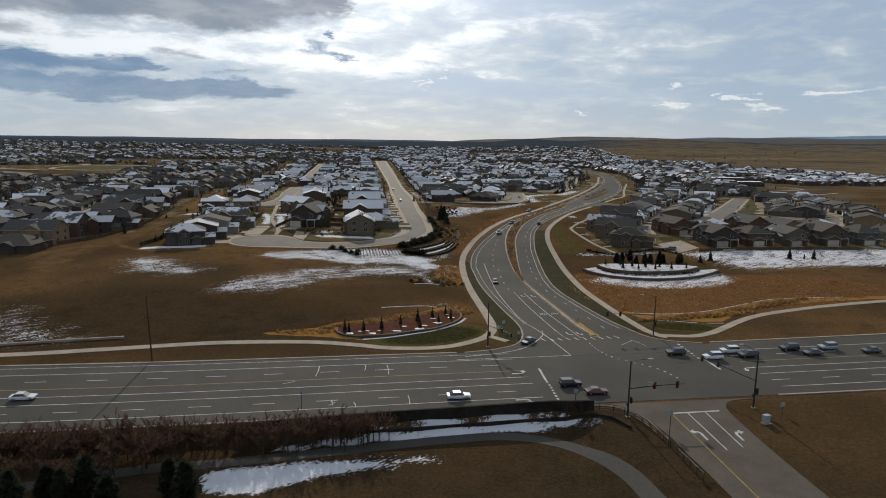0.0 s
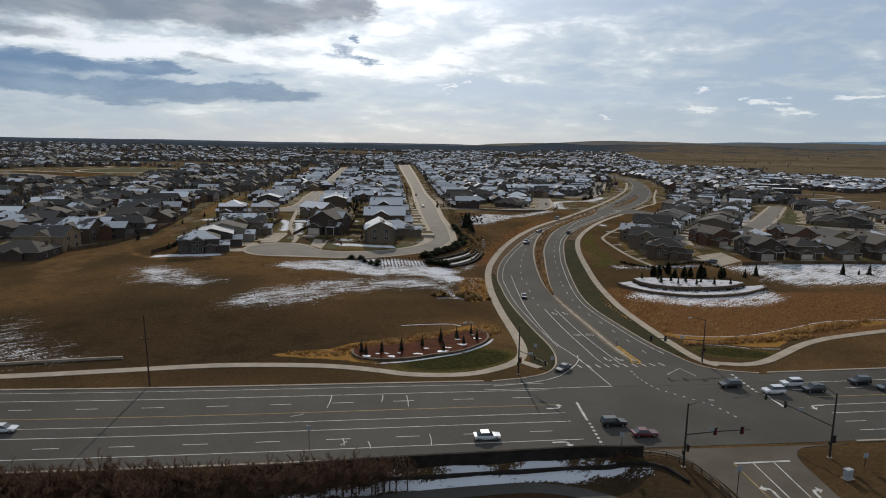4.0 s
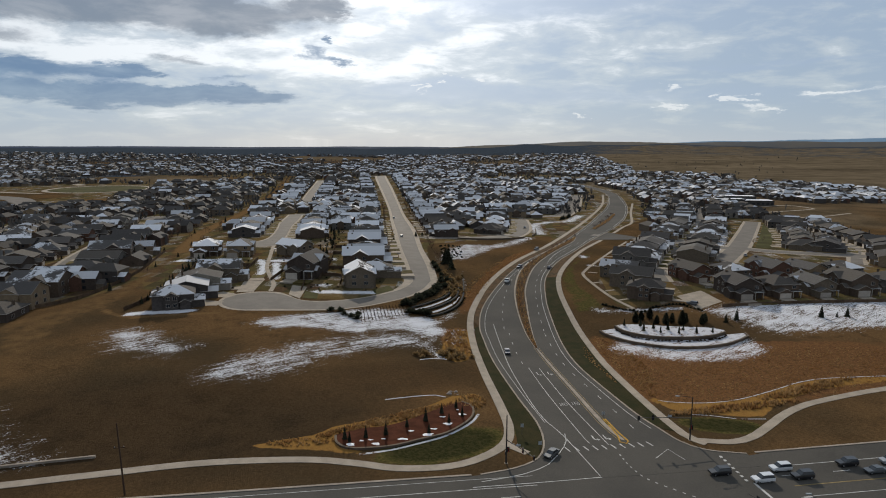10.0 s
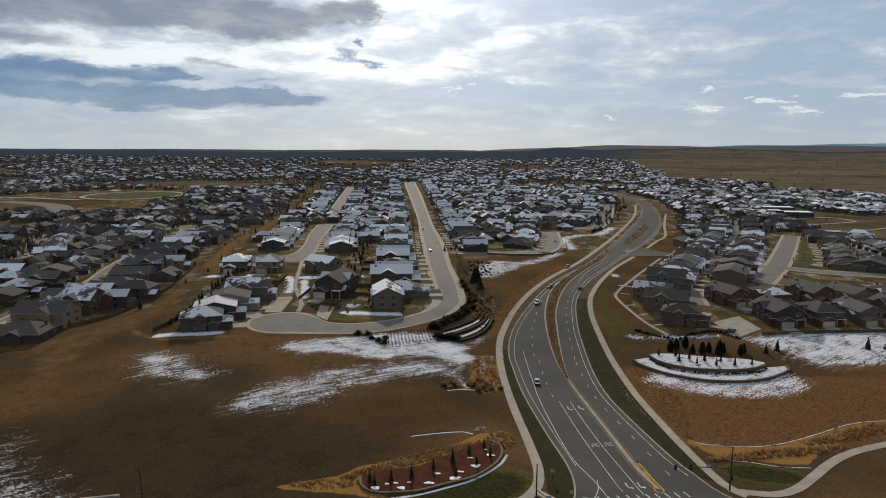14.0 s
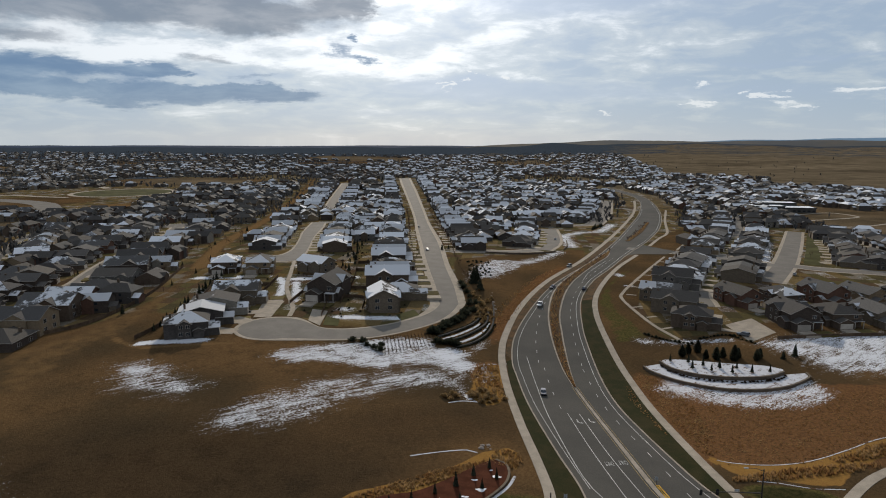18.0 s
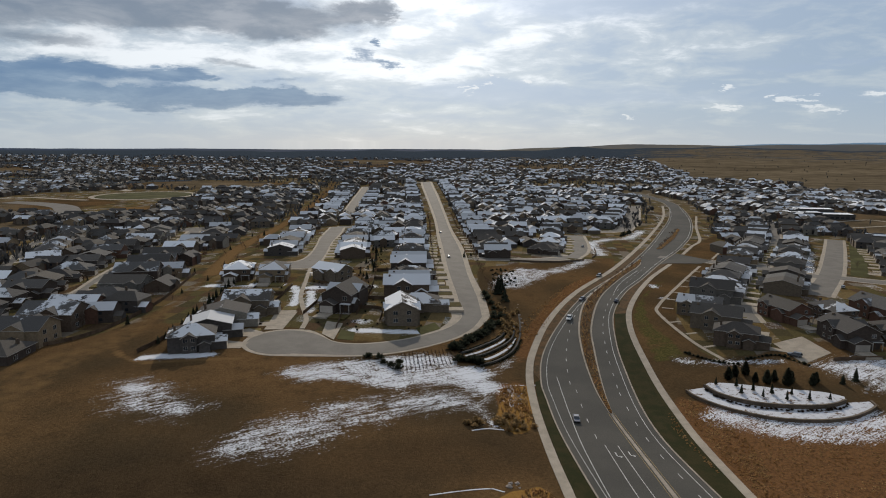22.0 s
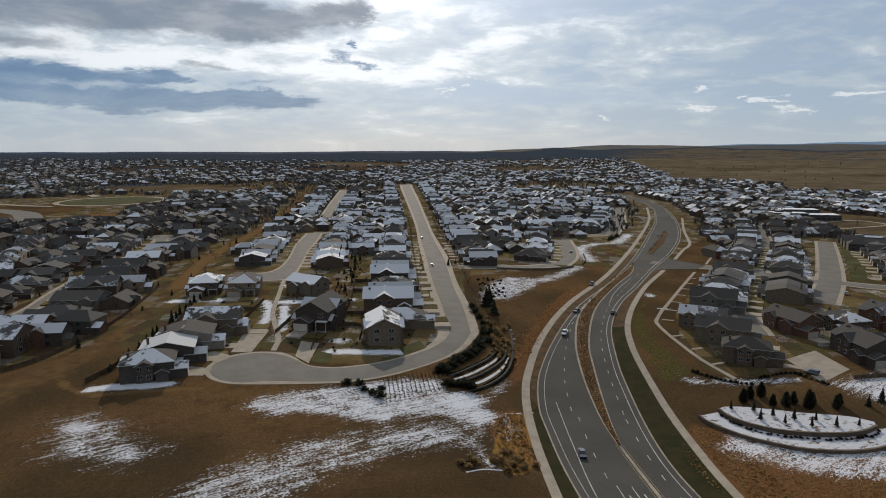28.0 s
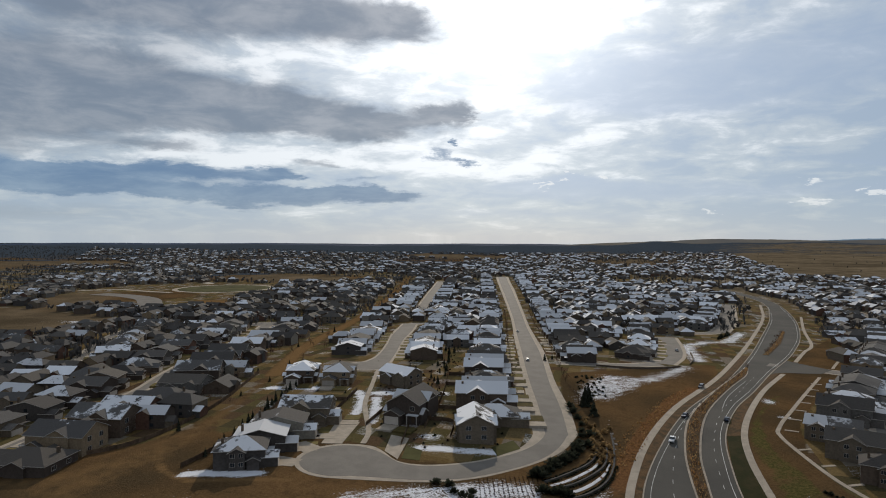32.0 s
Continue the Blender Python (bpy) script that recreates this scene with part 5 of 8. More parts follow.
def make_houses():
    shapes = (("taupe two-storey house with grey shingle roof", 10.5, 16.0, 5.6, "gable"), ("brown two-storey house with cross gables and patchy roof snow", 11.0, 17.0, 5.6, "cross"),
              ("low tan ranch house with hipped shingle roof", 12.0, 17.0, 3.4, "hip"), ("grey two-storey house with hipped roof and melting snow", 11.0, 14.0, 5.5, "hip"),
              ("dark house with broad shingle slope and garage wing", 11.5, 15.0, 5.4, "long"))
    kinds = [house_plain(*q) for q in shapes] + [house_plain(*q, lite=True) for q in shapes]
    rnd = random.Random(4)
    used = set()

    def place(x, y, deg, k=None):
        if k is None and y > 400:
            FAR_ROWS.append((x, y, deg))
            TAKEN.append((x, y, 6.5))
            return
        s = 1.1 if (k is not None and x < 0) or x < -205 else 1.0
        if k is None:
            k = rnd.choice((1, 0, 3, 1, 4, 2) if x < -195 else (4, 3, 2, 4, 1) if x > 80 else (4, 1, 4, 3, 4, 0) if x < -105 - 0.14 * (y - 160) else (0, 3, 1, 1, 2, 3))
            if y > 270 or x < -245:
                k += 5
        m = pose(x, y, h(x, y) + 0.15, 0, 0, deg) @ Matrix.Diagonal((s, s * rnd.uniform(0.92, 1.04), s * rnd.uniform(0.9, 1.06), 1))
        TAKEN.append((x, y, 6.5))
        if k not in used:
            used.add(k)
            kinds[k].matrix_basis = m
        else:
            copy_thing(kinds[k], m)
    # round the turning circle and along the first streets
    for x, y, deg, k in ((-151, 104.5, 20, 3), (-151, 118.5, 18, 4), (-151, 132.5, 14, 4), (-148, 151, 8, 1), (-176, 214, -80, 3), (-157, 213, -84, 3), (-127, 213, 150, 0), (-109.5, 164, -100, 1),
                         (-83, 149, 100, 0), (-78, 166, 8, 2), (-85, 184, 6, 1)):
        place(x, y, deg, k)

    def row(pts, off, start, stop, gap, turn, jit=0.8, skip=()):
        p = curve_through(pts, 1.0)
        s = np.concatenate([[0], np.cumsum(np.hypot(*np.diff(p, axis=0).T))])
        n = sides(p)
        d = start
        while d < min(stop, s[-1]):
            i = int(np.searchsorted(s, d))
            i = min(i, len(p) - 1)
            q = p[i] + n[i] * off
            deg = math.degrees(math.atan2(n[i][1], n[i][0])) + turn
            if free(q[0], q[1], 4.5) and not near_line(q[0], q[1], SIDE_STREET, 13):
                place(q[0] + rnd.uniform(-jit, jit), q[1] + rnd.uniform(-jit, jit), deg)
            d += gap
    row(STREET_A_L, 19, 42, 900, 13.6, 180)
    row(STREET_A_R, -19, 133, 900, 13.8, 0)
    row(STREET_B_R, -17, 30, 320, 13.8, 0)
    row(STREET_B_L, 17, 40, 300, 14.0, 180)
    row(STREET_C, -19, 5, 420, 14, 0)
    row(STREET_C, 19, 5, 420, 14, 180)
    for x, y, deg in ((-192, 478, 100), (-178, 481, 95), (-164, 486, 90), (-203, 497, 110), (-186, 512, 100), (-205, 528, 100), (-188, 536, 95), (-207, 545, 95), (-176, 548, 90)):
        place(x, y, deg)
    row(STREET_W, -22.5, 0, 340, 18.5, 0, 1.5)
    row(STREET_W, 22.5, 0, 340, 18.5, 180, 1.5)
    row([(-330, 250), (-360, 303), (-392, 375), (-396, 430)], -19, 0, 190, 16, 0, 1.5)
    # east of the parkway
    for x, y, deg, k in ((47, 136, -22, 3), (46, 155, -25, 1), (45, 173, -25, 0), (78, 168, -70, 0), (98, 168, -75, 3), (119, 172, -75, 1), (139, 175, -75, 0), (160, 178, -75, 3),
                         (88, 137, -85, 1), (106, 138, -85, 3), (124, 141, -85, 0), (143, 144, -85, 1), (163, 147, -85, 3), (182, 150, -85, 0)):
        place(x, y, deg, k)
    al = [(62, 160), (70, 190), (105, 260), (153, 360), (190, 438), (240, 572)]
    row(al, 14, 34, 420, 12.0, 180, 0.5)
    row(al, -14, 66, 420, 11.0, 0, 0.5)
    row([(148, 270), (190, 360), (246, 478)], -40, 0, 230, 14, 0)
    row(EAST_LANE, 17, 20, 260, 13.5, 180)
    row(EAST_LANE, -17, 6, 260, 13.5, 0)
    row([(70, 463), (92, 530), (108, 595), (129, 690)], 18, 12, 220, 14, 180)
    row([(2, 300), (12, 330), (18, 370), (22, 420)], 19, 10, 130, 14.5, 180)
    return kinds


KINDS = make_houses()


PARK = ([(-700, 690), (-620, 560), (-460, 500), (-405, 560), (-440, 640), (-450, 740), (-470, 850), (-600, 890), (-700, 800)],)


def in_poly(x, y, p):
    odd = False
    for (ax, ay), (bx, by) in zip(p, p[1:] + p[:1]):
        if (ay > y) != (by > y) and x < (bx - ax) * (y - ay) / (by - ay) + ax:
            odd = not odd
    return odd


def make_far_houses():
    """The sea of roofs behind the first streets, joined."""
    rnd = random.Random(9)
    verts, faces, mats = [], [], []
    clear = [(STREET_A_L, 12), (STREET_A_R, 12), (PARKWAY_L, 26), (PARKWAY_R, 24), (STREET_B_L, 14), (STREET_B_R, 14), (STREET_C, 17), (STREET_W, 16),
             ([(-172, 82), (-177, 137), (-191, 200), (-216, 305), (-224, 356), (-235, 470), (-262, 690), (-290, 855), (-332, 1085)], 15), ([(62, 160), (72, 190), (103, 257), (186, 436), (238, 572), (246, 680)], 10),
             ([(-330, 250), (-360, 303), (-392, 375), (-396, 430)], 15), ([(113, 211), (247, 457)], 30), (SIDE_STREET, 14), ([(70, 463), (92, 530), (108, 595), (129, 690)], 15),
             ([(-56, 285), (20, 298), (60, 455), (-60, 470)], 8), ([(-30, 285), (60, 330)], 22), ([(2, 300), (12, 330), (18, 370), (22, 420)], 16), ([(70, 463), (-70, 462)], 12)]
    for x, y, deg in FAR_ROWS:
        far_house(verts, faces, mats, x, y, h(x, y), radians(deg), rnd.uniform(9.5, 11.5), rnd.uniform(13, 17), rnd.choice((3.2, 5.4, 5.6)), rnd.random() < 0.65)
    y = 150.0
    while y < 2700:
        step = 17 if y < 900 else 24 + (y - 900) * 0.012
        x = -0.75 * y - 260
        while x < max(0.28 * y + 140, 700 if 600 < y < 1300 else 0):
            wob = 3 if y < 700 else 9
            px, py = x + rnd.uniform(-wob, wob), y + rnd.uniform(-wob, wob) + 14 * math.sin(x * 0.017 + y * 0.01)
            x += ((15 if px > -190 - 0.18 * (y - 130) else 18.5) if y < 900 else 21 + (y - 900) * 0.012)
            strip = near_line(px, py, [(300, 1250), (380, 1050), (470, 800), (640, 690), (900, 640)], 70)
            strip = strip or in_poly(px, py, EAST_TOWN)
            edge = np.interp(py, (600, 1160, 1280, 1500, 1810, 2790), (290, 540, 380, 430, 480, 640))
            if (px > edge or (px > 190 + 0.1 * py and py < 620 and px > 0.55 * py + 60)) and not strip:
                continue
            if any(in_poly(px, py, q) for q in FIELDS + PARK):
                continue
            if ((px + 570) / 200) ** 2 + ((py - 1010) / 120) ** 2 < 1 or ((px + 545) / 120) ** 2 + ((py - 700) / 110) ** 2 < 1:
                continue
            if py < 330 and px > -200:
                continue
            if rnd.random() < 0.08 or (py > 1000 and math.sin(px * 0.011) + math.sin(py * 0.007 + 1) > 1.1):
                continue
            if not free(px, py, 5.5) or any(near_line(px, py, c, d) for c, d in clear):
                continue
            z = h(px, py)
            far_house(verts, faces, mats, px, py, z, radians(rnd.choice((6, 96, 186, 276)) + rnd.uniform(-8, 8)), rnd.uniform(9, 12), rnd.uniform(12, 17), rnd.choice((3.2, 5.4, 5.6)), rnd.random() < 0.65)
        y += step
    me = bpy.data.meshes.new("distant_houses")
    me.from_pydata(verts, [], faces)
    for m in ("siding_far", "shingles_far", "window_glass"):
        me.materials.append(MATS[m])
    me.polygons.foreach_set("material_index", mats)
    me.update()
    tagged(new("distant_houses", me), "distant suburban houses with partly snowy roofs", "houses", kind="stuff")


def island_versions():
    """The far, joined houses take their tones by island instead of by object."""
    for name in ("siding", "shingles"):
        m = MATS[name].copy()
        m.name = name + "_far"
        nt = m.node_tree
        geo = nt.nodes.new("ShaderNodeNewGeometry")
        for n in [n for n in nt.nodes if n.bl_idname == "ShaderNodeObjectInfo"]:
            for l in list(n.outputs["Random"].links):
                nt.links.new(geo.outputs["Random Per Island"], l.to_socket)
        MATS[m.name] = m


island_versions()
make_far_houses()


# ---- paint on the roads ----
def line_mark(parent, pts, width=0.2, lift=0.10, material="paint_white", name="lane_line", step=4.0):
    return band(name, pts, width, lift, material, step, 0.02, parent)


def dashes(parent, pts, on=3.2, off=8.5, width=0.22, lift=0.10, start=0.0, stop=1e9, material="paint_white"):
    p = curve_through(pts, 0.5)
    s = np.concatenate([[0], np.cumsum(np.hypot(*np.diff(p, axis=0).T))])
    d = start
    while d + on < min(s[-1], stop):
        u = np.array([d, d + on / 2, d + on])
        q = np.stack([np.interp(u, s, p[:, 0]), np.interp(u, s, p[:, 1])], 1)
        band("lane_dash", q, width, lift, material, 2, 0.02, parent, smooth=False)
        d += on + off


def arrow(parent, x, y, deg, size=2.6, hook=1):
    """A painted turn arrow: a shaft, a bend and a head, laid flat."""
    c, s = math.cos(radians(deg)), math.sin(radians(deg))
    outline = [[(-0.13, -1.0), (0.13, -1.0), (0.13, 0.1), (-0.13, 0.1)], [(-0.13, 0.1), (0.13, 0.1), (0.22 * hook, 0.36), (0.02 * hook, 0.58)],
               [(0.02 * hook, 0.58), (0.22 * hook, 0.36), (0.52 * hook, 0.44), (0.52 * hook, 0.70)], [(0.50 * hook, 0.16), (1.0 * hook, 0.57), (0.50 * hook, 0.98)]]
    verts, faces = [], []
    for poly in outline:
        ids = []
        for a, b in poly:
            px, py = x + (a * c - b * s) * size / 2 * 1.2, y + (a * s + b * c) * size / 2 * 1.4
            ids.append(len(verts))
            verts.append((px, py, h(px, py) + 0.105))
        faces.append(ids)
    ob = new("turn_arrow", mesh_of("turn_arrow", verts, faces, "paint_white"))
    ob.parent = parent


def word(parent, text, x, y, deg, size):
    cu = bpy.data.curves.new("lettering", "FONT")
    cu.body, cu.align_x, cu.size = text, "CENTER", size
    tmp = bpy.data.objects.new("lettering", cu)
    scene.collection.objects.link(tmp)
    bpy.context.view_layer.update()
    dg = bpy.context.evaluated_depsgraph_get()
    me = bpy.data.meshes.new_from_object(tmp.evaluated_get(dg))
    bpy.data.objects.remove(tmp)
    me.materials.clear()
    me.materials.append(MATS["paint_white"])
    ob = new("lettering", me)
    ob.matrix_basis = pose(x, y, h(x, y) + 0.15, 0, 0, deg) @ Matrix.Diagonal((1.0, 3.4, 1.0, 1.0))
    ob.parent = parent


def between(a, b, f):
    n = 60
    A, B = even(curve_through(a, 2.0), n), even(curve_through(b, 2.0), n)
    return A + (B - A) * f


SPRAY = (((-69.6, -27.2), (-69.3, -33.5)), ((-54.3, -26.0), (-53.4, -31.8)), ((-63.7, -49.0), (-62.8, -47.4)), ((-63.8, -46.3), (-63.0, -49.0)), ((-48.5, -43.8), (-47.9, -48.3)), ((-59.2, -26.2), (-59.0, -29.8)), ((-75.4, -37.9), (-73.1, -36.6)), ((-59.1, -47.3), (-58.3, -50.0)))


def make_paint():
    for u0, u1 in ((-420, -27), (26, 420)):
        span = np.linspace(u0, u1, 50)
        for v, mat, w in ((-41.0, "paint_white", 0.2), (-33.4, "paint_white", 0.2), (-29.5, "paint_white", 0.2), (-25.4, "paint_yellow", 0.3), (-17.2, "paint_white", 0.2), (-13.2, "paint_white", 0.15)):
            if u0 > 0 and v == -13.2:
                continue
            line_mark(ARTERIAL, [ew(u, v) for u in span], w, 0.075, mat)
        for v in (-37.3, -21.2):
            ends = (u0, u1) if u0 > 0 else (-170, u1)
            dashes(ARTERIAL, [ew(u, v) for u in np.linspace(ends[0], min(ends[1], 130), 30)], 4.2, 8.0, 0.2, 0.075)
    line_mark(ARTERIAL, [(-19.4, -27.5), (-19.2, -32), (-18.9, -36.3)], 0.5, 0.078)
    dashes(ARTERIAL, [(-18.7, -37.4), (-18.0, -48.5)], 0.7, 0.8, 0.5, 0.078)
    line_mark(ARTERIAL, [(21.4, -20.2), (22.3, -27)], 0.55, 0.078)
    dashes(ARTERIAL, [(19.4, -8), (20.4, -21)], 0.8, 1.0, 0.6, 0.09)
    dashes(ARTERIAL, [(-3.2, -6.5), (-2.6, -12), (-0.6, -18), (4, -23), (8, -27), (11, -34)], 0.7, 1.3, 0.25, 0.095)
    line_mark(ARTERIAL, [(-38, -21.9), (-24, -19.8), (-10, -17.4)], 0.22, 0.09)
    line_mark(ARTERIAL, [(-36, -19.5), (-27, -16.3), (-20.5, -11.5), (-16.8, -5.4)], 0.22, 0.095)
    # parkway
    line_mark(PARKWAY, [(-23.8, 104), (-22.8, 76), (-21.8, 52), (-18.3, 18), (-14.4, 4), (-10.2, -17.0)], 0.22)
    line_mark(PARKWAY, [(-15.9, 57), (-13.2, 30), (-9.4, 2), (-8.8, -0.5)], 0.2)
    line_mark(PARKWAY, [(-12.4, 57), (-9.2, 28), (-5.0, 2), (-4.4, -1.5)], 0.2)
    line_mark(PARKWAY, [(-13.8, 5), (-14.2, 1), (-15.4, -2.5), (-17.2, -6)], 0.22)
    line_mark(PARKWAY, [(-11.0, 79.5), (-6.7, 40), (-3.7, 12), (-1.2, 1.2)], 0.16, 0.10, "paint_yellow")
    line_mark(PARKWAY, [(-9.2, 79.5), (-4.7, 40), (-1.5, 12), (0.6, 1.0)], 0.16, 0.10, "paint_yellow")
    line_mark(PARKWAY, [(-1.9, 14.5), (-0.9, 4.0), (-1.3, 0.2), (0.0, -0.7), (0.8, 0.6), (-0.2, 6), (-1.4, 14.5)], 0.4, 0.14, "paint_amber", step=1.0)
    # survey marks sprayed on the arterial
    for a, b in SPRAY:
        line_mark(ARTERIAL, [a, ((a[0] + b[0]) / 2 + 0.15, (a[1] + b[1]) / 2), b], 0.18, 0.085)
    edge_l = [(x + 1.9, y) for x, y in PARKWAY_L[5:11]] + [(x + 1.5, y - 1.2) for x, y in PARKWAY_L[11:18]]
    edge_r = [(x - 1.7, y) for x, y in PARKWAY_R[4:11]] + [(x - 1.4, y + 1.2) for x, y in PARKWAY_R[11:20]]
    line_mark(PARKWAY, edge_l, 0.16)
    line_mark(PARKWAY, edge_r, 0.2)
    wl = between([(-29.3, 100), (-26.5, 124), (-17, 157), (-1, 199), (28, 258), (55, 325)], [(-12.2, 98), (-12.2, 128), (-9.5, 157), (-2.0, 190), (14, 228), (38, 279)], 0.55)
    dashes(PARKWAY, wl, 2.6, 7.0, 0.2)
    dashes(PARKWAY, [(-18.4, 95), (-18.2, 76), (-17.2, 58)], 2.6, 8.0, 0.2)
    wr = between([(-9.0, 98), (-7.0, 128), (-4.0, 155), (6.5, 196), (25, 240), (42, 276)], [(0.4, 98), (2.2, 132), (7.5, 168), (20, 206), (36, 240), (56, 288)], 0.48)
    dashes(PARKWAY, wr, 2.6, 7.0, 0.2)
    dashes(PARKWAY, [(-4.6, 95), (-3.4, 62), (0.8, 32), (5.0, 4)], 2.6, 8.0, 0.2)
    line_mark(PARKWAY, [(38, 262), (22, 228), (14, 205)], 0.2)
    for k in range(10):
        x, y = -14.8 + k * 2.25, -3.9 + k * 0.33
        line_mark(PARKWAY, [(x - 0.4, y + 1.1), (x + 0.4, y - 1.1)], 0.35, 0.10, name="crosswalk_bar")
    for x, y in ((-13.8, 51), (-10.2, 52)):
        arrow(PARKWAY, x, y, 186, 2.3, -1)
    for x, y in ((-7.2, 2.4), (-4.3, 2.8)):
        arrow(PARKWAY, x, y, 186, 2.3, -1)
    word(PARKWAY, "ONLY", -10.6, 25.8, 187, 0.85)
    word(PARKWAY, "ONLY", -7.0, 26.6, 187, 0.85)
    line_mark(PARKWAY, [(4.6, -8.5), (8.8, -4.0), (10.8, -9.6)], 0.2, 0.10)
    # junction leg in the foreground
    for pts, mat, w in (([(2.4, -51.5), (3.9, -66.6), (5.2, -81), (10, -130)], "paint_yellow", 0.3), ([(5.7, -51.4), (6.9, -66)], "paint_white", 0.2), ([(9.3, -50.7), (10.1, -65)], "paint_white", 0.2),
                        ([(2.6, -51.6), (12.3, -50.1)], "paint_white", 0.5)):
        line_mark(SOUTH, pts, w, 0.085, mat)
    arrow(SOUTH, 4.9, -60.5, 4, 3.0, -1)
    arrow(SOUTH, 11.2, -60.5, 4, 3.0, 1)
    arrow(ARTERIAL, -24.2, -31.0, -82, 3.0, -1)
    arrow(ARTERIAL, -25.0, -45.8, -82, 3.0, 1)
    arrow(ARTERIAL, 29.0, -26.0, 98, 3.0, -1)


make_paint()


# ---- walls, planting beds and monument ----
def bed_snow_material():
    m = surface("bed_snow", (0.52, 0.52, 0.54), 0.85, 0.08, 1.0, 3.0, 0.2)
    nt = m.node_tree
    p = nt.nodes["Principled BSDF"]
    src = p.inputs["Base Color"].links[0].from_socket
    pos = nt.nodes.new("ShaderNodeNewGeometry").outputs["Position"]
    bare = ramp(nt, math_node(nt, "ADD", noise_out(nt, pos, 0.5, 6.0, 0.7), 0.0), [(0.53, 0.0), (0.64, 1.0)])
    nt.links.new(mix_rgb(nt, bare, src, (0.10, 0.055, 0.028)), p.inputs["Base Color"])


bed_snow_material()
surface("stone_grey", (0.085, 0.080, 0.074), 0.9, 0.3, 1.0, 5.0, 0.3)
surface("wall_cap", (0.17, 0.135, 0.10), 0.9, 0.25, 1.0, 5.0, 0.3)



def wall_run(name, pts, height, thick, material, label, block=1.6, foot=0.0):
    """A low wall of stacked blocks along a line; each stretch of cap is a stone of its own."""
    th = empty(name, label, "wall")
    p = curve_through(pts, block)
    s = sides(p)
    bm = bmesh.new()
    for i in range(len(p) - 1):
        for course in range(max(1, int(height / 0.45))):
            z0 = -0.6 if course == 0 else course * 0.45 + 0.01
            z1 = (course + 1) * 0.45 - 0.015
            q = [p[i] + s[i] * thick / 2, p[i] - s[i] * thick / 2, p[i + 1] - s[i + 1] * thick / 2, p[i + 1] + s[i + 1] * thick / 2]
            zz = [h(*p[i]) + foot, h(*p[i]) + foot, h(*p[i + 1]) + foot, h(*p[i + 1]) + foot]
            v = [bm.verts.new((a[0], a[1], z + z0)) for a, z in zip(q, zz)] + [bm.verts.new((a[0], a[1], z + z1)) for a, z in zip(q, zz)]
            for f in ((3, 2, 1, 0), (4, 5, 6, 7), (0, 1, 5, 4), (1, 2, 6, 5), (2, 3, 7, 6), (3, 0, 4, 7)):
                bm.faces.new([v[k] for k in f])
    part("courses", bm, material, th)
    top = max(1, int(height / 0.45)) * 0.45
    for i in range(len(p) - 1):
        bm = bmesh.new()
        w = thick / 2 + 0.06
        a, b = p[i] * 0.99 + p[i + 1] * 0.01, p[i] * 0.01 + p[i + 1] * 0.99
        q = [a + s[i] * w, a - s[i] * w, b - s[i + 1] * w, b + s[i + 1] * w]
        zz = [h(*p[i]) + foot + top, h(*p[i]) + foot + top, h(*p[i + 1]) + foot + top, h(*p[i + 1]) + foot + top]
        v = [bm.verts.new((c[0], c[1], z)) for c, z in zip(q, zz)] + [bm.verts.new((c[0], c[1], z + 0.08)) for c, z in zip(q, zz)]
        for f in ((3, 2, 1, 0), (4, 5, 6, 7), (0, 1, 5, 4), (1, 2, 6, 5), (2, 3, 7, 6), (3, 0, 4, 7)):
            bm.faces.new([v[k] for k in f])
        part("cap_stone", bm, material if material in ("stone_grey", "wall_shaded", "concrete_kerb") else "wall_cap", th)
    return th


OUTER = [(16.9, 95.8), (18.4, 91.2), (23.9, 83.2), (30.4, 77.4), (37.4, 73.2), (47.3, 71.2), (56.1, 72.5), (62.9, 76.3), (66.3, 79.3), (66.6, 82.4)]
INNER = [(23.1, 97.5), (24.8, 91.8), (29.9, 85.8), (36.9, 81.6), (47.4, 79.0), (54.5, 79.6), (59.2, 82.0)]
wall_run("retaining_wall", OUTER, 0.95, 0.5, "wall_block", "low curved tan block retaining wall around a snowy bed")
wall_run("retaining_wall", INNER, 0.95, 0.5, "wall_block", "upper curved tan block wall with dark shrubs", foot=0.9)
n_i = 40
bed_o, bed_i = even(curve_through(OUTER, 1.0), n_i), even(curve_through(INNER, 1.0), n_i)
tagged(sheet("planting_bed", bed_i, bed_o + (bed_i - bed_o) * 0.05, 0.6, "bed_snow", 2.5, 0.9), "half-melted snow on the planting bed between curved walls", "planting bed")
back_i = even(curve_through([(25.1, 99.0), (30, 98.4), (35.5, 96.4), (44.8, 92.4), (55.6, 88.4), (60.0, 84.5)], 1.0), n_i)
tagged(sheet("planting_bed", back_i, bed_i + (back_i - bed_i) * 0.04, 1.45, "bed_snow", 2.5, 1.8), "half-melted snow on the upper planting bed behind the wall", "planting bed")

PL_FRONT = [(-70.2, 1.0), (-69.5, -2.3), (-67.1, -4.8), (-64.4, -5.3), (-56.5, -3.9), (-50.0, -0.3), (-43.1, 3.9), (-37.6, 11.4), (-35.9, 17.6), (-36.7, 22.0), (-39.0, 23.7)]
PL_BACK = [(-70.2, 1.2), (-64.3, 4.8), (-57.4, 7.2), (-50.4, 13.1), (-42.9, 20.8), (-39.0, 23.8)]
wall_run("planter_wall", PL_FRONT, 0.5, 0.45, "wall_block", "curved low block wall of a mulched planter", 1.5)
tagged(sheet("planting_bed", even(curve_through(PL_BACK, 1), 30), even(curve_through(PL_FRONT, 1), 30), 0.42, "mulch_red", 2, 0.8), "red-brown mulched planting bed with young conifers", "planting bed")
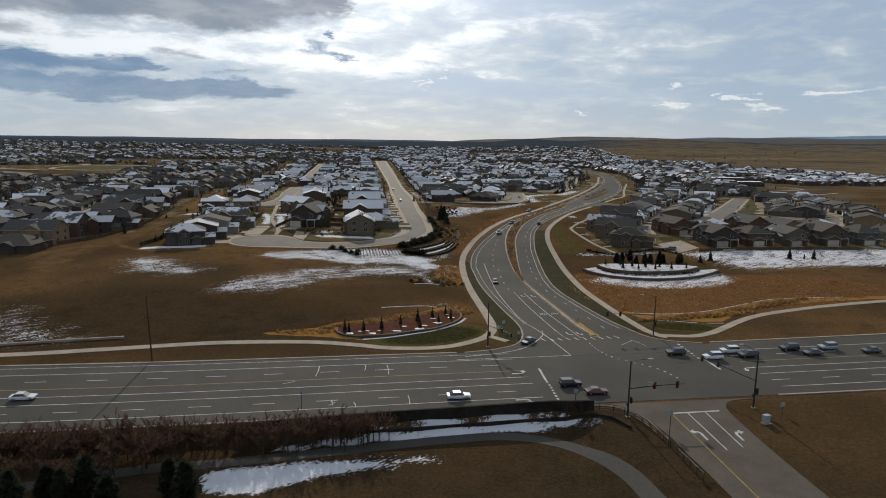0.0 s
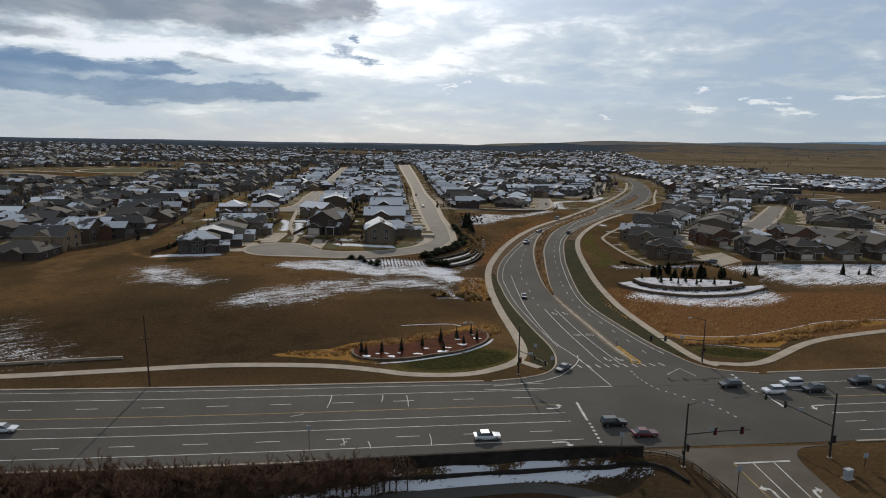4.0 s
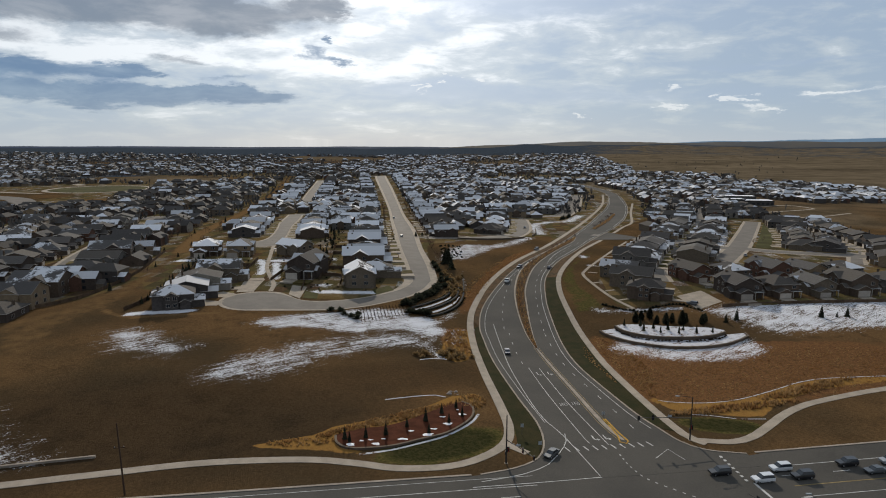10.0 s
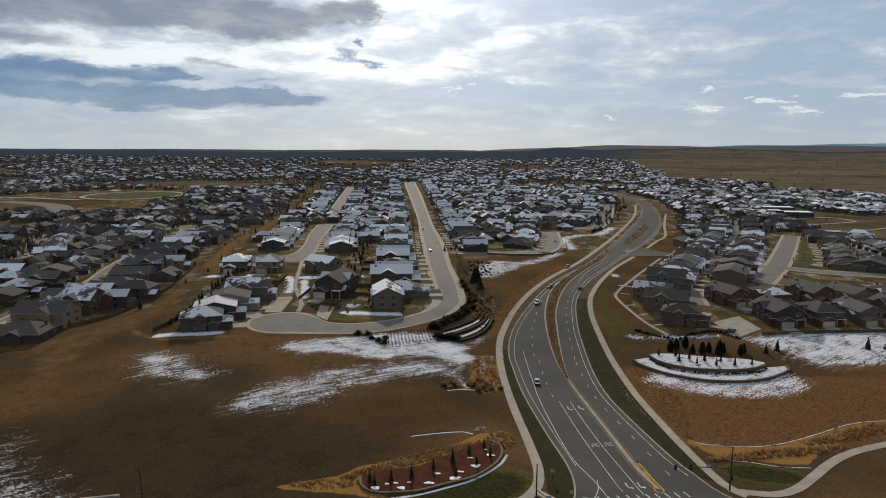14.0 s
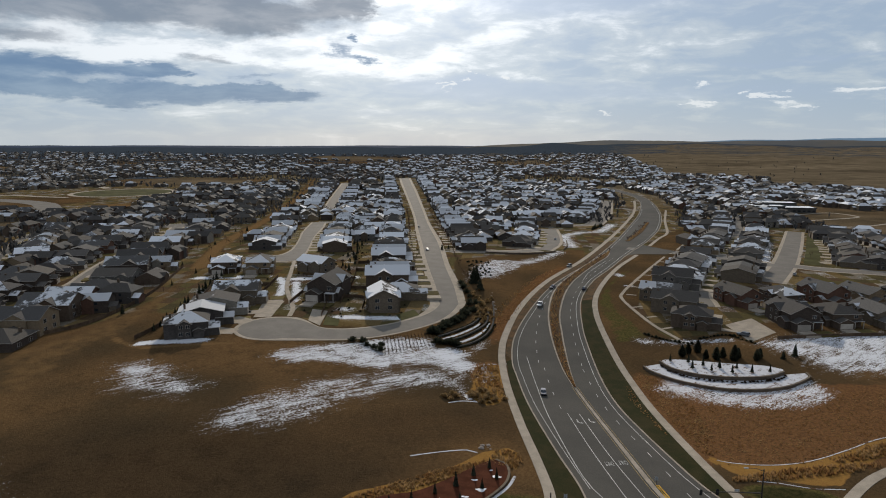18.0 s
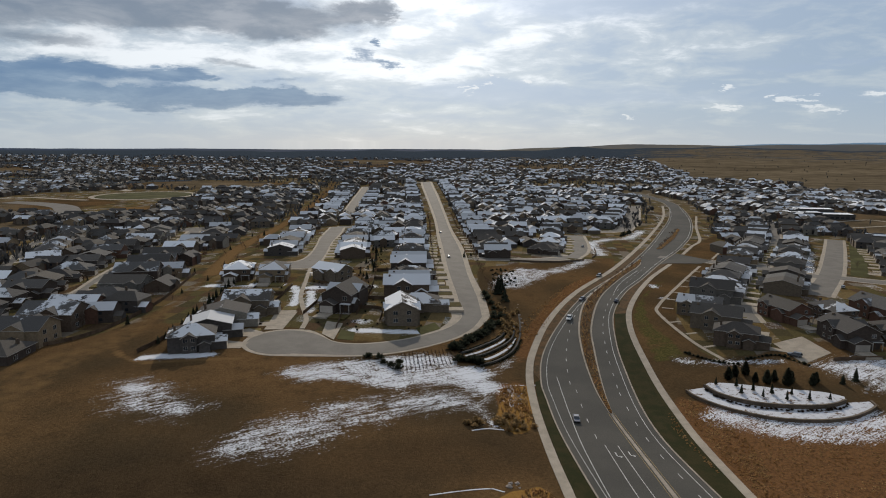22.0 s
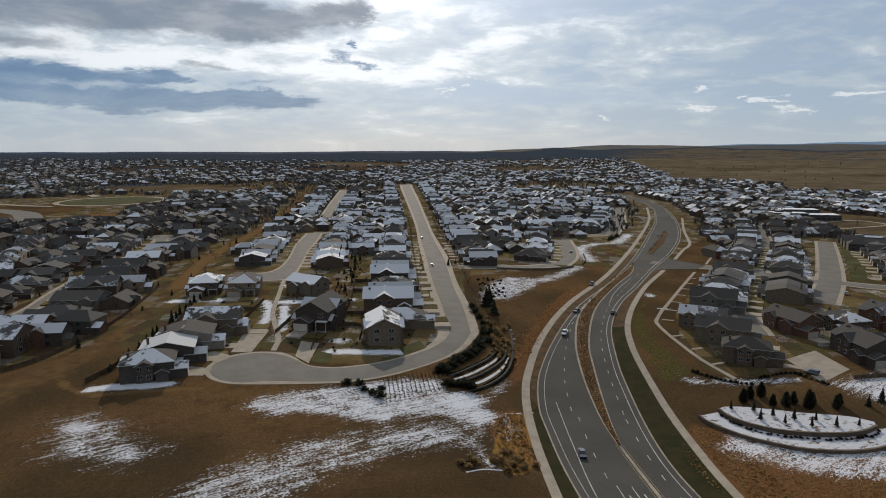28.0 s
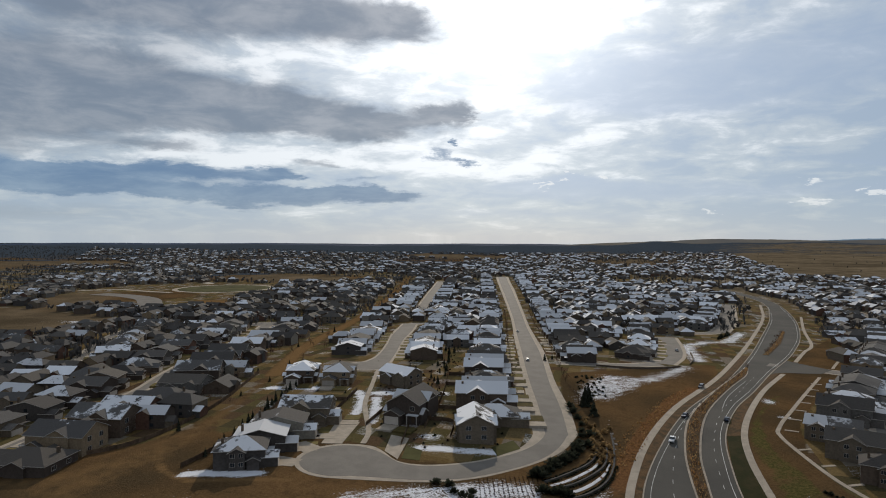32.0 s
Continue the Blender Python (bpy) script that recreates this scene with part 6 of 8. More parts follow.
TERRACES = ([(-57, 116), (-51.8, 122), (-43.5, 134), (-40.5, 143), (-40, 153)],
            [(-53.5, 112.5), (-47.5, 118.5), (-40.5, 129.5), (-37.5, 138), (-36.5, 150)],
            [(-50, 106.5), (-44, 112.5), (-38.3, 122.5), (-35.2, 135), (-34.1, 150), (-34.1, 162.7)])
for pts in TERRACES:
    wall_run("terrace_wall", pts, 0.5, 0.5, "stone_grey", "curved grey block terrace wall on the snowy slope", 1.8)
for lo, hi in zip(TERRACES[1:], TERRACES):
    a, b = even(curve_through(hi[:4], 1.0), 24), even(curve_through(lo[:4], 1.0), 24)
    tagged(sheet("planting_bed", a + (b - a) * 0.40, a + (b - a) * 0.60, 0.12, "bed_snow", 2.0, 0.2), "half-snowy planting strip between terrace walls", "planting bed")
# near-black block colour carries the shade of the bank below the road
surface("wall_shaded", (0.034, 0.029, 0.025), 0.9, 0.35, 1.0, 4.0, 0.4)
wall_run("retaining_wall", [(-78, -59.2), (-55.9, -55.6), (-41.9, -53.5), (-29.5, -51.6), (-19.6, -50.1), (-12, -49.7)], 1.8, 0.4, "wall_shaded", "block retaining wall under the road edge, coloured dark for shade", 2.2)
wall_run("retaining_wall", [(-56, -57.2), (-41.9, -55.1), (-29.5, -53.2), (-18.5, -51.6), (-13.1, -51.5), (-9.4, -54.2), (-7.2, -58.5)], 0.5, 0.4, "wall_shaded", "low block wall beside the snowy ditch, coloured dark for shade", 2.2)
wall_run("garden_wall", [(-200, -32), (-170, -24.5), (-149.5, -18.4), (-137.8, -14.8), (-122.3, -10.6)], 0.5, 0.5, "concrete_kerb", "long low pale block wall beside the footpath", 2.4)
wall_run("retaining_wall", [(12, 292), (2, 285), (-14, 280), (-34, 281)], 0.9, 0.5, "wall_block", "low grey block retaining wall beside snow", 2.5)
wall_run("retaining_wall", [(19, 302), (24, 320), (27, 345)], 0.9, 0.5, "wall_block", "low grey block retaining wall beside the street", 2.5)


def snow_pile(x, y, r, lift, label="small melting lump of snow"):
    bm = bmesh.new()
    rnd = random.Random(int(x * 13 + y * 7))
    c = bm.verts.new((x, y, h(x, y) + lift + 0.10))
    rim = []
    for k in range(11):
        a, q = 2 * math.pi * k / 11, r * rnd.uniform(0.55, 1.25)
        px, py = x + math.cos(a) * q * 1.3, y + math.sin(a) * q * 0.8
        rim.append(bm.verts.new((px, py, h(px, py) + lift - 0.03)))
    for k in range(11):
        bm.faces.new((c, rim[k], rim[(k + 1) % 11]))
    me = bpy.data.meshes.new("snow_lump")
    bm.to_mesh(me)
    bm.free()
    me.materials.append(MATS["snow"])
    tagged(new("snow_lump", me), label, "snow", "snow lumps")


for q in ((-66.2, -3.6, 0.9), (-63.6, -1.6, 0.5), (-60.0, -3.1, 0.9), (-61.5, -1.0, 0.5), (-58.5, -0.4, 0.4), (-53.8, -0.3, 0.9), (-52.0, 4.2, 0.6), (-47.7, 2.3, 1.1), (-46.4, 5.6, 0.6), (-43.0, 8.8, 1.1), (-44.2, 13.0, 0.6), (-39.1, 15.1, 0.9), (-40.2, 18.0, 0.4)):
    snow_pile(*q, 0.45)
for pts, w in (([(-63.4, -7.6), (-56.4, -5.3), (-49.9, -1.7), (-43.1, 2.9), (-37.1, 10.4), (-34.6, 16.4)], 0.7), ([(17, 27.5), (20, 25.8), (29, 24.3), (39, 26), (51, 31.4), (61, 36.6), (69, 39), (79, 39.7), (91, 40)], 0.32),  ([(22, 16.4), (26.7, 15.3), (33, 12.8), (40, 12.2)], 0.25),
               ([(-60.2, 23.5), (-52.5, 26.6), (-46.1, 28.4), (-43.4, 27.4)], 0.4), ([(-51.6, 57.4), (-47.3, 59.7), (-42.8, 60.1)], 0.5), ([(-40.5, 93), (-34, 94.8), (-28.8, 96.6)], 0.4)):
    tagged(band("snow_drift", pts, w, 0.07, "bed_snow", 1.5, 0.1), "narrow drift of old snow along a swale edge", "snow")


# ---- plants ----
def conifer(tall, wide, label, seed, tiers=9, group=""):
    t = empty("conifer", label, "conifer", group)
    rnd = random.Random(seed)
    bm = bmesh.new()
    tube(bm, [(0, 0, -0.4), (0, 0, tall * 0.9)], [tall * 0.022 + 0.04, 0.02], 6)
    part("trunk", bm, "bark", t)
    bm = bmesh.new()
    for k in range(tiers):
        f = k / (tiers - 1)
        z, r = tall * (0.06 + 0.86 * f), wide / 2 * (1 - f) ** 0.75 + 0.08
        n = max(6, int(15 * (1 - f) + 5))
        for i in range(n):
            a = 2 * math.pi * (i + rnd.random() * 0.7) / n
            rr = r * rnd.uniform(0.65, 1.15)
            zz = z + rnd.uniform(-0.04, 0.04) * tall
            tip = Vector((rr * math.cos(a), rr * math.sin(a), zz - rr * 0.12))
            side = Vector((-math.sin(a), math.cos(a), 0)) * rr * 0.30
            up_v = Vector((0, 0, tall * 0.075))
            root = Vector((0, 0, zz + tall * 0.05))
            mid = (root + tip) / 2
            v = [bm.verts.new(q) for q in (root + up_v * 0.6, mid + side + up_v * 0.3, tip, mid - side + up_v * 0.3, mid - up_v * 0.7)]
            for fc in ((0, 1, 2), (0, 2, 3), (1, 4, 2), (2, 4, 3), (0, 4, 1), (0, 3, 4)):
                bm.faces.new([v[j] for j in fc])
    tagged(part("crown", bm, "needles", t), kind="stuff")
    return t


def broad_pine(tall, label, seed):
    """A pine with a broad, uneven crown of needle clumps."""
    t = empty("pine_tree", label, "pine", "pines")
    rnd = random.Random(seed)
    bm = bmesh.new()
    tube(bm, [(0, 0, -0.4), (0.05, 0, tall * 0.85)], [0.17, 0.05], 6)
    part("trunk", bm, "bark", t)
    bm = bmesh.new()
    for k in range(420):
        a, f = rnd.uniform(0, 6.28), rnd.random() ** 1.3
        r = tall * 0.33 * (1 - f) ** 0.55 * min(1.0, 0.55 + 2.5 * f) * rnd.uniform(0.35, 1.12)
        c = Vector((math.cos(a) * r, math.sin(a) * r, tall * (0.06 + 0.92 * f)))
        for j in range(5):
            d = Vector((rnd.uniform(-1, 1), rnd.uniform(-1, 1), rnd.uniform(-0.3, 1))).normalized() * tall * 0.13
            w = Vector((-d.y, d.x, rnd.uniform(-0.05, 0.05))) * 0.35
            bm.faces.new([bm.verts.new(q) for q in (c - w, c + w, c + d)])
    tagged(part("crown", bm, "needles", t), kind="stuff")
    return t


def bare_tree(tall, label, seed, spread=0.45, group="", twig=0.05):
    t = empty("bare_tree", label, "tree", group)
    rnd = random.Random(seed)
    tr, tw = bmesh.new(), bmesh.new()
    tube(tr, [(0, 0, -0.4), (0.05, 0.03, tall * 0.35), (0.02, 0.1, tall * 0.7)], [tall * 0.02, tall * 0.014, tall * 0.006], 5)
    for k in range(12):
        a, z = rnd.uniform(0, 6.28), tall * rnd.uniform(0.22, 0.6)
        r = tall * spread * rnd.uniform(0.5, 1.0)
        end = Vector((math.cos(a) * r, math.sin(a) * r, min(tall, z + tall * rnd.uniform(0.25, 0.45))))
        mid = Vector((math.cos(a) * r * 0.45, math.sin(a) * r * 0.45, z + (end.z - z) * 0.35))
        tube(tr, [(0, 0, z), mid, end], [tall * 0.009, tall * 0.006, 0.012], 4)
        for j in range(9):
            f = rnd.uniform(0.25, 1.0)
            b0 = mid.lerp(end, f)
            d = Vector((rnd.uniform(-1, 1), rnd.uniform(-1, 1), rnd.uniform(0.1, 1.2))) * tall * 0.14
            w = Vector((rnd.uniform(-1, 1), rnd.uniform(-1, 1), 0)) * twig
            v = [tw.verts.new(q) for q in (b0 - w, b0 + w, b0 + d)]
            tw.faces.new(v)
            d2 = Vector((rnd.uniform(-1, 1), rnd.uniform(-1, 1), rnd.uniform(0, 1))) * tall * 0.09
            v = [tw.verts.new(q) for q in (b0 + d * 0.5 - w, b0 + d * 0.5 + w, b0 + d * 0.5 + d2)]
            tw.faces.new(v)
    part("trunk", tr, "bark", t)
    tagged(part("crown", tw, "twig", t), kind="stuff")
    return t


def shrub(size, material, label, seed, name="shrub", category="shrub", group="", upright=0.8):
    rnd = random.Random(seed)
    bm = bmesh.new()
    for k in range(90):
        a, e = rnd.uniform(0, 6.28), rnd.uniform(0.1, 1.5)
        d = Vector((math.cos(a) * math.cos(e), math.sin(a) * math.cos(e), math.sin(e) * upright + 0.1)) * size * rnd.uniform(0.55, 1.0)
        w = Vector((-math.sin(a), math.cos(a), rnd.uniform(-0.3, 0.3))) * size * 0.13
        base = d * 0.25
        v = [bm.verts.new(q) for q in (base - w * 0.5, base + w * 0.5, d * 0.8 + w, d, d * 0.8 - w)]
        bm.faces.new(v)
    me = bpy.data.meshes.new(name)
    bm.to_mesh(me)
    bm.free()
    me.materials.append(MATS[material])
    return tagged(new(name, me), label, category, group)


def scatter(ob, spots, rnd, lo=0.8, hi=1.2, sink=0.05, lift=0.0):
    first = True
    for x, y in spots:
        s = rnd.uniform(lo, hi)
        m = pose(x, y, h(x, y) - sink + lift, 0, 0, rnd.uniform(0, 360))
        if first:
            ob.matrix_basis, first = m, False
            made = ob
        else:
            made = copy_thing(ob, m)
        made.scale = (s, s, s * rnd.uniform(0.9, 1.1))


def joined(name, ob, spots, rnd, lo, hi, label, category):
    """Many plants that nobody could count, as one mesh; the plant they repeat is taken away."""
    bits = list(ob.children)
    verts, faces, mats = [], [], []
    for x, y in spots:
        s, a, z = rnd.uniform(lo, hi), rnd.uniform(0, 6.28), h(x, y) - 0.05
        c, n = math.cos(a) * s, math.sin(a) * s
        for k, q in enumerate(bits):
            b = len(verts)
            verts += [(x + v.co.x * c - v.co.y * n, y + v.co.x * n + v.co.y * c, z + v.co.z * s) for v in q.data.vertices]
            for f in q.data.polygons:
                faces.append([i + b for i in f.vertices])
                mats.append(k)
    me = bpy.data.meshes.new(name)
    me.from_pydata(verts, [], faces)
    for q in bits:
        me.materials.append(q.data.materials[0])
    me.polygons.foreach_set("material_index", mats)
    me.update()
    for q in bits + [ob]:
        bpy.data.objects.remove(q)
    tagged(new(name, me), label, category, kind="stuff")


def joined_shrubs(name, ob, spots, rnd, label, material):
    """Rows of one small shrub, too many to pick apart, as one mesh."""
    co, fc = [v.co.copy() for v in ob.data.vertices], [tuple(f.vertices) for f in ob.data.polygons]
    verts, faces = [], []
    for x, y in spots:
        s, a, b, z = rnd.uniform(0.7, 1.4), rnd.uniform(0, 6.28), len(verts), h(x, y) - 0.03
        c, n = math.cos(a) * s, math.sin(a) * s
        verts += [(x + v.x * c - v.y * n, y + v.x * n + v.y * c, z + v.z * s) for v in co]
        faces += [tuple(i + b for i in f) for f in fc]
    bpy.data.objects.remove(ob)
    tagged(new(name, mesh_of(name, verts, faces, material)), label, "shrubs", kind="stuff")


def make_plants():
    rnd = random.Random(12)
    # young columnar conifers in the planter
    col = conifer(3.4, 1.2, "dark young columnar conifer in red mulch", 1, 10, "planter conifers")
    scatter(col, [(-67.7, -0.9), (-66.4, -2.2), (-62.8, 0.2), (-58.1, 1.8), (-53.2, 6.5), (-48.6, 10.0), (-47.6, 3.2), (-44.5, 15.3), (-40.6, 19.2), (-39.1, 14.0), (-42.6, 9.4)], rnd, 0.8, 1.15, 0, 0.4)
    mon = conifer(3.2, 1.25, "dark columnar evergreen on the snowy upper bed", 2, 10, "bed evergreens")
    scatter(mon, [(26.6, 97.2), (32.3, 95.2), (31.9, 89.8), (36.1, 91.5), (37.3, 86.8), (40.6, 88.6), (43.1, 83.9), (45.8, 87.1), (49.2, 83.1), (54.8, 82.4)], rnd, 0.8, 1.15, 0, 1.7)
    pine = conifer(8.0, 5.2, "dark green pine tree beside the walls", 3, 10, "pines")
    round_pine = broad_pine(6.2, "dark broad pine tree behind the curved wall", 31)
    scatter(round_pine, [(33, 104), (36, 106.5), (39.6, 107), (40.5, 101), (43.6, 99.5), (46.5, 101), (49.2, 97.5), (51.5, 100), (56.6, 96.5), (58.5, 98.5)], rnd, 0.55, 0.85)
    near_pine = broad_pine(6.2, "dark broad pine tree beside the trail", 32)
    scatter(near_pine, [(-101, -78.5), (-98, -80), (-95.4, -78), (-83, -77.5), (-80, -79), (-105, -81), (-89, -84)], rnd, 0.8, 1.15)
    scatter(pine, [(-39.5, 184), (-42.5, 196), (-41, 204)], rnd, 0.75, 1.15)
    dark = shrub(2.5, "needles", "low dark juniper on the road bank", 5, "juniper", "shrub", "junipers", 0.75)
    scatter(dark, [(-58.7, 122.5), (-56.5, 121), (-57.2, 125), (-55, 127), (-54.7, 130), (-52.5, 133), (-51, 136), (-49.6, 139), (-60.5, 119), (-59.5, 121), (-58, 119), (-57.5, 122), (-56, 124), (-55.5, 129), (-53.5, 128), (-53, 131), (-51.5, 131), (-51.5, 134), (-50, 134), (-48.5, 137), (-47.5, 140), (-46.5, 144), (-45, 149), (-56, 110), (-57.5, 109), (-53.5, 109.5), (-52, 111), (-54.9, 108.6), (-52, 109.5), (-50.6, 108.2), (-88.5, 103.4), (-84.6, 103.2), (-82.5, 99.2), (-79.6, 97.4), (-77.4, 100.2), (-77.0, 95.4),
                   (-48.0, 143), (-47, 147), (-46, 152), (-45.2, 158), (-44.6, 164), (-44.8, 171), (-46, 178), (-47.5, 186), (-49, 194), (-43, 150), (-42, 160), (-41.5, 170)], rnd, 0.7, 1.5)
    tan = shrub(1.8, "dry_shrub", "tan dormant ornamental grass clump", 6, "ornamental_grass", "grass clump", "grass clumps", 0.9)
    spots = [(-41 + rnd.uniform(-2.5, 2.5), 136 + k * 2.2 + rnd.uniform(-1, 1)) for k in range(24)] + [(-37 + rnd.uniform(-2.5, 2.5), 138 + k * 2.4) for k in range(14)]
    spots += [(-52 + rnd.uniform(-3, 3), 62 + rnd.uniform(-2, 2)) for k in range(6)] + [(rnd.uniform(-47, -34), rnd.uniform(59, 70)) for k in range(16)]
    scatter(tan, spots, rnd, 0.6, 1.2)
    # rows of small shrubs on the snowy bank
    low = shrub(0.33, "bark", "small bare brown shrub in thin snow", 7, "shrub", "shrub", "bank shrubs", 0.7)
    spots = []
    for r in range(15):
        a, b = Vector((-78, 110)).lerp((-60, 119.5), r / 14), Vector((-75, 93)).lerp((-57.5, 107), r / 14)
        spots += [tuple(a.lerp(b, k / 13) + Vector((rnd.uniform(-0.15, 0.15), rnd.uniform(-0.3, 0.3)))) for k in range(14)]
    joined_shrubs("bank_shrubs", low, spots, rnd, "rows of small bare brown shrubs in thin snow", "twig")
    # dark shrubs in tight rows on the terraces, and hedges
    row_shrub = shrub(0.62, "needles", "small dark evergreen shrub in a terrace row", 27, "shrub", "shrub", "terrace shrubs", 0.8)
    spots = []
    for w in TERRACES:
        p = curve_through(w[:4], 1.15)
        d = sides(p)
        spots += [tuple(q + n * 1.0) for q, n in zip(p, d)] + [tuple(q - n * 1.0) for q, n in zip(p, d)]
    joined_shrubs("terrace_shrubs", row_shrub, spots, rnd, "tight rows of small dark evergreen shrubs on the terraces", "needles")
    hedge = shrub(1.1, "needles", "dark clipped hedge shrub beside the snow", 28, "shrub", "shrub", "hedge shrubs", 0.8)
    spots = [tuple(q) for q in curve_through([(25.6, 126.9), (33.3, 118.8), (40.3, 115.2)], 1.5)] + [tuple(q) for q in curve_through([(45, 119.5), (51, 121.5), (57.2, 122), (60, 117), (63, 112.5)], 1.5)]
    spots += [(-41 + rnd.uniform(-5, 8), 212 + rnd.uniform(0, 40)) for k in range(34)]
    scatter(hedge, spots, rnd, 0.7, 1.3)
    bed = shrub(0.75, "bark", "low dark shrub along the curved wall", 17, "shrub", "shrub", "wall shrubs", 0.8)
    p = even(curve_through(INNER, 1.0), 34)
    scatter(bed, [tuple(q + np.array([rnd.uniform(-0.3, 0.3), -1.2 - rnd.uniform(0, 1.3)])) for q in p], rnd, 0.7, 1.3, 0, 0.6)
    # bare shrubs and trees of the median
    red = bare_tree(3.2, "small reddish bare shrub tree in the median", 8, 0.5, "median trees", 0.07)
    c = between(MEDIAN_L, MEDIAN_R, 0.5)
    scatter(red, [tuple(c[i] + np.array([rnd.uniform(-1, 1), rnd.uniform(-1, 1)])) for i in range(10, 60, 2)] + [(74.5 + 3.8 * k, 356 + 10 * k + rnd.uniform(-2, 2)) for k in range(13)], rnd, 0.5, 1.2)
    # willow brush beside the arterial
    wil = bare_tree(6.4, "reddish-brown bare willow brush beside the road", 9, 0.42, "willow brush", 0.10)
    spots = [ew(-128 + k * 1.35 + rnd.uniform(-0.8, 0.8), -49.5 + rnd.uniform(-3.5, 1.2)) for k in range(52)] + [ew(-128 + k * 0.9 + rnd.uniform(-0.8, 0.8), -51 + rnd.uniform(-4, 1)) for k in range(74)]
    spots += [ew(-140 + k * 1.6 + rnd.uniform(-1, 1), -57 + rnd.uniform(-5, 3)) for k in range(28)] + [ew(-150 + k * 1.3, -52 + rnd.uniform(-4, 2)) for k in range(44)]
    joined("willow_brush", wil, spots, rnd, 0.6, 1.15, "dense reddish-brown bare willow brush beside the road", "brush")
    lone = bare_tree(3.4, "small bare willow bush at the junction corner", 19, 0.5, "corner bushes", 0.10)
    scatter(lone, [ew(-23 + rnd.uniform(-1.5, 1.5), -48.5) for k in range(4)], rnd, 0.6, 1.1)
    # street trees and garden trees
    st = bare_tree(5.5, "small bare street tree in a front garden", 10, 0.35, "street trees")
    spots = []
    for pts, off in ((STREET_A_L, 5.0), (STREET_A_R, -5.0)):
        p = curve_through(pts, 1.0)
        s = sides(p)
        spots += [tuple(p[i] + s[i] * off) for i in range(40, 420, 12)]
    for k in range(90):
        spots.append((rnd.uniform(-330, -190), rnd.uniform(110, 420)))
    for k in range(8):
        spots.append((rnd.uniform(90, 240), rnd.uniform(190, 420)))
    p = curve_through([(-216, 101), (-203, 118), (-199, 140), (-201, 175), (-211, 228), (-226, 300), (-236, 380)], 1.0)
    spots += [(p[i][0] - rnd.uniform(1, 7), p[i][1] + rnd.uniform(-2, 2)) for i in range(0, len(p), 5)]
    spots = [q for q in spots if free(q[0], q[1], 1.5)]
    scatter(st, spots, rnd, 0.5, 1.0)
    yard = conifer(5.0, 2.6, "dark conifer in a back garden", 11, 8, "garden conifers")
    spots = [(-165 - 0.12 * k * 4 + rnd.uniform(-1, 1), 108 + k * 5) for k in range(24)] + [(-108 - (k * 0.14) * 4 + rnd.uniform(-4, 4), 180 + k * 6) for k in range(40)] + [(-62, 290), (-58, 296)]
    spots += [(rnd.uniform(-320, -190), rnd.uniform(110, 420)) for k in range(30)] + [(104.8, 100.1), (111.0, 100), (115.5, 100.8), (66, 97), (71, 99)] + [(60 + k * 1.6, 420 + k * 3.2) for k in range(10)]
    scatter(yard, [q for q in spots if free(q[0], q[1], 1.0)], rnd, 0.4, 1.0)
    # planting in the gardens of the near streets
    gs = shrub(0.8, "bark", "small bare shrub in a house garden", 14, "shrub", "shrub", "garden shrubs", 0.8)
    ever = shrub(0.9, "needles", "small dark evergreen shrub in a house garden", 15, "shrub", "shrub", "garden shrubs", 1.0)
    spots = []
    while len(spots) < 250:
        x, y = rnd.uniform(-165, -66), rnd.uniform(118, 330)
        if x + 0.16 * y < -150 or (-62 < x + 0.05 * (y - 150) < -46 and y > 130) or -75 < x - 0.02 * y and x < 40 or not free(x, y, 1.2):
            continue
        if math.hypot(x + 121, y - 113) < 17 or near_line(x, y, [(-131, 113), (-100, 109), (-82, 118), (-64, 134), (-55, 156), (-58, 190), (-75, 420)], 11) or near_line(x, y, STREET_B_L, 8) or near_line(x, y, STREET_B_R, 8) or near_line(x, y, PARKWAY_R, 14):
            continue
        if near_line(x, y, [(-154, 251), (-119, 129)], 6) or near_line(x, y, [(-119, 129), (-121, 142), (-128.8, 163.4), (-134, 179.5), (-138.6, 203), (-146, 240)], 2) or near_line(x, y, [(-109, 141), (-107, 119)], 5) or near_line(x, y, [(-132, 153), (-130, 126)], 6) or not (free(x, y, 3) or rnd.random() < 0.6):
            continue
        spots.append((x, y))
    scatter(gs, spots[:150], rnd, 0.5, 1.3)
    scatter(ever, spots[150:], rnd, 0.5, 1.2)


make_plants()


STREET_A_MID = [((a[0] + b[0]) / 2, (a[1] + b[1]) / 2) for a, b in zip(even(curve_through(STREET_A_L, 6), 40), even(curve_through(STREET_A_R, 6), 40))]


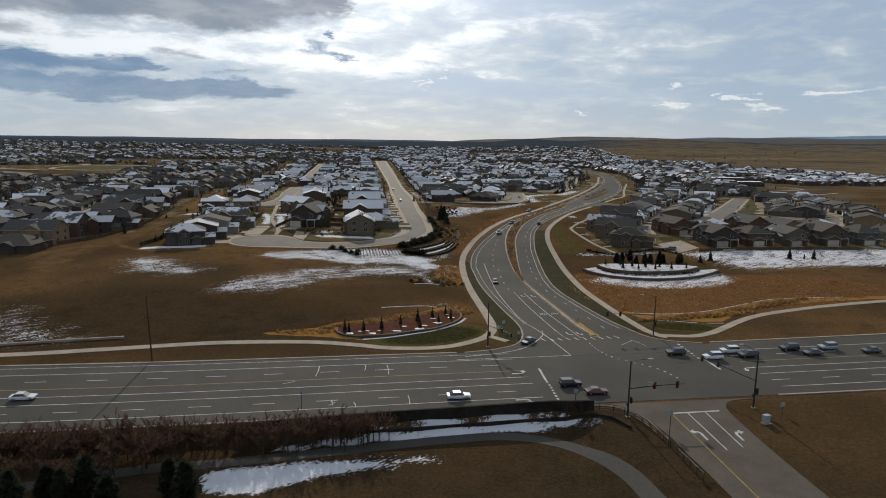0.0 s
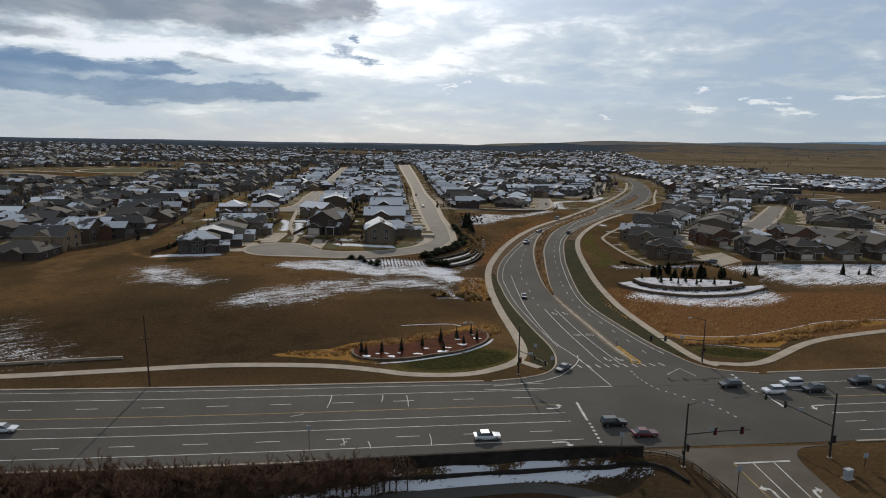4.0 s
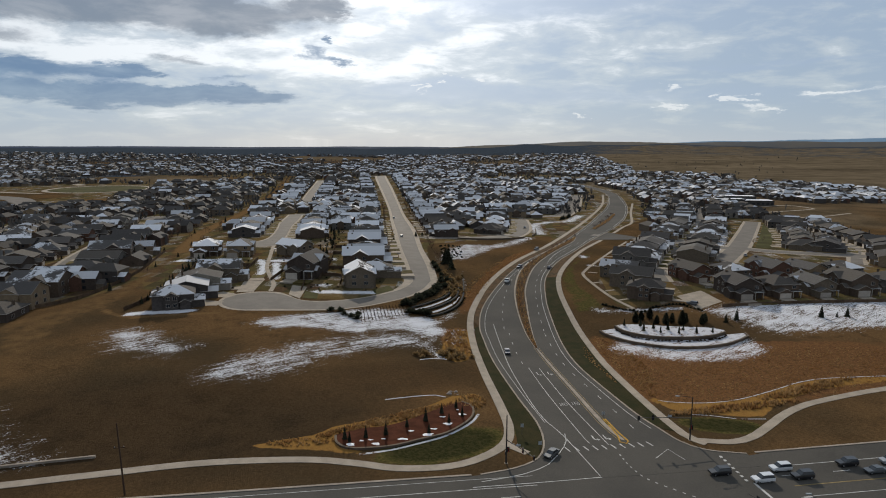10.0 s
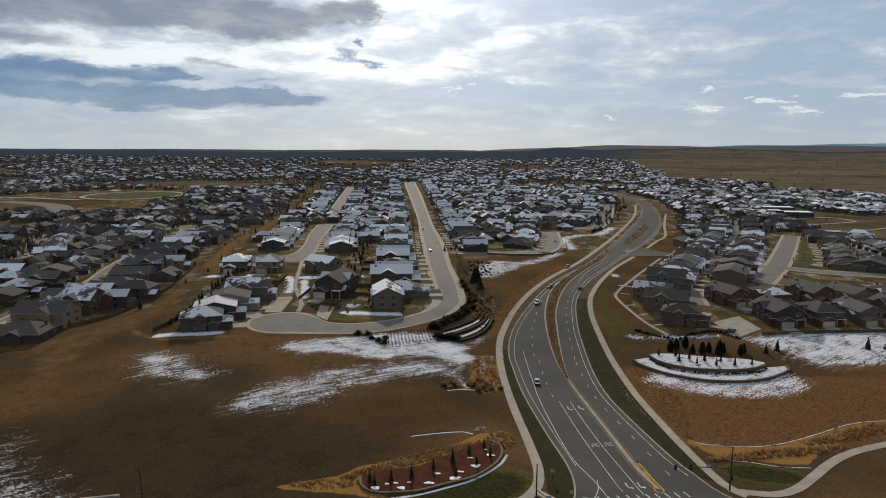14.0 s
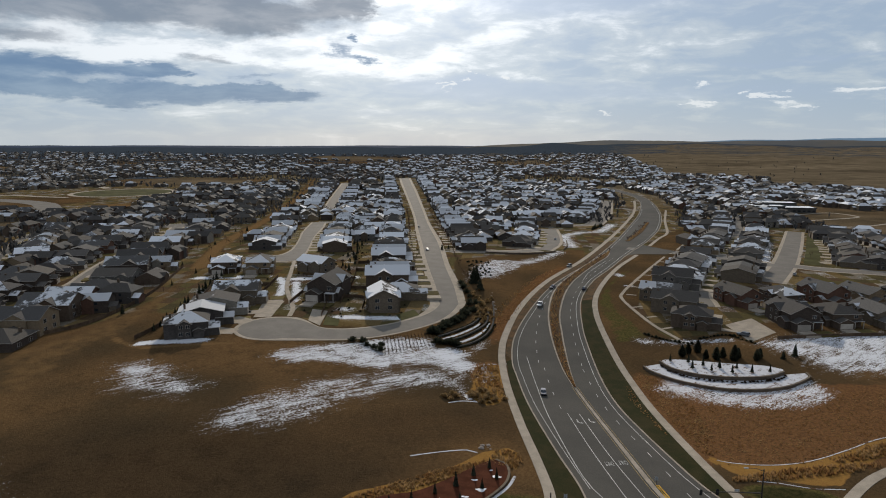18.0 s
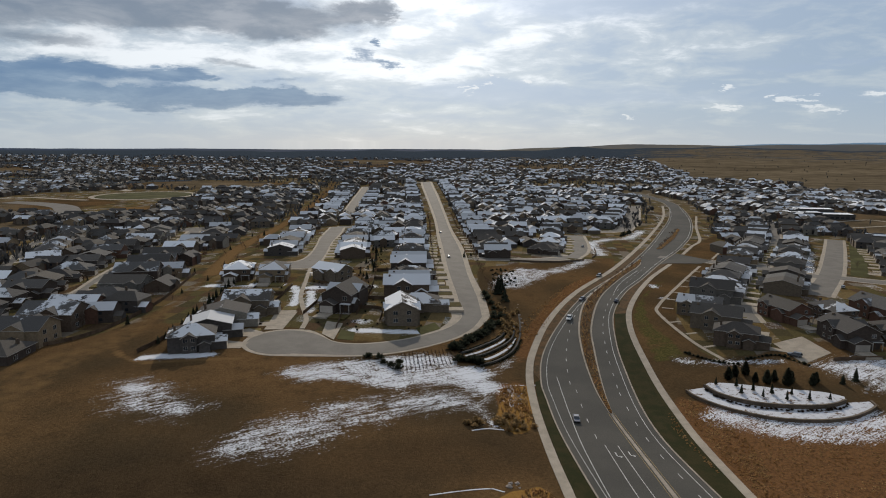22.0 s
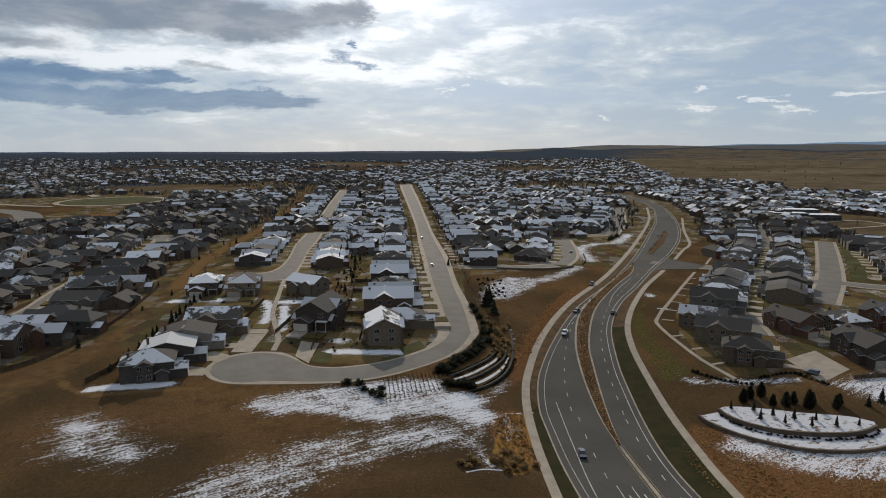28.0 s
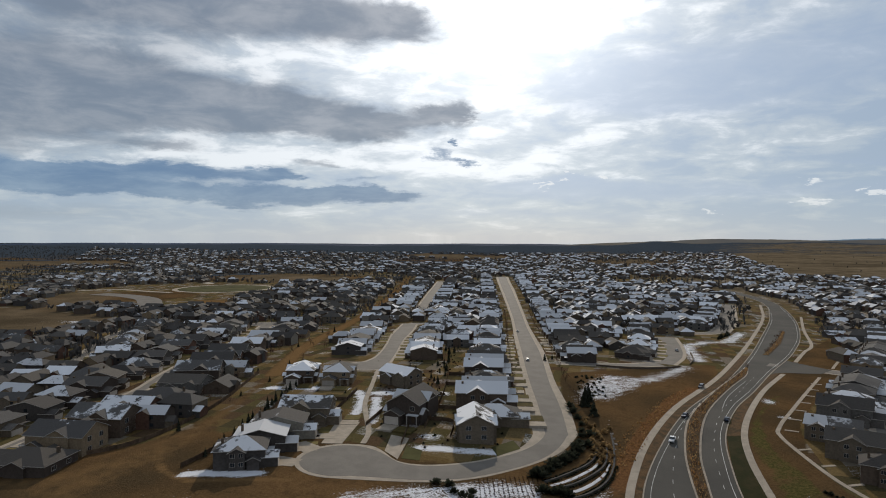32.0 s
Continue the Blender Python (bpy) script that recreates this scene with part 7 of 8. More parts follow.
def far_trees():
    """Dark crowns among the far roofs, too many to count."""
    rnd = random.Random(21)
    verts, faces = [], []
    for k in range(17000):
        y = 200 + 2700 * rnd.random() ** 1.5
        x = rnd.uniform(-0.95 * y - 250, 0.55 * y + 60)
        strip = near_line(x, y, [(300, 1250), (380, 1050), (470, 800), (640, 690), (900, 640)], 80)
        if (x > np.interp(y, (600, 1160, 1280, 1500, 1810, 2790), (290, 540, 380, 430, 480, 640)) and not strip and rnd.random() < 0.97) or any(in_poly(x, y, q) for q in FIELDS + PARK) or near_line(x, y, STREET_C, 9) or near_line(x, y, STREET_W, 8) or near_line(x, y, STREET_B_R, 12) or (y < 470 and -190 - 0.18 * (y - 130) < x) or (y < 420 and x > -340):
            continue
        if not free(x, y, 0.5) or near_line(x, y, STREET_A_MID, 16) or near_line(x, y, PARKWAY_L, 16) or near_line(x, y, PARKWAY_R, 14) or near_line(x, y, STREET_A_R, 4):
            continue
        if ((x + 525) / 70) ** 2 + ((y - 765) / 70) ** 2 < 1:
            continue
        z, t, w = h(x, y), rnd.uniform(3.5, 8), rnd.uniform(1.5, 3.2)
        for j in range(7):
            a, e = rnd.uniform(0, 6.28), rnd.uniform(0.3, 1.0)
            c = Vector((x + math.cos(a) * w * 0.5, y + math.sin(a) * w * 0.5, z + t * e))
            b = len(verts)
            d = rnd.uniform(0.5, 1.0) * w * 0.6
            verts += [tuple(c + Vector((rnd.uniform(-d, d), rnd.uniform(-d, d), rnd.uniform(-d, d)))) for q in range(3)] + [(x, y, z)]
            faces += [(b, b + 1, b + 2), (b, b + 1, b + 3)]
    tagged(new("distant_trees", mesh_of("distant_trees", verts, faces, "hazy_crowns")), "distant dark bare trees and conifers among houses", "trees", kind="stuff")


# crown colour lifted towards grey-blue to hold the haze of distance
surface("hazy_crowns", (0.056, 0.060, 0.064), 0.95, 0.35, 0.3, 2.0, 0.0, tint=(0.062, 0.058, 0.056), leafy=0.4)
far_trees()


# ---- poles and signals ----
def signal_head(parent, x, y, z, deg):
    """Backplate, housing, three lenses with visors."""
    bm = boxes((-0.32, -0.03, -0.65, 0.32, 0.0, 0.65), (-0.17, -0.28, -0.52, 0.17, -0.03, 0.52))
    hd = part("signal_head", bm, "signal_black", parent)
    hd.matrix_basis = pose(x, y, z, 0, 0, deg)
    for k in (-0.34, 0.0, 0.34):
        bm = bmesh.new()
        tube(bm, [(0, -0.28, k), (0, -0.31, k)], 0.13, 8)
        part("lens", bm, "lens_red", hd)


def mast_pole(x, y, tall, arm_deg, arm_len, heads, label, face, lamp=True):
    p = empty("traffic_signal", label, "traffic signal", "junction signals")
    z = h(x, y)
    p.matrix_basis = pose(x, y, z)
    bm = bmesh.new()
    tube(bm, [(0, 0, -0.3), (0, 0, tall)], [0.2, 0.12], 8)
    part("pole", bm, "steel", p)
    part("base_plate", boxes((-0.35, -0.35, -0.2, 0.35, 0.35, 0.08)), "concrete_kerb", p)
    c, s = math.cos(radians(arm_deg)), math.sin(radians(arm_deg))
    bm = bmesh.new()
    tube(bm, [(0, 0, 5.6), (c * arm_len * 0.5, s * arm_len * 0.5, 6.0), (c * arm_len, s * arm_len, 6.1)], [0.13, 0.1, 0.06], 7)
    part("mast_arm", bm, "steel", p)
    for d in heads:
        signal_head(p, c * d, s * d, 6.0, face)
    part("sign_panel", boxes((c * arm_len * 0.4 - 0.5, s * arm_len * 0.4 - 0.03, 6.1, c * arm_len * 0.4 + 0.5, s * arm_len * 0.4 + 0.03, 6.6)), "cabinet_grey", p)
    signal_head(p, 0.35, -0.2, 3.4, face + 90)
    part("push_button_box", boxes((-0.3, -0.3, 2.2, -0.1, 0.3, 2.9)), "signal_black", p)
    if lamp:
        bm = bmesh.new()
        tube(bm, [(0, 0, tall - 0.4), (c * 1.6, s * 1.6, tall + 0.2), (c * 3.6, s * 3.6, tall + 0.35)], [0.07, 0.06, 0.05], 6)
        part("lamp_arm", bm, "steel", p)
        part("lamp_head", boxes((c * 3.8 - 0.45, s * 3.8 - 0.18, tall + 0.25, c * 3.8 + 0.45, s * 3.8 + 0.18, tall + 0.42)), "cabinet_grey", p)


mast_pole(-6.4, -53.2, 11.0, 8, 11.0, (5.0, 9.6), "dark steel signal mast with lamp at the near corner", 8)
mast_pole(19.8, -48.2, 11.5, 118, 15.0, (9.0, 13.0), "dark steel signal mast with long arm over the arterial", 98)
mast_pole(15.8, 0.8, 11.0, 184, 13.5, (9.5, 13.0), "dark steel signal mast with arm over the parkway", 188)
mast_pole(-30.0, -11.0, 11.5, -62, 11.5, (6.5, 10.5), "dark steel signal mast at the footpath corner", -82, False)


def utility_pole(x, y, tall, cross, label):
    p = empty("utility_pole", label, "utility pole")
    p.matrix_basis = pose(x, y, h(x, y), 0, -1.6, 4)
    bm = bmesh.new()
    tube(bm, [(0, 0, -0.5), (0, 0, tall)], [0.2, 0.13], 8)
    part("pole", bm, "wood_pole", p)
    for z in cross:
        part("crossarm", boxes((-1.1, -0.07, z, 1.1, 0.07, z + 0.16)), "wood_pole", p)
        for k in (-0.9, 0.0, 0.9):
            bm = bmesh.new()
            tube(bm, [(k, 0, z + 0.16), (k, 0, z + 0.42)], [0.05, 0.03], 6)
            part("insulator", bm, "cabinet_grey", p)


utility_pole(-108.8, -25.1, 15.5, (10.2,), "tall brown wooden utility pole beside the arterial")


def sign_post(x, y, tall, label, panel=True):
    p = empty("sign_post", label, "sign")
    p.matrix_basis = pose(x, y, h(x, y))
    bm = bmesh.new()
    tube(bm, [(0, 0, -0.4), (0, 0, tall)], 0.06, 6)
    part("post", bm, "steel", p)
    if panel:
        part("sign_panel", boxes((-0.4, -0.05, tall - 0.9, 0.4, -0.02, tall)), "cabinet_grey", p)


for q in ((-68.6, -51.0, 4.5), (-15.4, -48.6, 3.6), (-2.6, -64.8, 6.5), (-1.9, 14.5, 2.2), (-24.6, 4.0, 3.0), (24, -51, 2.4), (-21.5, -5.0, 2.6)):
    sign_post(*q, "thin dark steel post with small sign")


def cabinet(x, y, label):
    c = empty("utility_cabinet", label, "utility cabinet")
    c.matrix_basis = pose(x, y, h(x, y), 0, 0, 20)
    part("body", boxes((-0.6, -0.4, 0.1, 0.6, 0.4, 1.6)), "cabinet_grey", c)
    part("lid", boxes((-0.65, -0.45, 1.6, 0.65, 0.45, 1.68)), "cabinet_grey", c)
    part("plinth", boxes((-0.8, -0.6, -0.3, 0.8, 0.6, 0.1)), "concrete", c)


cabinet(18.8, -55.3, "grey metal traffic control cabinet on concrete plinth")


# ---- handrail round the junction corner ----
def handrail(pts, tall, label):
    """Dark metal posts with three rails."""
    f = empty("handrail", label, "railing")
    p = curve_through(pts, 2.0)
    z = [h(*q) for q in p]
    for q, b in zip(p, z):
        part("post", boxes((q[0] - 0.05, q[1] - 0.05, b - 0.3, q[0] + 0.05, q[1] + 0.05, b + tall)), "signal_black", f)
    for k in (1.0, 0.62, 0.26):
        bm = bmesh.new()
        tube(bm, [(q[0], q[1], b + tall * k) for q, b in zip(p, z)], 0.05, 5)
        part("rail", bm, "signal_black", f)


handrail([(-30, -50.9), (-22, -50.2), (-14, -49.6), (-8.4, -50.6), (-5.2, -53.8), (-3.2, -60.4), (-2.2, -68), (-1.0, -76)], 1.2, "dark steel handrail above the ditch at the junction corner")


# ---- vehicles ----
def car(kind, paint, label):
    """Body lofted from cross-sections, glasshouse, wheels, lamps. Its nose points along +x."""
    t = empty("car" if kind != "pickup" else "pickup_truck", label, "car" if kind != "pickup" else "truck")
    L, Wd, hood, roof_z = {"sedan": (4.7, 1.82, 0.92, 1.43), "suv": (4.7, 1.9, 1.08, 1.72), "pickup": (5.8, 2.0, 1.15, 1.88), "van": (5.0, 1.95, 1.05, 1.75)}[kind]
    bm = bmesh.new()
    prof = [(-0.5, 0.55, 0.9), (-0.47, 0.35, 1.0), (-0.3, 0.28, 1.0), (0.0, 0.28, 1.0), (0.3, 0.28, 1.0), (0.46, 0.35, 0.97), (0.5, 0.55, 0.86)]
    rings = []
    for f, zb, wf in prof:
        x, w = f * L, Wd / 2 * wf
        zt = hood if f < 0.2 else hood - (f - 0.2) * 0.5
        rings.append([bm.verts.new(q) for q in ((x, -w, zb), (x, -w * 1.02, (zb + zt) / 2), (x, -w * 0.94, zt), (x, w * 0.94, zt), (x, w * 1.02, (zb + zt) / 2), (x, w, zb))])
    for a, b in zip(rings, rings[1:]):
        for k in range(6):
            bm.faces.new((a[k], a[(k + 1) % 6], b[(k + 1) % 6], b[k]))
    bm.faces.new(rings[0])
    bm.faces.new(rings[-1][::-1])
    part("body", bm, paint, t)
    cab = {"sedan": (-0.40, -0.24, 0.06, 0.22), "suv": (-0.49, -0.42, 0.08, 0.22), "pickup": (-0.10, -0.06, 0.16, 0.25), "van": (-0.49, -0.44, 0.14, 0.32)}[kind]
    w0, w1 = Wd / 2 * 0.92, Wd / 2 * 0.74

    def loft(inset, z0, z1):
        b = bmesh.new()
        lo = [b.verts.new(q) for q in ((cab[0] * L, -w0 + inset, z0), (cab[3] * L, -w0 + inset, z0), (cab[3] * L, w0 - inset, z0), (cab[0] * L, w0 - inset, z0))]
        hi = [b.verts.new(q) for q in ((cab[1] * L, -w1 + inset, z1), (cab[2] * L, -w1 + inset, z1), (cab[2] * L, w1 - inset, z1), (cab[1] * L, w1 - inset, z1))]
        for k in range(4):
            b.faces.new((lo[k], lo[(k + 1) % 4], hi[(k + 1) % 4], hi[k]))
        b.faces.new(hi)
        return b
    part("glasshouse", loft(0.0, hood - 0.02, roof_z - 0.06), "window_glass", t, "dark tinted windows")
    part("roof", boxes((cab[1] * L - 0.05, -w1 - 0.02, roof_z - 0.07, cab[2] * L + 0.05, w1 + 0.02, roof_z)), paint, t)
    if kind == "pickup":
        part("bed", boxes((-0.47 * L, -Wd / 2 * 0.82, hood - 0.02, -0.13 * L, Wd / 2 * 0.82, hood + 0.012)), "rubber_black", t, "dark open load bed")
    for sx in (-0.31, 0.32):
        for sy in (-1, 1):
            b = bmesh.new()
            tube(b, [(sx * L, sy * (Wd / 2 - 0.24), 0.34), (sx * L, sy * (Wd / 2 + 0.01), 0.34)], 0.34, 12)
            wh = part("wheel", b, "tyre", t)
            b = bmesh.new()
            tube(b, [(sx * L, sy * (Wd / 2 - 0.1), 0.34), (sx * L, sy * (Wd / 2 + 0.025), 0.34)], 0.21, 10)
            part("rim", b, "rim", wh)
    for sy in (-1, 1):
        part("headlight", boxes((L * 0.47, sy * Wd * 0.36 - 0.16, hood - 0.33, L * 0.493, sy * Wd * 0.36 + 0.16, hood - 0.18)), "trim_white", t)
        part("tail_light", boxes((-L * 0.498, sy * Wd * 0.38 - 0.12, hood - 0.32, -L * 0.48, sy * Wd * 0.38 + 0.12, hood - 0.12)), "lens_red", t)
    return t


def make_cars():
    e = math.degrees(EW)
    fleet = (("sedan", "car_white", "white sedan on the arterial", [(-38.2, -45.2, e), (-124, -48.0, e)]),
             ("suv", "car_white", "white sport utility car waiting at the junction", [(23.5, -19.6, e + 180), (29.6, -14.9, e + 180)]),
             ("suv", "car_black", "black sport utility car on the arterial", [(-14.4, -38.2, e), (15.7, -16.4, e + 180), (32.6, -18.3, e + 180), (45.4, -12.9, e + 180)]),
             ("sedan", "car_red", "dark red sedan waiting to turn", [(-9.8, -42.3, e)]),
             ("sedan", "car_grey", "dark grey sedan in the queue", [(49.5, -16.2, e + 180), (65, -14.4, e + 180), (-19.2, -7.2, -130)]),
             ("suv", "car_silver", "silver sport utility car in the queue", [(55.6, -12.0, e + 180)]),
             ("sedan", "car_blue", "dark blue sedan on the parkway", [(-21.4, 72, 268), (-3.1, 191.5, 240), (12.4, 189.5, 68)]),
             ("pickup", "car_white", "white pickup truck on the parkway", [(-12.6, 162.4, 254)]),
             ("suv", "car_grey", "dark grey car on the parkway", [(13.0, 241.7, 243), (-142.7, 130.2, 30), (62, 121, 140)]),
             ("sedan", "car_silver", "pale parked car on the residential street", [(-71.6, 287, 96), (-86.5, 420, 96), (136, 232, 60), (142, 300, 60), (20, 352, 80)]))
    for kind, paint, label, spots in fleet:
        t = car(kind, paint, label)
        for k, (x, y, deg) in enumerate(spots):
            m = pose(x, y, h(x, y) + 0.075, 0, 0, deg)
            if k == 0:
                t.matrix_basis = m
            else:
                copy_thing(t, m)


make_cars()


# ---- fences and garden pieces ----
def fence_run(pts, tall, label, step=2.4):
    f = empty("fence", label, "fence")
    p = curve_through(pts, step)
    for i in range(len(p) - 1):
        a, b = p[i], p[i + 1]
        bm = bmesh.new()
        n = np.array([-(b - a)[1], (b - a)[0]]) / max(np.linalg.norm(b - a), 1e-6) * 0.03
        z0, z1 = h(*a), h(*b)
        v = [bm.verts.new(q) for q in ((*(a + n), z0 - 0.1), (*(b + n), z1 - 0.1), (*(b + n), z1 + tall), (*(a + n), z0 + tall),
                                       (*(a - n), z0 - 0.1), (*(b - n), z1 - 0.1), (*(b - n), z1 + tall), (*(a - n), z0 + tall))]
        for q in ((0, 1, 2, 3), (7, 6, 5, 4), (3, 2, 6, 7), (0, 4, 5, 1), (1, 5, 6, 2), (0, 3, 7, 4)):
            bm.faces.new([v[k] for k in q])
        part("fence_panel", bm, "fence_wood", f)
        part("post", boxes((a[0] - 0.06, a[1] - 0.06, z0 - 0.2, a[0] + 0.06, a[1] + 0.06, z0 + tall + 0.1)), "fence_wood", f)


for pts, tall in (([(-228, 91), (-214, 100), (-199, 114), (-194, 137), (-195, 172), (-205, 225)], 1.5), ([(-168, 98), (-166, 112), (-166, 150), (-172, 185)], 1.5),
                  ([(-108, 150), (-106, 130)], 1.5), ([(-102, 150), (-104, 200), (-112, 260)], 1.6), ([(73, 116.5), (95, 118.5), (116, 120.5), (150, 124)], 1.3), ([(-120, 195), (-104, 196)], 1.5), ([(-104, 176), (-92, 177)], 1.5), ([(-103, 160), (-93, 159), (-91, 142)], 1.5), ([(-124, 148), (-122, 186)], 1.5), ([(-141, 150), (-143, 196)], 1.5), ([(-166, 176), (-142, 180)], 1.5), ([(-106, 215), (-94, 216)], 1.5), ([(-108, 236), (-97, 237)], 1.5)):
    fence_run(pts, tall, "brown wooden garden fence with plank panels")


# ---- dry grass ----
def dry_grass():
    """Tufts of dead grass standing over the prairie and the rust-red swale."""
    rnd = random.Random(33)
    zones = ((50, 46, 62, 20, 8, 2600, 0.3), (14, 60, 9, 30, 0, 1000, 0.45), (-57, 12, 22, 2.2, 33, 700, 0.6), (-36, 25, 4, 5, 0, 160, 0.8), (-38, 80, 6, 14, 0, 420, 0.9), (-78, -2, 8, 2, 8, 120, 0.5),
             (35, 20, 20, 2.2, 10, 420, 0.9), (62, 32, 18, 2.4, 22, 380, 0.9),
             (-18, 178, 6, 60, -22, 500, 0.6))
    ROAD_MID = [((a[0] + b[0]) / 2, (a[1] + b[1]) / 2) for a, b in zip(even(curve_through(PARKWAY_L, 3), 40), even(curve_through(PARKWAY_R, 3), 40))]
    SOUTH_MID = [(6, -46), (7, -68), (8, -81), (13, -130)]
    WALK_E = [(17, 0.6), (25, -0.8), (31, 1.5), (37, 6.5), (45, 13.9), (52, 19), (61, 23.3), (84, 30.6), (120, 38)]
    WALK_P = [(15.6, 4), (13, 24), (10.6, 57), (9.9, 79), (9.4, 112), (11, 152), (18.5, 186), (39, 238)]
    WALK_W = [(-145, -24.5), (-121, -18.3), (-98, -12.4), (-76, -10.3), (-64, -11.6), (-54, -13.8), (-43, -12.8), (-35.5, -8.6), (-29.5, -1.5), (-27.4, 8), (-28.4, 24), (-31, 50), (-33, 80), (-33, 105)]
    verts, faces = [], []
    for cx, cy, rx, ry, turn, n, tall in zones:
        c, s = math.cos(radians(turn)), math.sin(radians(turn))
        a, r = np.random.uniform(0, 2 * math.pi, n), np.sqrt(np.random.uniform(0, 1, n))
        px, py = rx * r * np.cos(a), ry * r * np.sin(a)
        X, Y = cx + px * c - py * s, cy + px * s + py * c
        Z = land(X, Y)
        for x, y, z in zip(X, Y, Z):
            v = -x * 0.1392 + y * 0.9903
            if -47 < v < -9 or near_line(x, y, ROAD_MID, 19 if y < 110 else 16) or near_line(x, y, SOUTH_MID, 10) or near_line(x, y, WALK_E, 2.0) or near_line(x, y, WALK_W, 2.0) or near_line(x, y, WALK_P, 2.3) or not free(x, y, 2):
                continue
            for j in range(3):
                t, w = tall * rnd.uniform(0.4, 1.2), rnd.uniform(0.15, 0.4)
                dx, dy = rnd.uniform(-0.35, 0.35), rnd.uniform(-0.35, 0.35)
                q = rnd.uniform(0, 3.14)
                b = len(verts)
                verts += [(x - w * math.cos(q), y - w * math.sin(q), z - 0.05), (x + w * math.cos(q), y + w * math.sin(q), z - 0.05), (x + dx, y + dy, z + t)]
                faces.append((b, b + 1, b + 2))
    for a, b, lift in ((even(curve_through(MEDIAN_L, 2), 160), even(curve_through(MEDIAN_R, 2), 160), 0.25),
                       (even(np.array([(71.5, 353), (98.5, 420), (124, 488)], float), 60), even(np.array([(75, 352), (102.5, 418), (126.5, 487)], float), 60), 0.18)):
        for i in range(len(a)):
            for k in range(6):
                q = a[i] + (b[i] - a[i]) * rnd.uniform(0.2, 0.8)
                z, t, w, g = h(*q) + lift, rnd.uniform(0.3, 1.1), rnd.uniform(0.12, 0.3), rnd.uniform(0, 3.14)
                n = len(verts)
                verts += [(q[0] - w * math.cos(g), q[1] - w * math.sin(g), z), (q[0] + w * math.cos(g), q[1] + w * math.sin(g), z), (q[0] + rnd.uniform(-0.3, 0.3), q[1] + rnd.uniform(-0.3, 0.3), z + t)]
                faces.append((n, n + 1, n + 2))
    m = surface("dead_grass", (0.22, 0.115, 0.045), 0.95, 0.4, 0.5, 1.5, 0.0, tint=(0.32, 0.205, 0.095), leafy=0.5)
    tagged(new("dry_grass", mesh_of("dry_grass", verts, faces, "dead_grass")), "tufts of rust and straw coloured dead grass", "grass", kind="stuff")


dry_grass()


# ---- park beyond the houses ----
def make_park():
    ring = [(-525 + 66 * math.cos(a), 765 + 66 * math.sin(a)) for a in np.linspace(0, 2 * math.pi, 40)]
    setting(band("pavement", ring, 7, 0.12, "concrete", 6), "pale path ring round a sports lawn", "footpath")
    setting(disc("lawn", -525, 765, 62, 0.15, "park_lawn"), "oval dull green sports lawn", "lawn")
    setting(band("road", [(-640, 655), (-590, 640), (-540, 610), (-500, 560), (-470, 520)], 26, 0.1, "asphalt_pale", 8), "pale asphalt car park by the sports lawn", "car park")
    setting(band("road", [(-700, 690), (-660, 720), (-600, 700), (-560, 690)], 9, 0.11, "concrete", 8), "pale looping park drive", "road")
    setting(band("pavement", [(-590, 840), (-640, 900), (-700, 1000), (-760, 1150)], 12, 0.12, "concrete", 10), "pale gravel path across the park", "footpath")


surface("park_lawn", (0.070, 0.066, 0.026), 0.95, 0.3, 0.1, 1.0, 0.0)
make_park()


setting(band("lawn", [(164, 268), (196, 328), (253, 438)], 9, 0.06, "park_lawn", 4), "olive winter lawn beside the street", "lawn")
for pts in ([(247, 513), (295, 533), (351, 550), (362, 564), (349, 591), (311, 578)], [(294, 485), (331, 492), (374, 513)]):
    setting(band("pavement", pts, 3.5, 0.08, "concrete", 5), "pale path across the dry field", "footpath")


# ---- low school building at the edge of the dry field ----
def school(x, y, deg):
    b = empty("school_building", "long low dark building with flat snowy roofs", "building")
    b.matrix_basis = pose(x, y, h(x, y), 0, 0, deg)
    for x0, y0, x1, y1, t in ((-38, -9, 4, 11, 6.0), (4, -13, 34, 9, 5.0), (-14, 11, 22, 30, 8.0)):
        part("wall", boxes((x0, y0, -2.0, x1, y1, t)), "stone_grey", b)
        part("roof", boxes((x0 - 0.4, y0 - 0.4, t, x1 + 0.4, y1 + 0.4, t + 0.35)), "snow", b, "flat roof under thin snow")
        part("parapet", boxes((x0 - 0.5, y0 - 0.5, t, x1 + 0.5, y0 - 0.1, t + 0.7), (x0 - 0.5, y1 + 0.1, t, x1 + 0.5, y1 + 0.5, t + 0.7)), "stone_grey", b)
        for k in range(int((x1 - x0) / 5)):
            part("window", boxes((x0 + 1.5 + k * 5, y0 - 0.08, 1.0, x0 + 4.5 + k * 5, y0 + 0.05, 2.8)), "window_glass", b)


school(302, 606, -8)


# ---- garden pads and driveways by the turning circle ----
def slab(name, corners, lift, material, label, category):
    a, b, c, d = [np.array(q, float) for q in corners]
    n = 8
    left = np.array([a + (d - a) * k / (n - 1) for k in range(n)])
    right = np.array([b + (c - b) * k / (n - 1) for k in range(n)])
    return setting(sheet(name, left, right, lift, material, 2.0, 0.2), label, category)


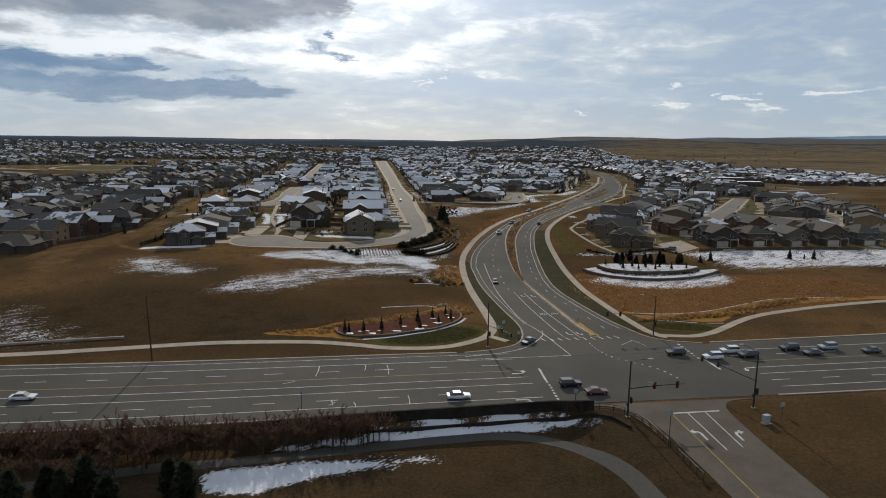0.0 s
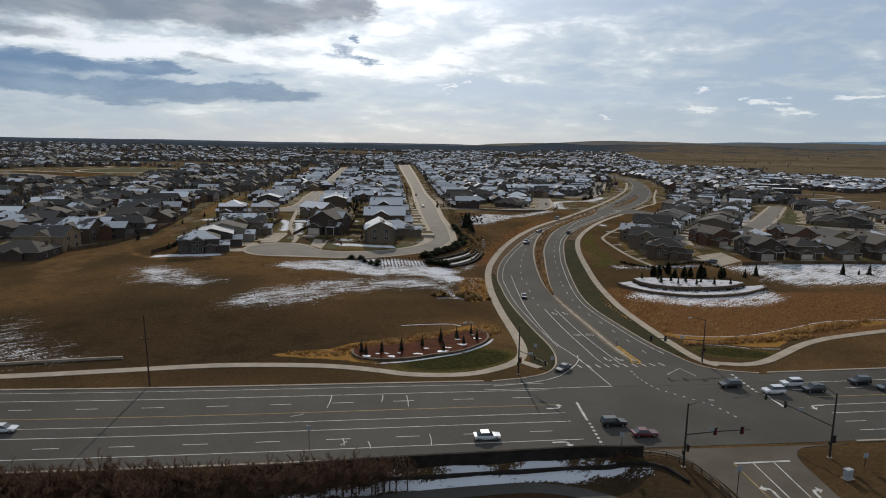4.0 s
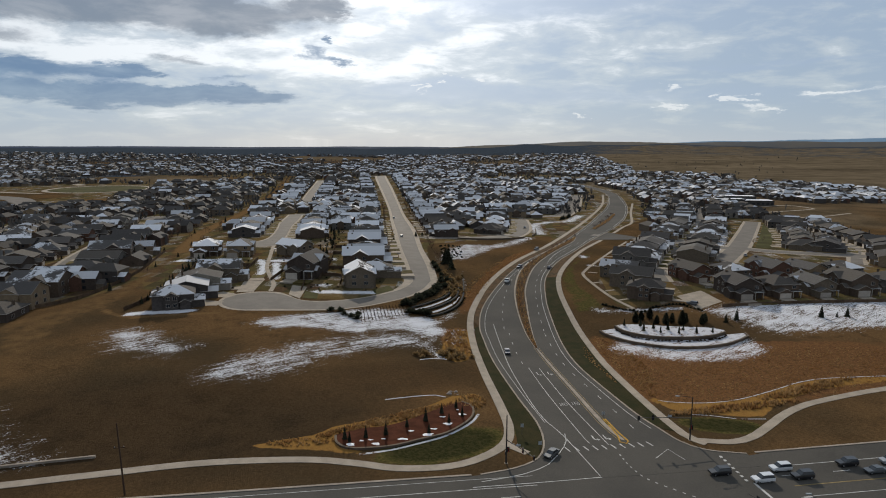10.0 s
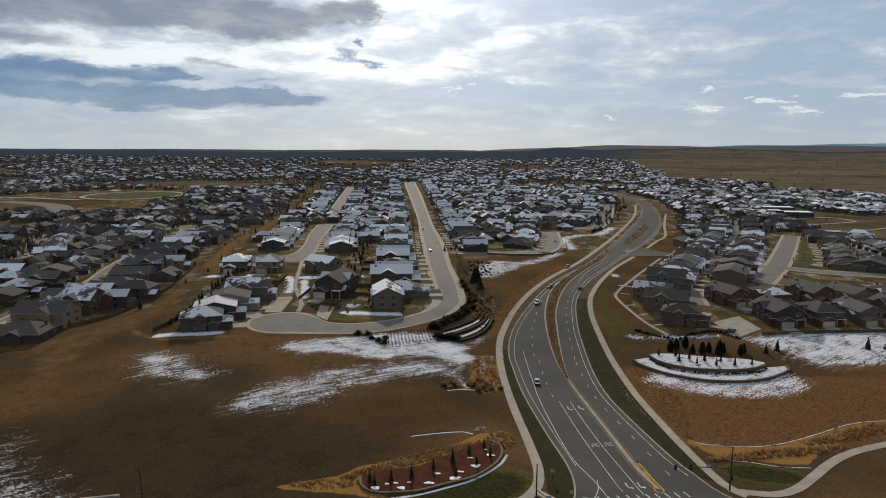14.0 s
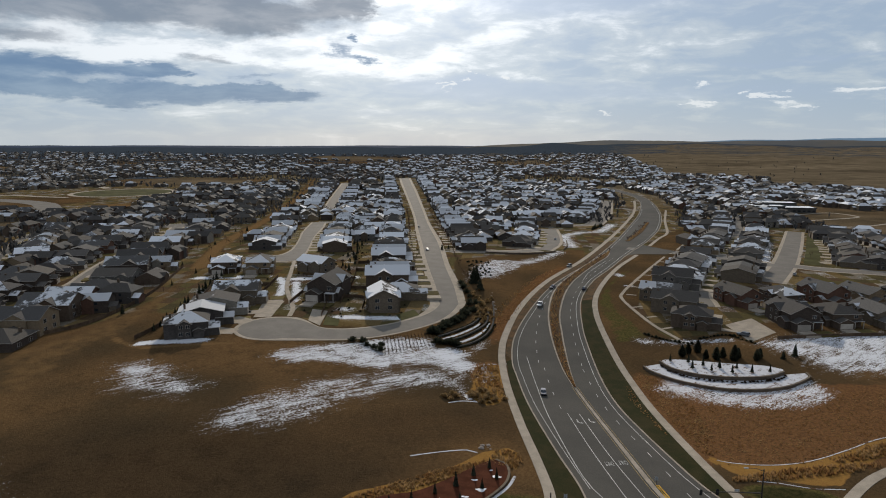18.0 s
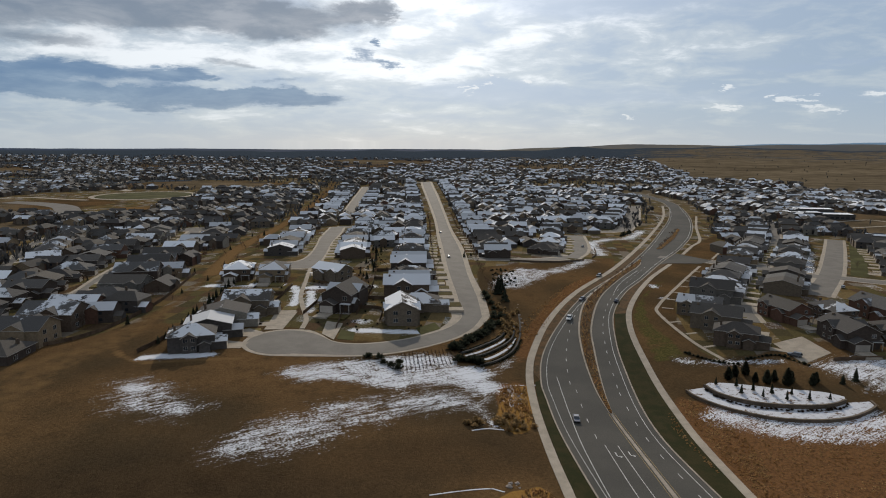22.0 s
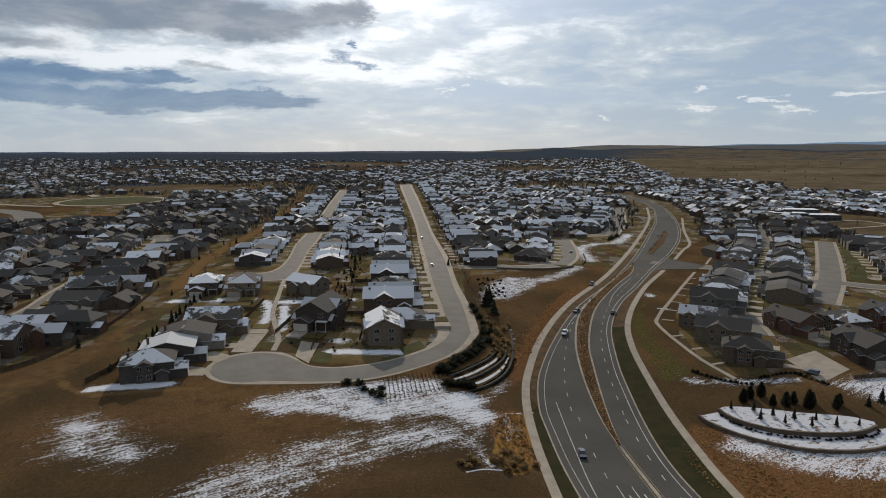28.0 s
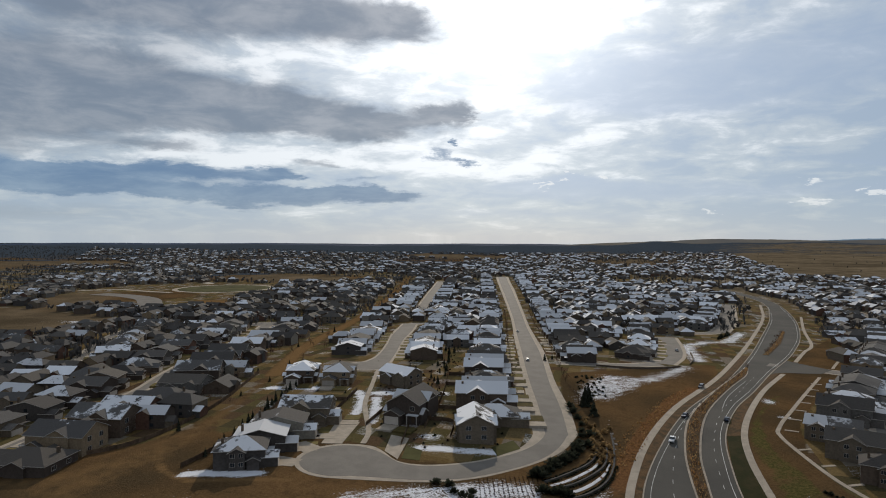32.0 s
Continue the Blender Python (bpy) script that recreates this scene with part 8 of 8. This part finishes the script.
slab("driveway", [(-136.5, 152), (-127.5, 152), (-126, 127), (-133, 126)], 0.1, "concrete", "broad pale concrete driveway pad", "driveway")
slab("driveway", [(-143, 123), (-139, 127), (-131, 122), (-134, 115)], 0.1, "concrete", "pale concrete driveway", "driveway")
slab("driveway", [(-144, 104), (-142, 112), (-133, 110), (-134, 104)], 0.1, "concrete", "pale concrete driveway", "driveway")
slab("driveway", [(-112, 140), (-105, 138), (-104, 118), (-110, 124)], 0.1, "concrete", "pale concrete driveway beside a lawn", "driveway")
slab("lawn", [(-104, 130), (-98, 128), (-97, 119), (-103, 119)], 0.08, "park_lawn", "small straw-green front lawn", "lawn")
slab("lawn", [(-76, 138), (-69, 147), (-66, 140), (-73, 131)], 0.08, "park_lawn", "small straw-green corner lawn", "lawn")
slab("driveway", [(60, 134), (74, 142), (76, 124), (62, 114)], 0.1, "concrete", "broad pale concrete drive between houses", "driveway")
for k, (x, y) in enumerate(((34, 132), (31.5, 146), (29, 160), (31, 181), (37, 196), (43.5, 210), (50, 224), (56.5, 238), (63, 252), (69.5, 266))):
    setting(band("pavement", [(x, y), (x + 4.5, y - 1.6 if y > 180 else y + 1.2)], 1.2, 0.1, "concrete", 2), "short pale concrete front path", "footpath")


# ---- boulders of the drainage outlet ----
def boulder(r, seed):
    rnd = random.Random(seed)
    bm = bmesh.new()
    bmesh.ops.create_icosphere(bm, subdivisions=2, radius=r)
    for v in bm.verts:
        v.co *= rnd.uniform(0.8, 1.15)
        v.co.z *= 0.65
    me = bpy.data.meshes.new("boulder")
    bm.to_mesh(me)
    bm.free()
    me.materials.append(MATS["boulder"])
    return tagged(new("boulder", me), "tan boulder at the drainage outlet", "boulder", "boulders")


rb = random.Random(41)
scatter(boulder(0.7, 3), [(-38.5 + rb.uniform(-2, 2), 77 + rb.uniform(0, 14)) for k in range(16)] + [(-41 + rb.uniform(-1.5, 1.5), 30.5 + rb.uniform(-1.5, 1.5)) for k in range(6)]
        + [(-33.5 + rb.uniform(-1, 1), 150 + k * 5) for k in range(7)] + [(70 + rb.uniform(-2, 2), 92 + rb.uniform(-3, 3)) for k in range(4)], rb, 0.4, 1.2, 0.1)


# ---- low ridges on the horizon ----
def ridge(name, a0, a1, r, base, swell, seed, material, label):
    """A long hill far off, from bearing a0 to a1 at distance r."""
    rnd = random.Random(seed)
    ph = [rnd.uniform(0, 6.28) for k in range(5)]
    verts, faces = [], []
    n = 220
    for i in range(n):
        a = a0 + (a1 - a0) * i / (n - 1)
        end = math.sin(math.pi / 2 * min(1.0, 3.5 * i / n, 8 * (n - 1 - i) / n))
        top = (base + swell * (math.sin(a * 9 + ph[0]) * 0.5 + math.sin(a * 23 + ph[1]) * 0.3 + math.sin(a * 61 + ph[2]) * 0.12) + rnd.uniform(-0.05, 0.05) * swell) * end
        for q, z in ((r - 300, -20), (r, top), (r + 300, -20)):
            verts.append((q * math.sin(a), q * math.cos(a), z))
        if i:
            b = 3 * i
            faces += [(b - 3, b, b + 1, b - 2), (b - 2, b + 1, b + 2, b - 1)]
    setting(new(name, mesh_of(name, verts, faces, material, True)), label, "hill")


# the blue of this wooded ridge is haze painted into the base colour
surface("hazy_woods", (0.036, 0.054, 0.094), 1.0, 0.25, 0.004, 0.02, 0.0)
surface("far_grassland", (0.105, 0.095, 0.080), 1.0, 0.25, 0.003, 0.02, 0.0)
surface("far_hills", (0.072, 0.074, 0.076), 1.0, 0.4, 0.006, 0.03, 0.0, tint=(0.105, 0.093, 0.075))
# mountain colour is mostly painted haze
surface("hazy_mountain", (0.17, 0.27, 0.38), 1.0, 0.1, 0.002, 0.02, 0.0)
ridge("backdrop", -1.1, 0.10, 4700, 27, 5, 1, "hazy_woods", "low wooded ridge on the horizon in hazy blue-grey")
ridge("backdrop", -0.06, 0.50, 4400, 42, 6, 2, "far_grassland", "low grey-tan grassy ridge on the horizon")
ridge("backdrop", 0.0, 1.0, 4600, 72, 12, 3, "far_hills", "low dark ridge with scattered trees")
ridge("backdrop", 0.22, 1.0, 4950, 86, 16, 4, "hazy_mountain", "mountain outline on the horizon in hazy pale blue")
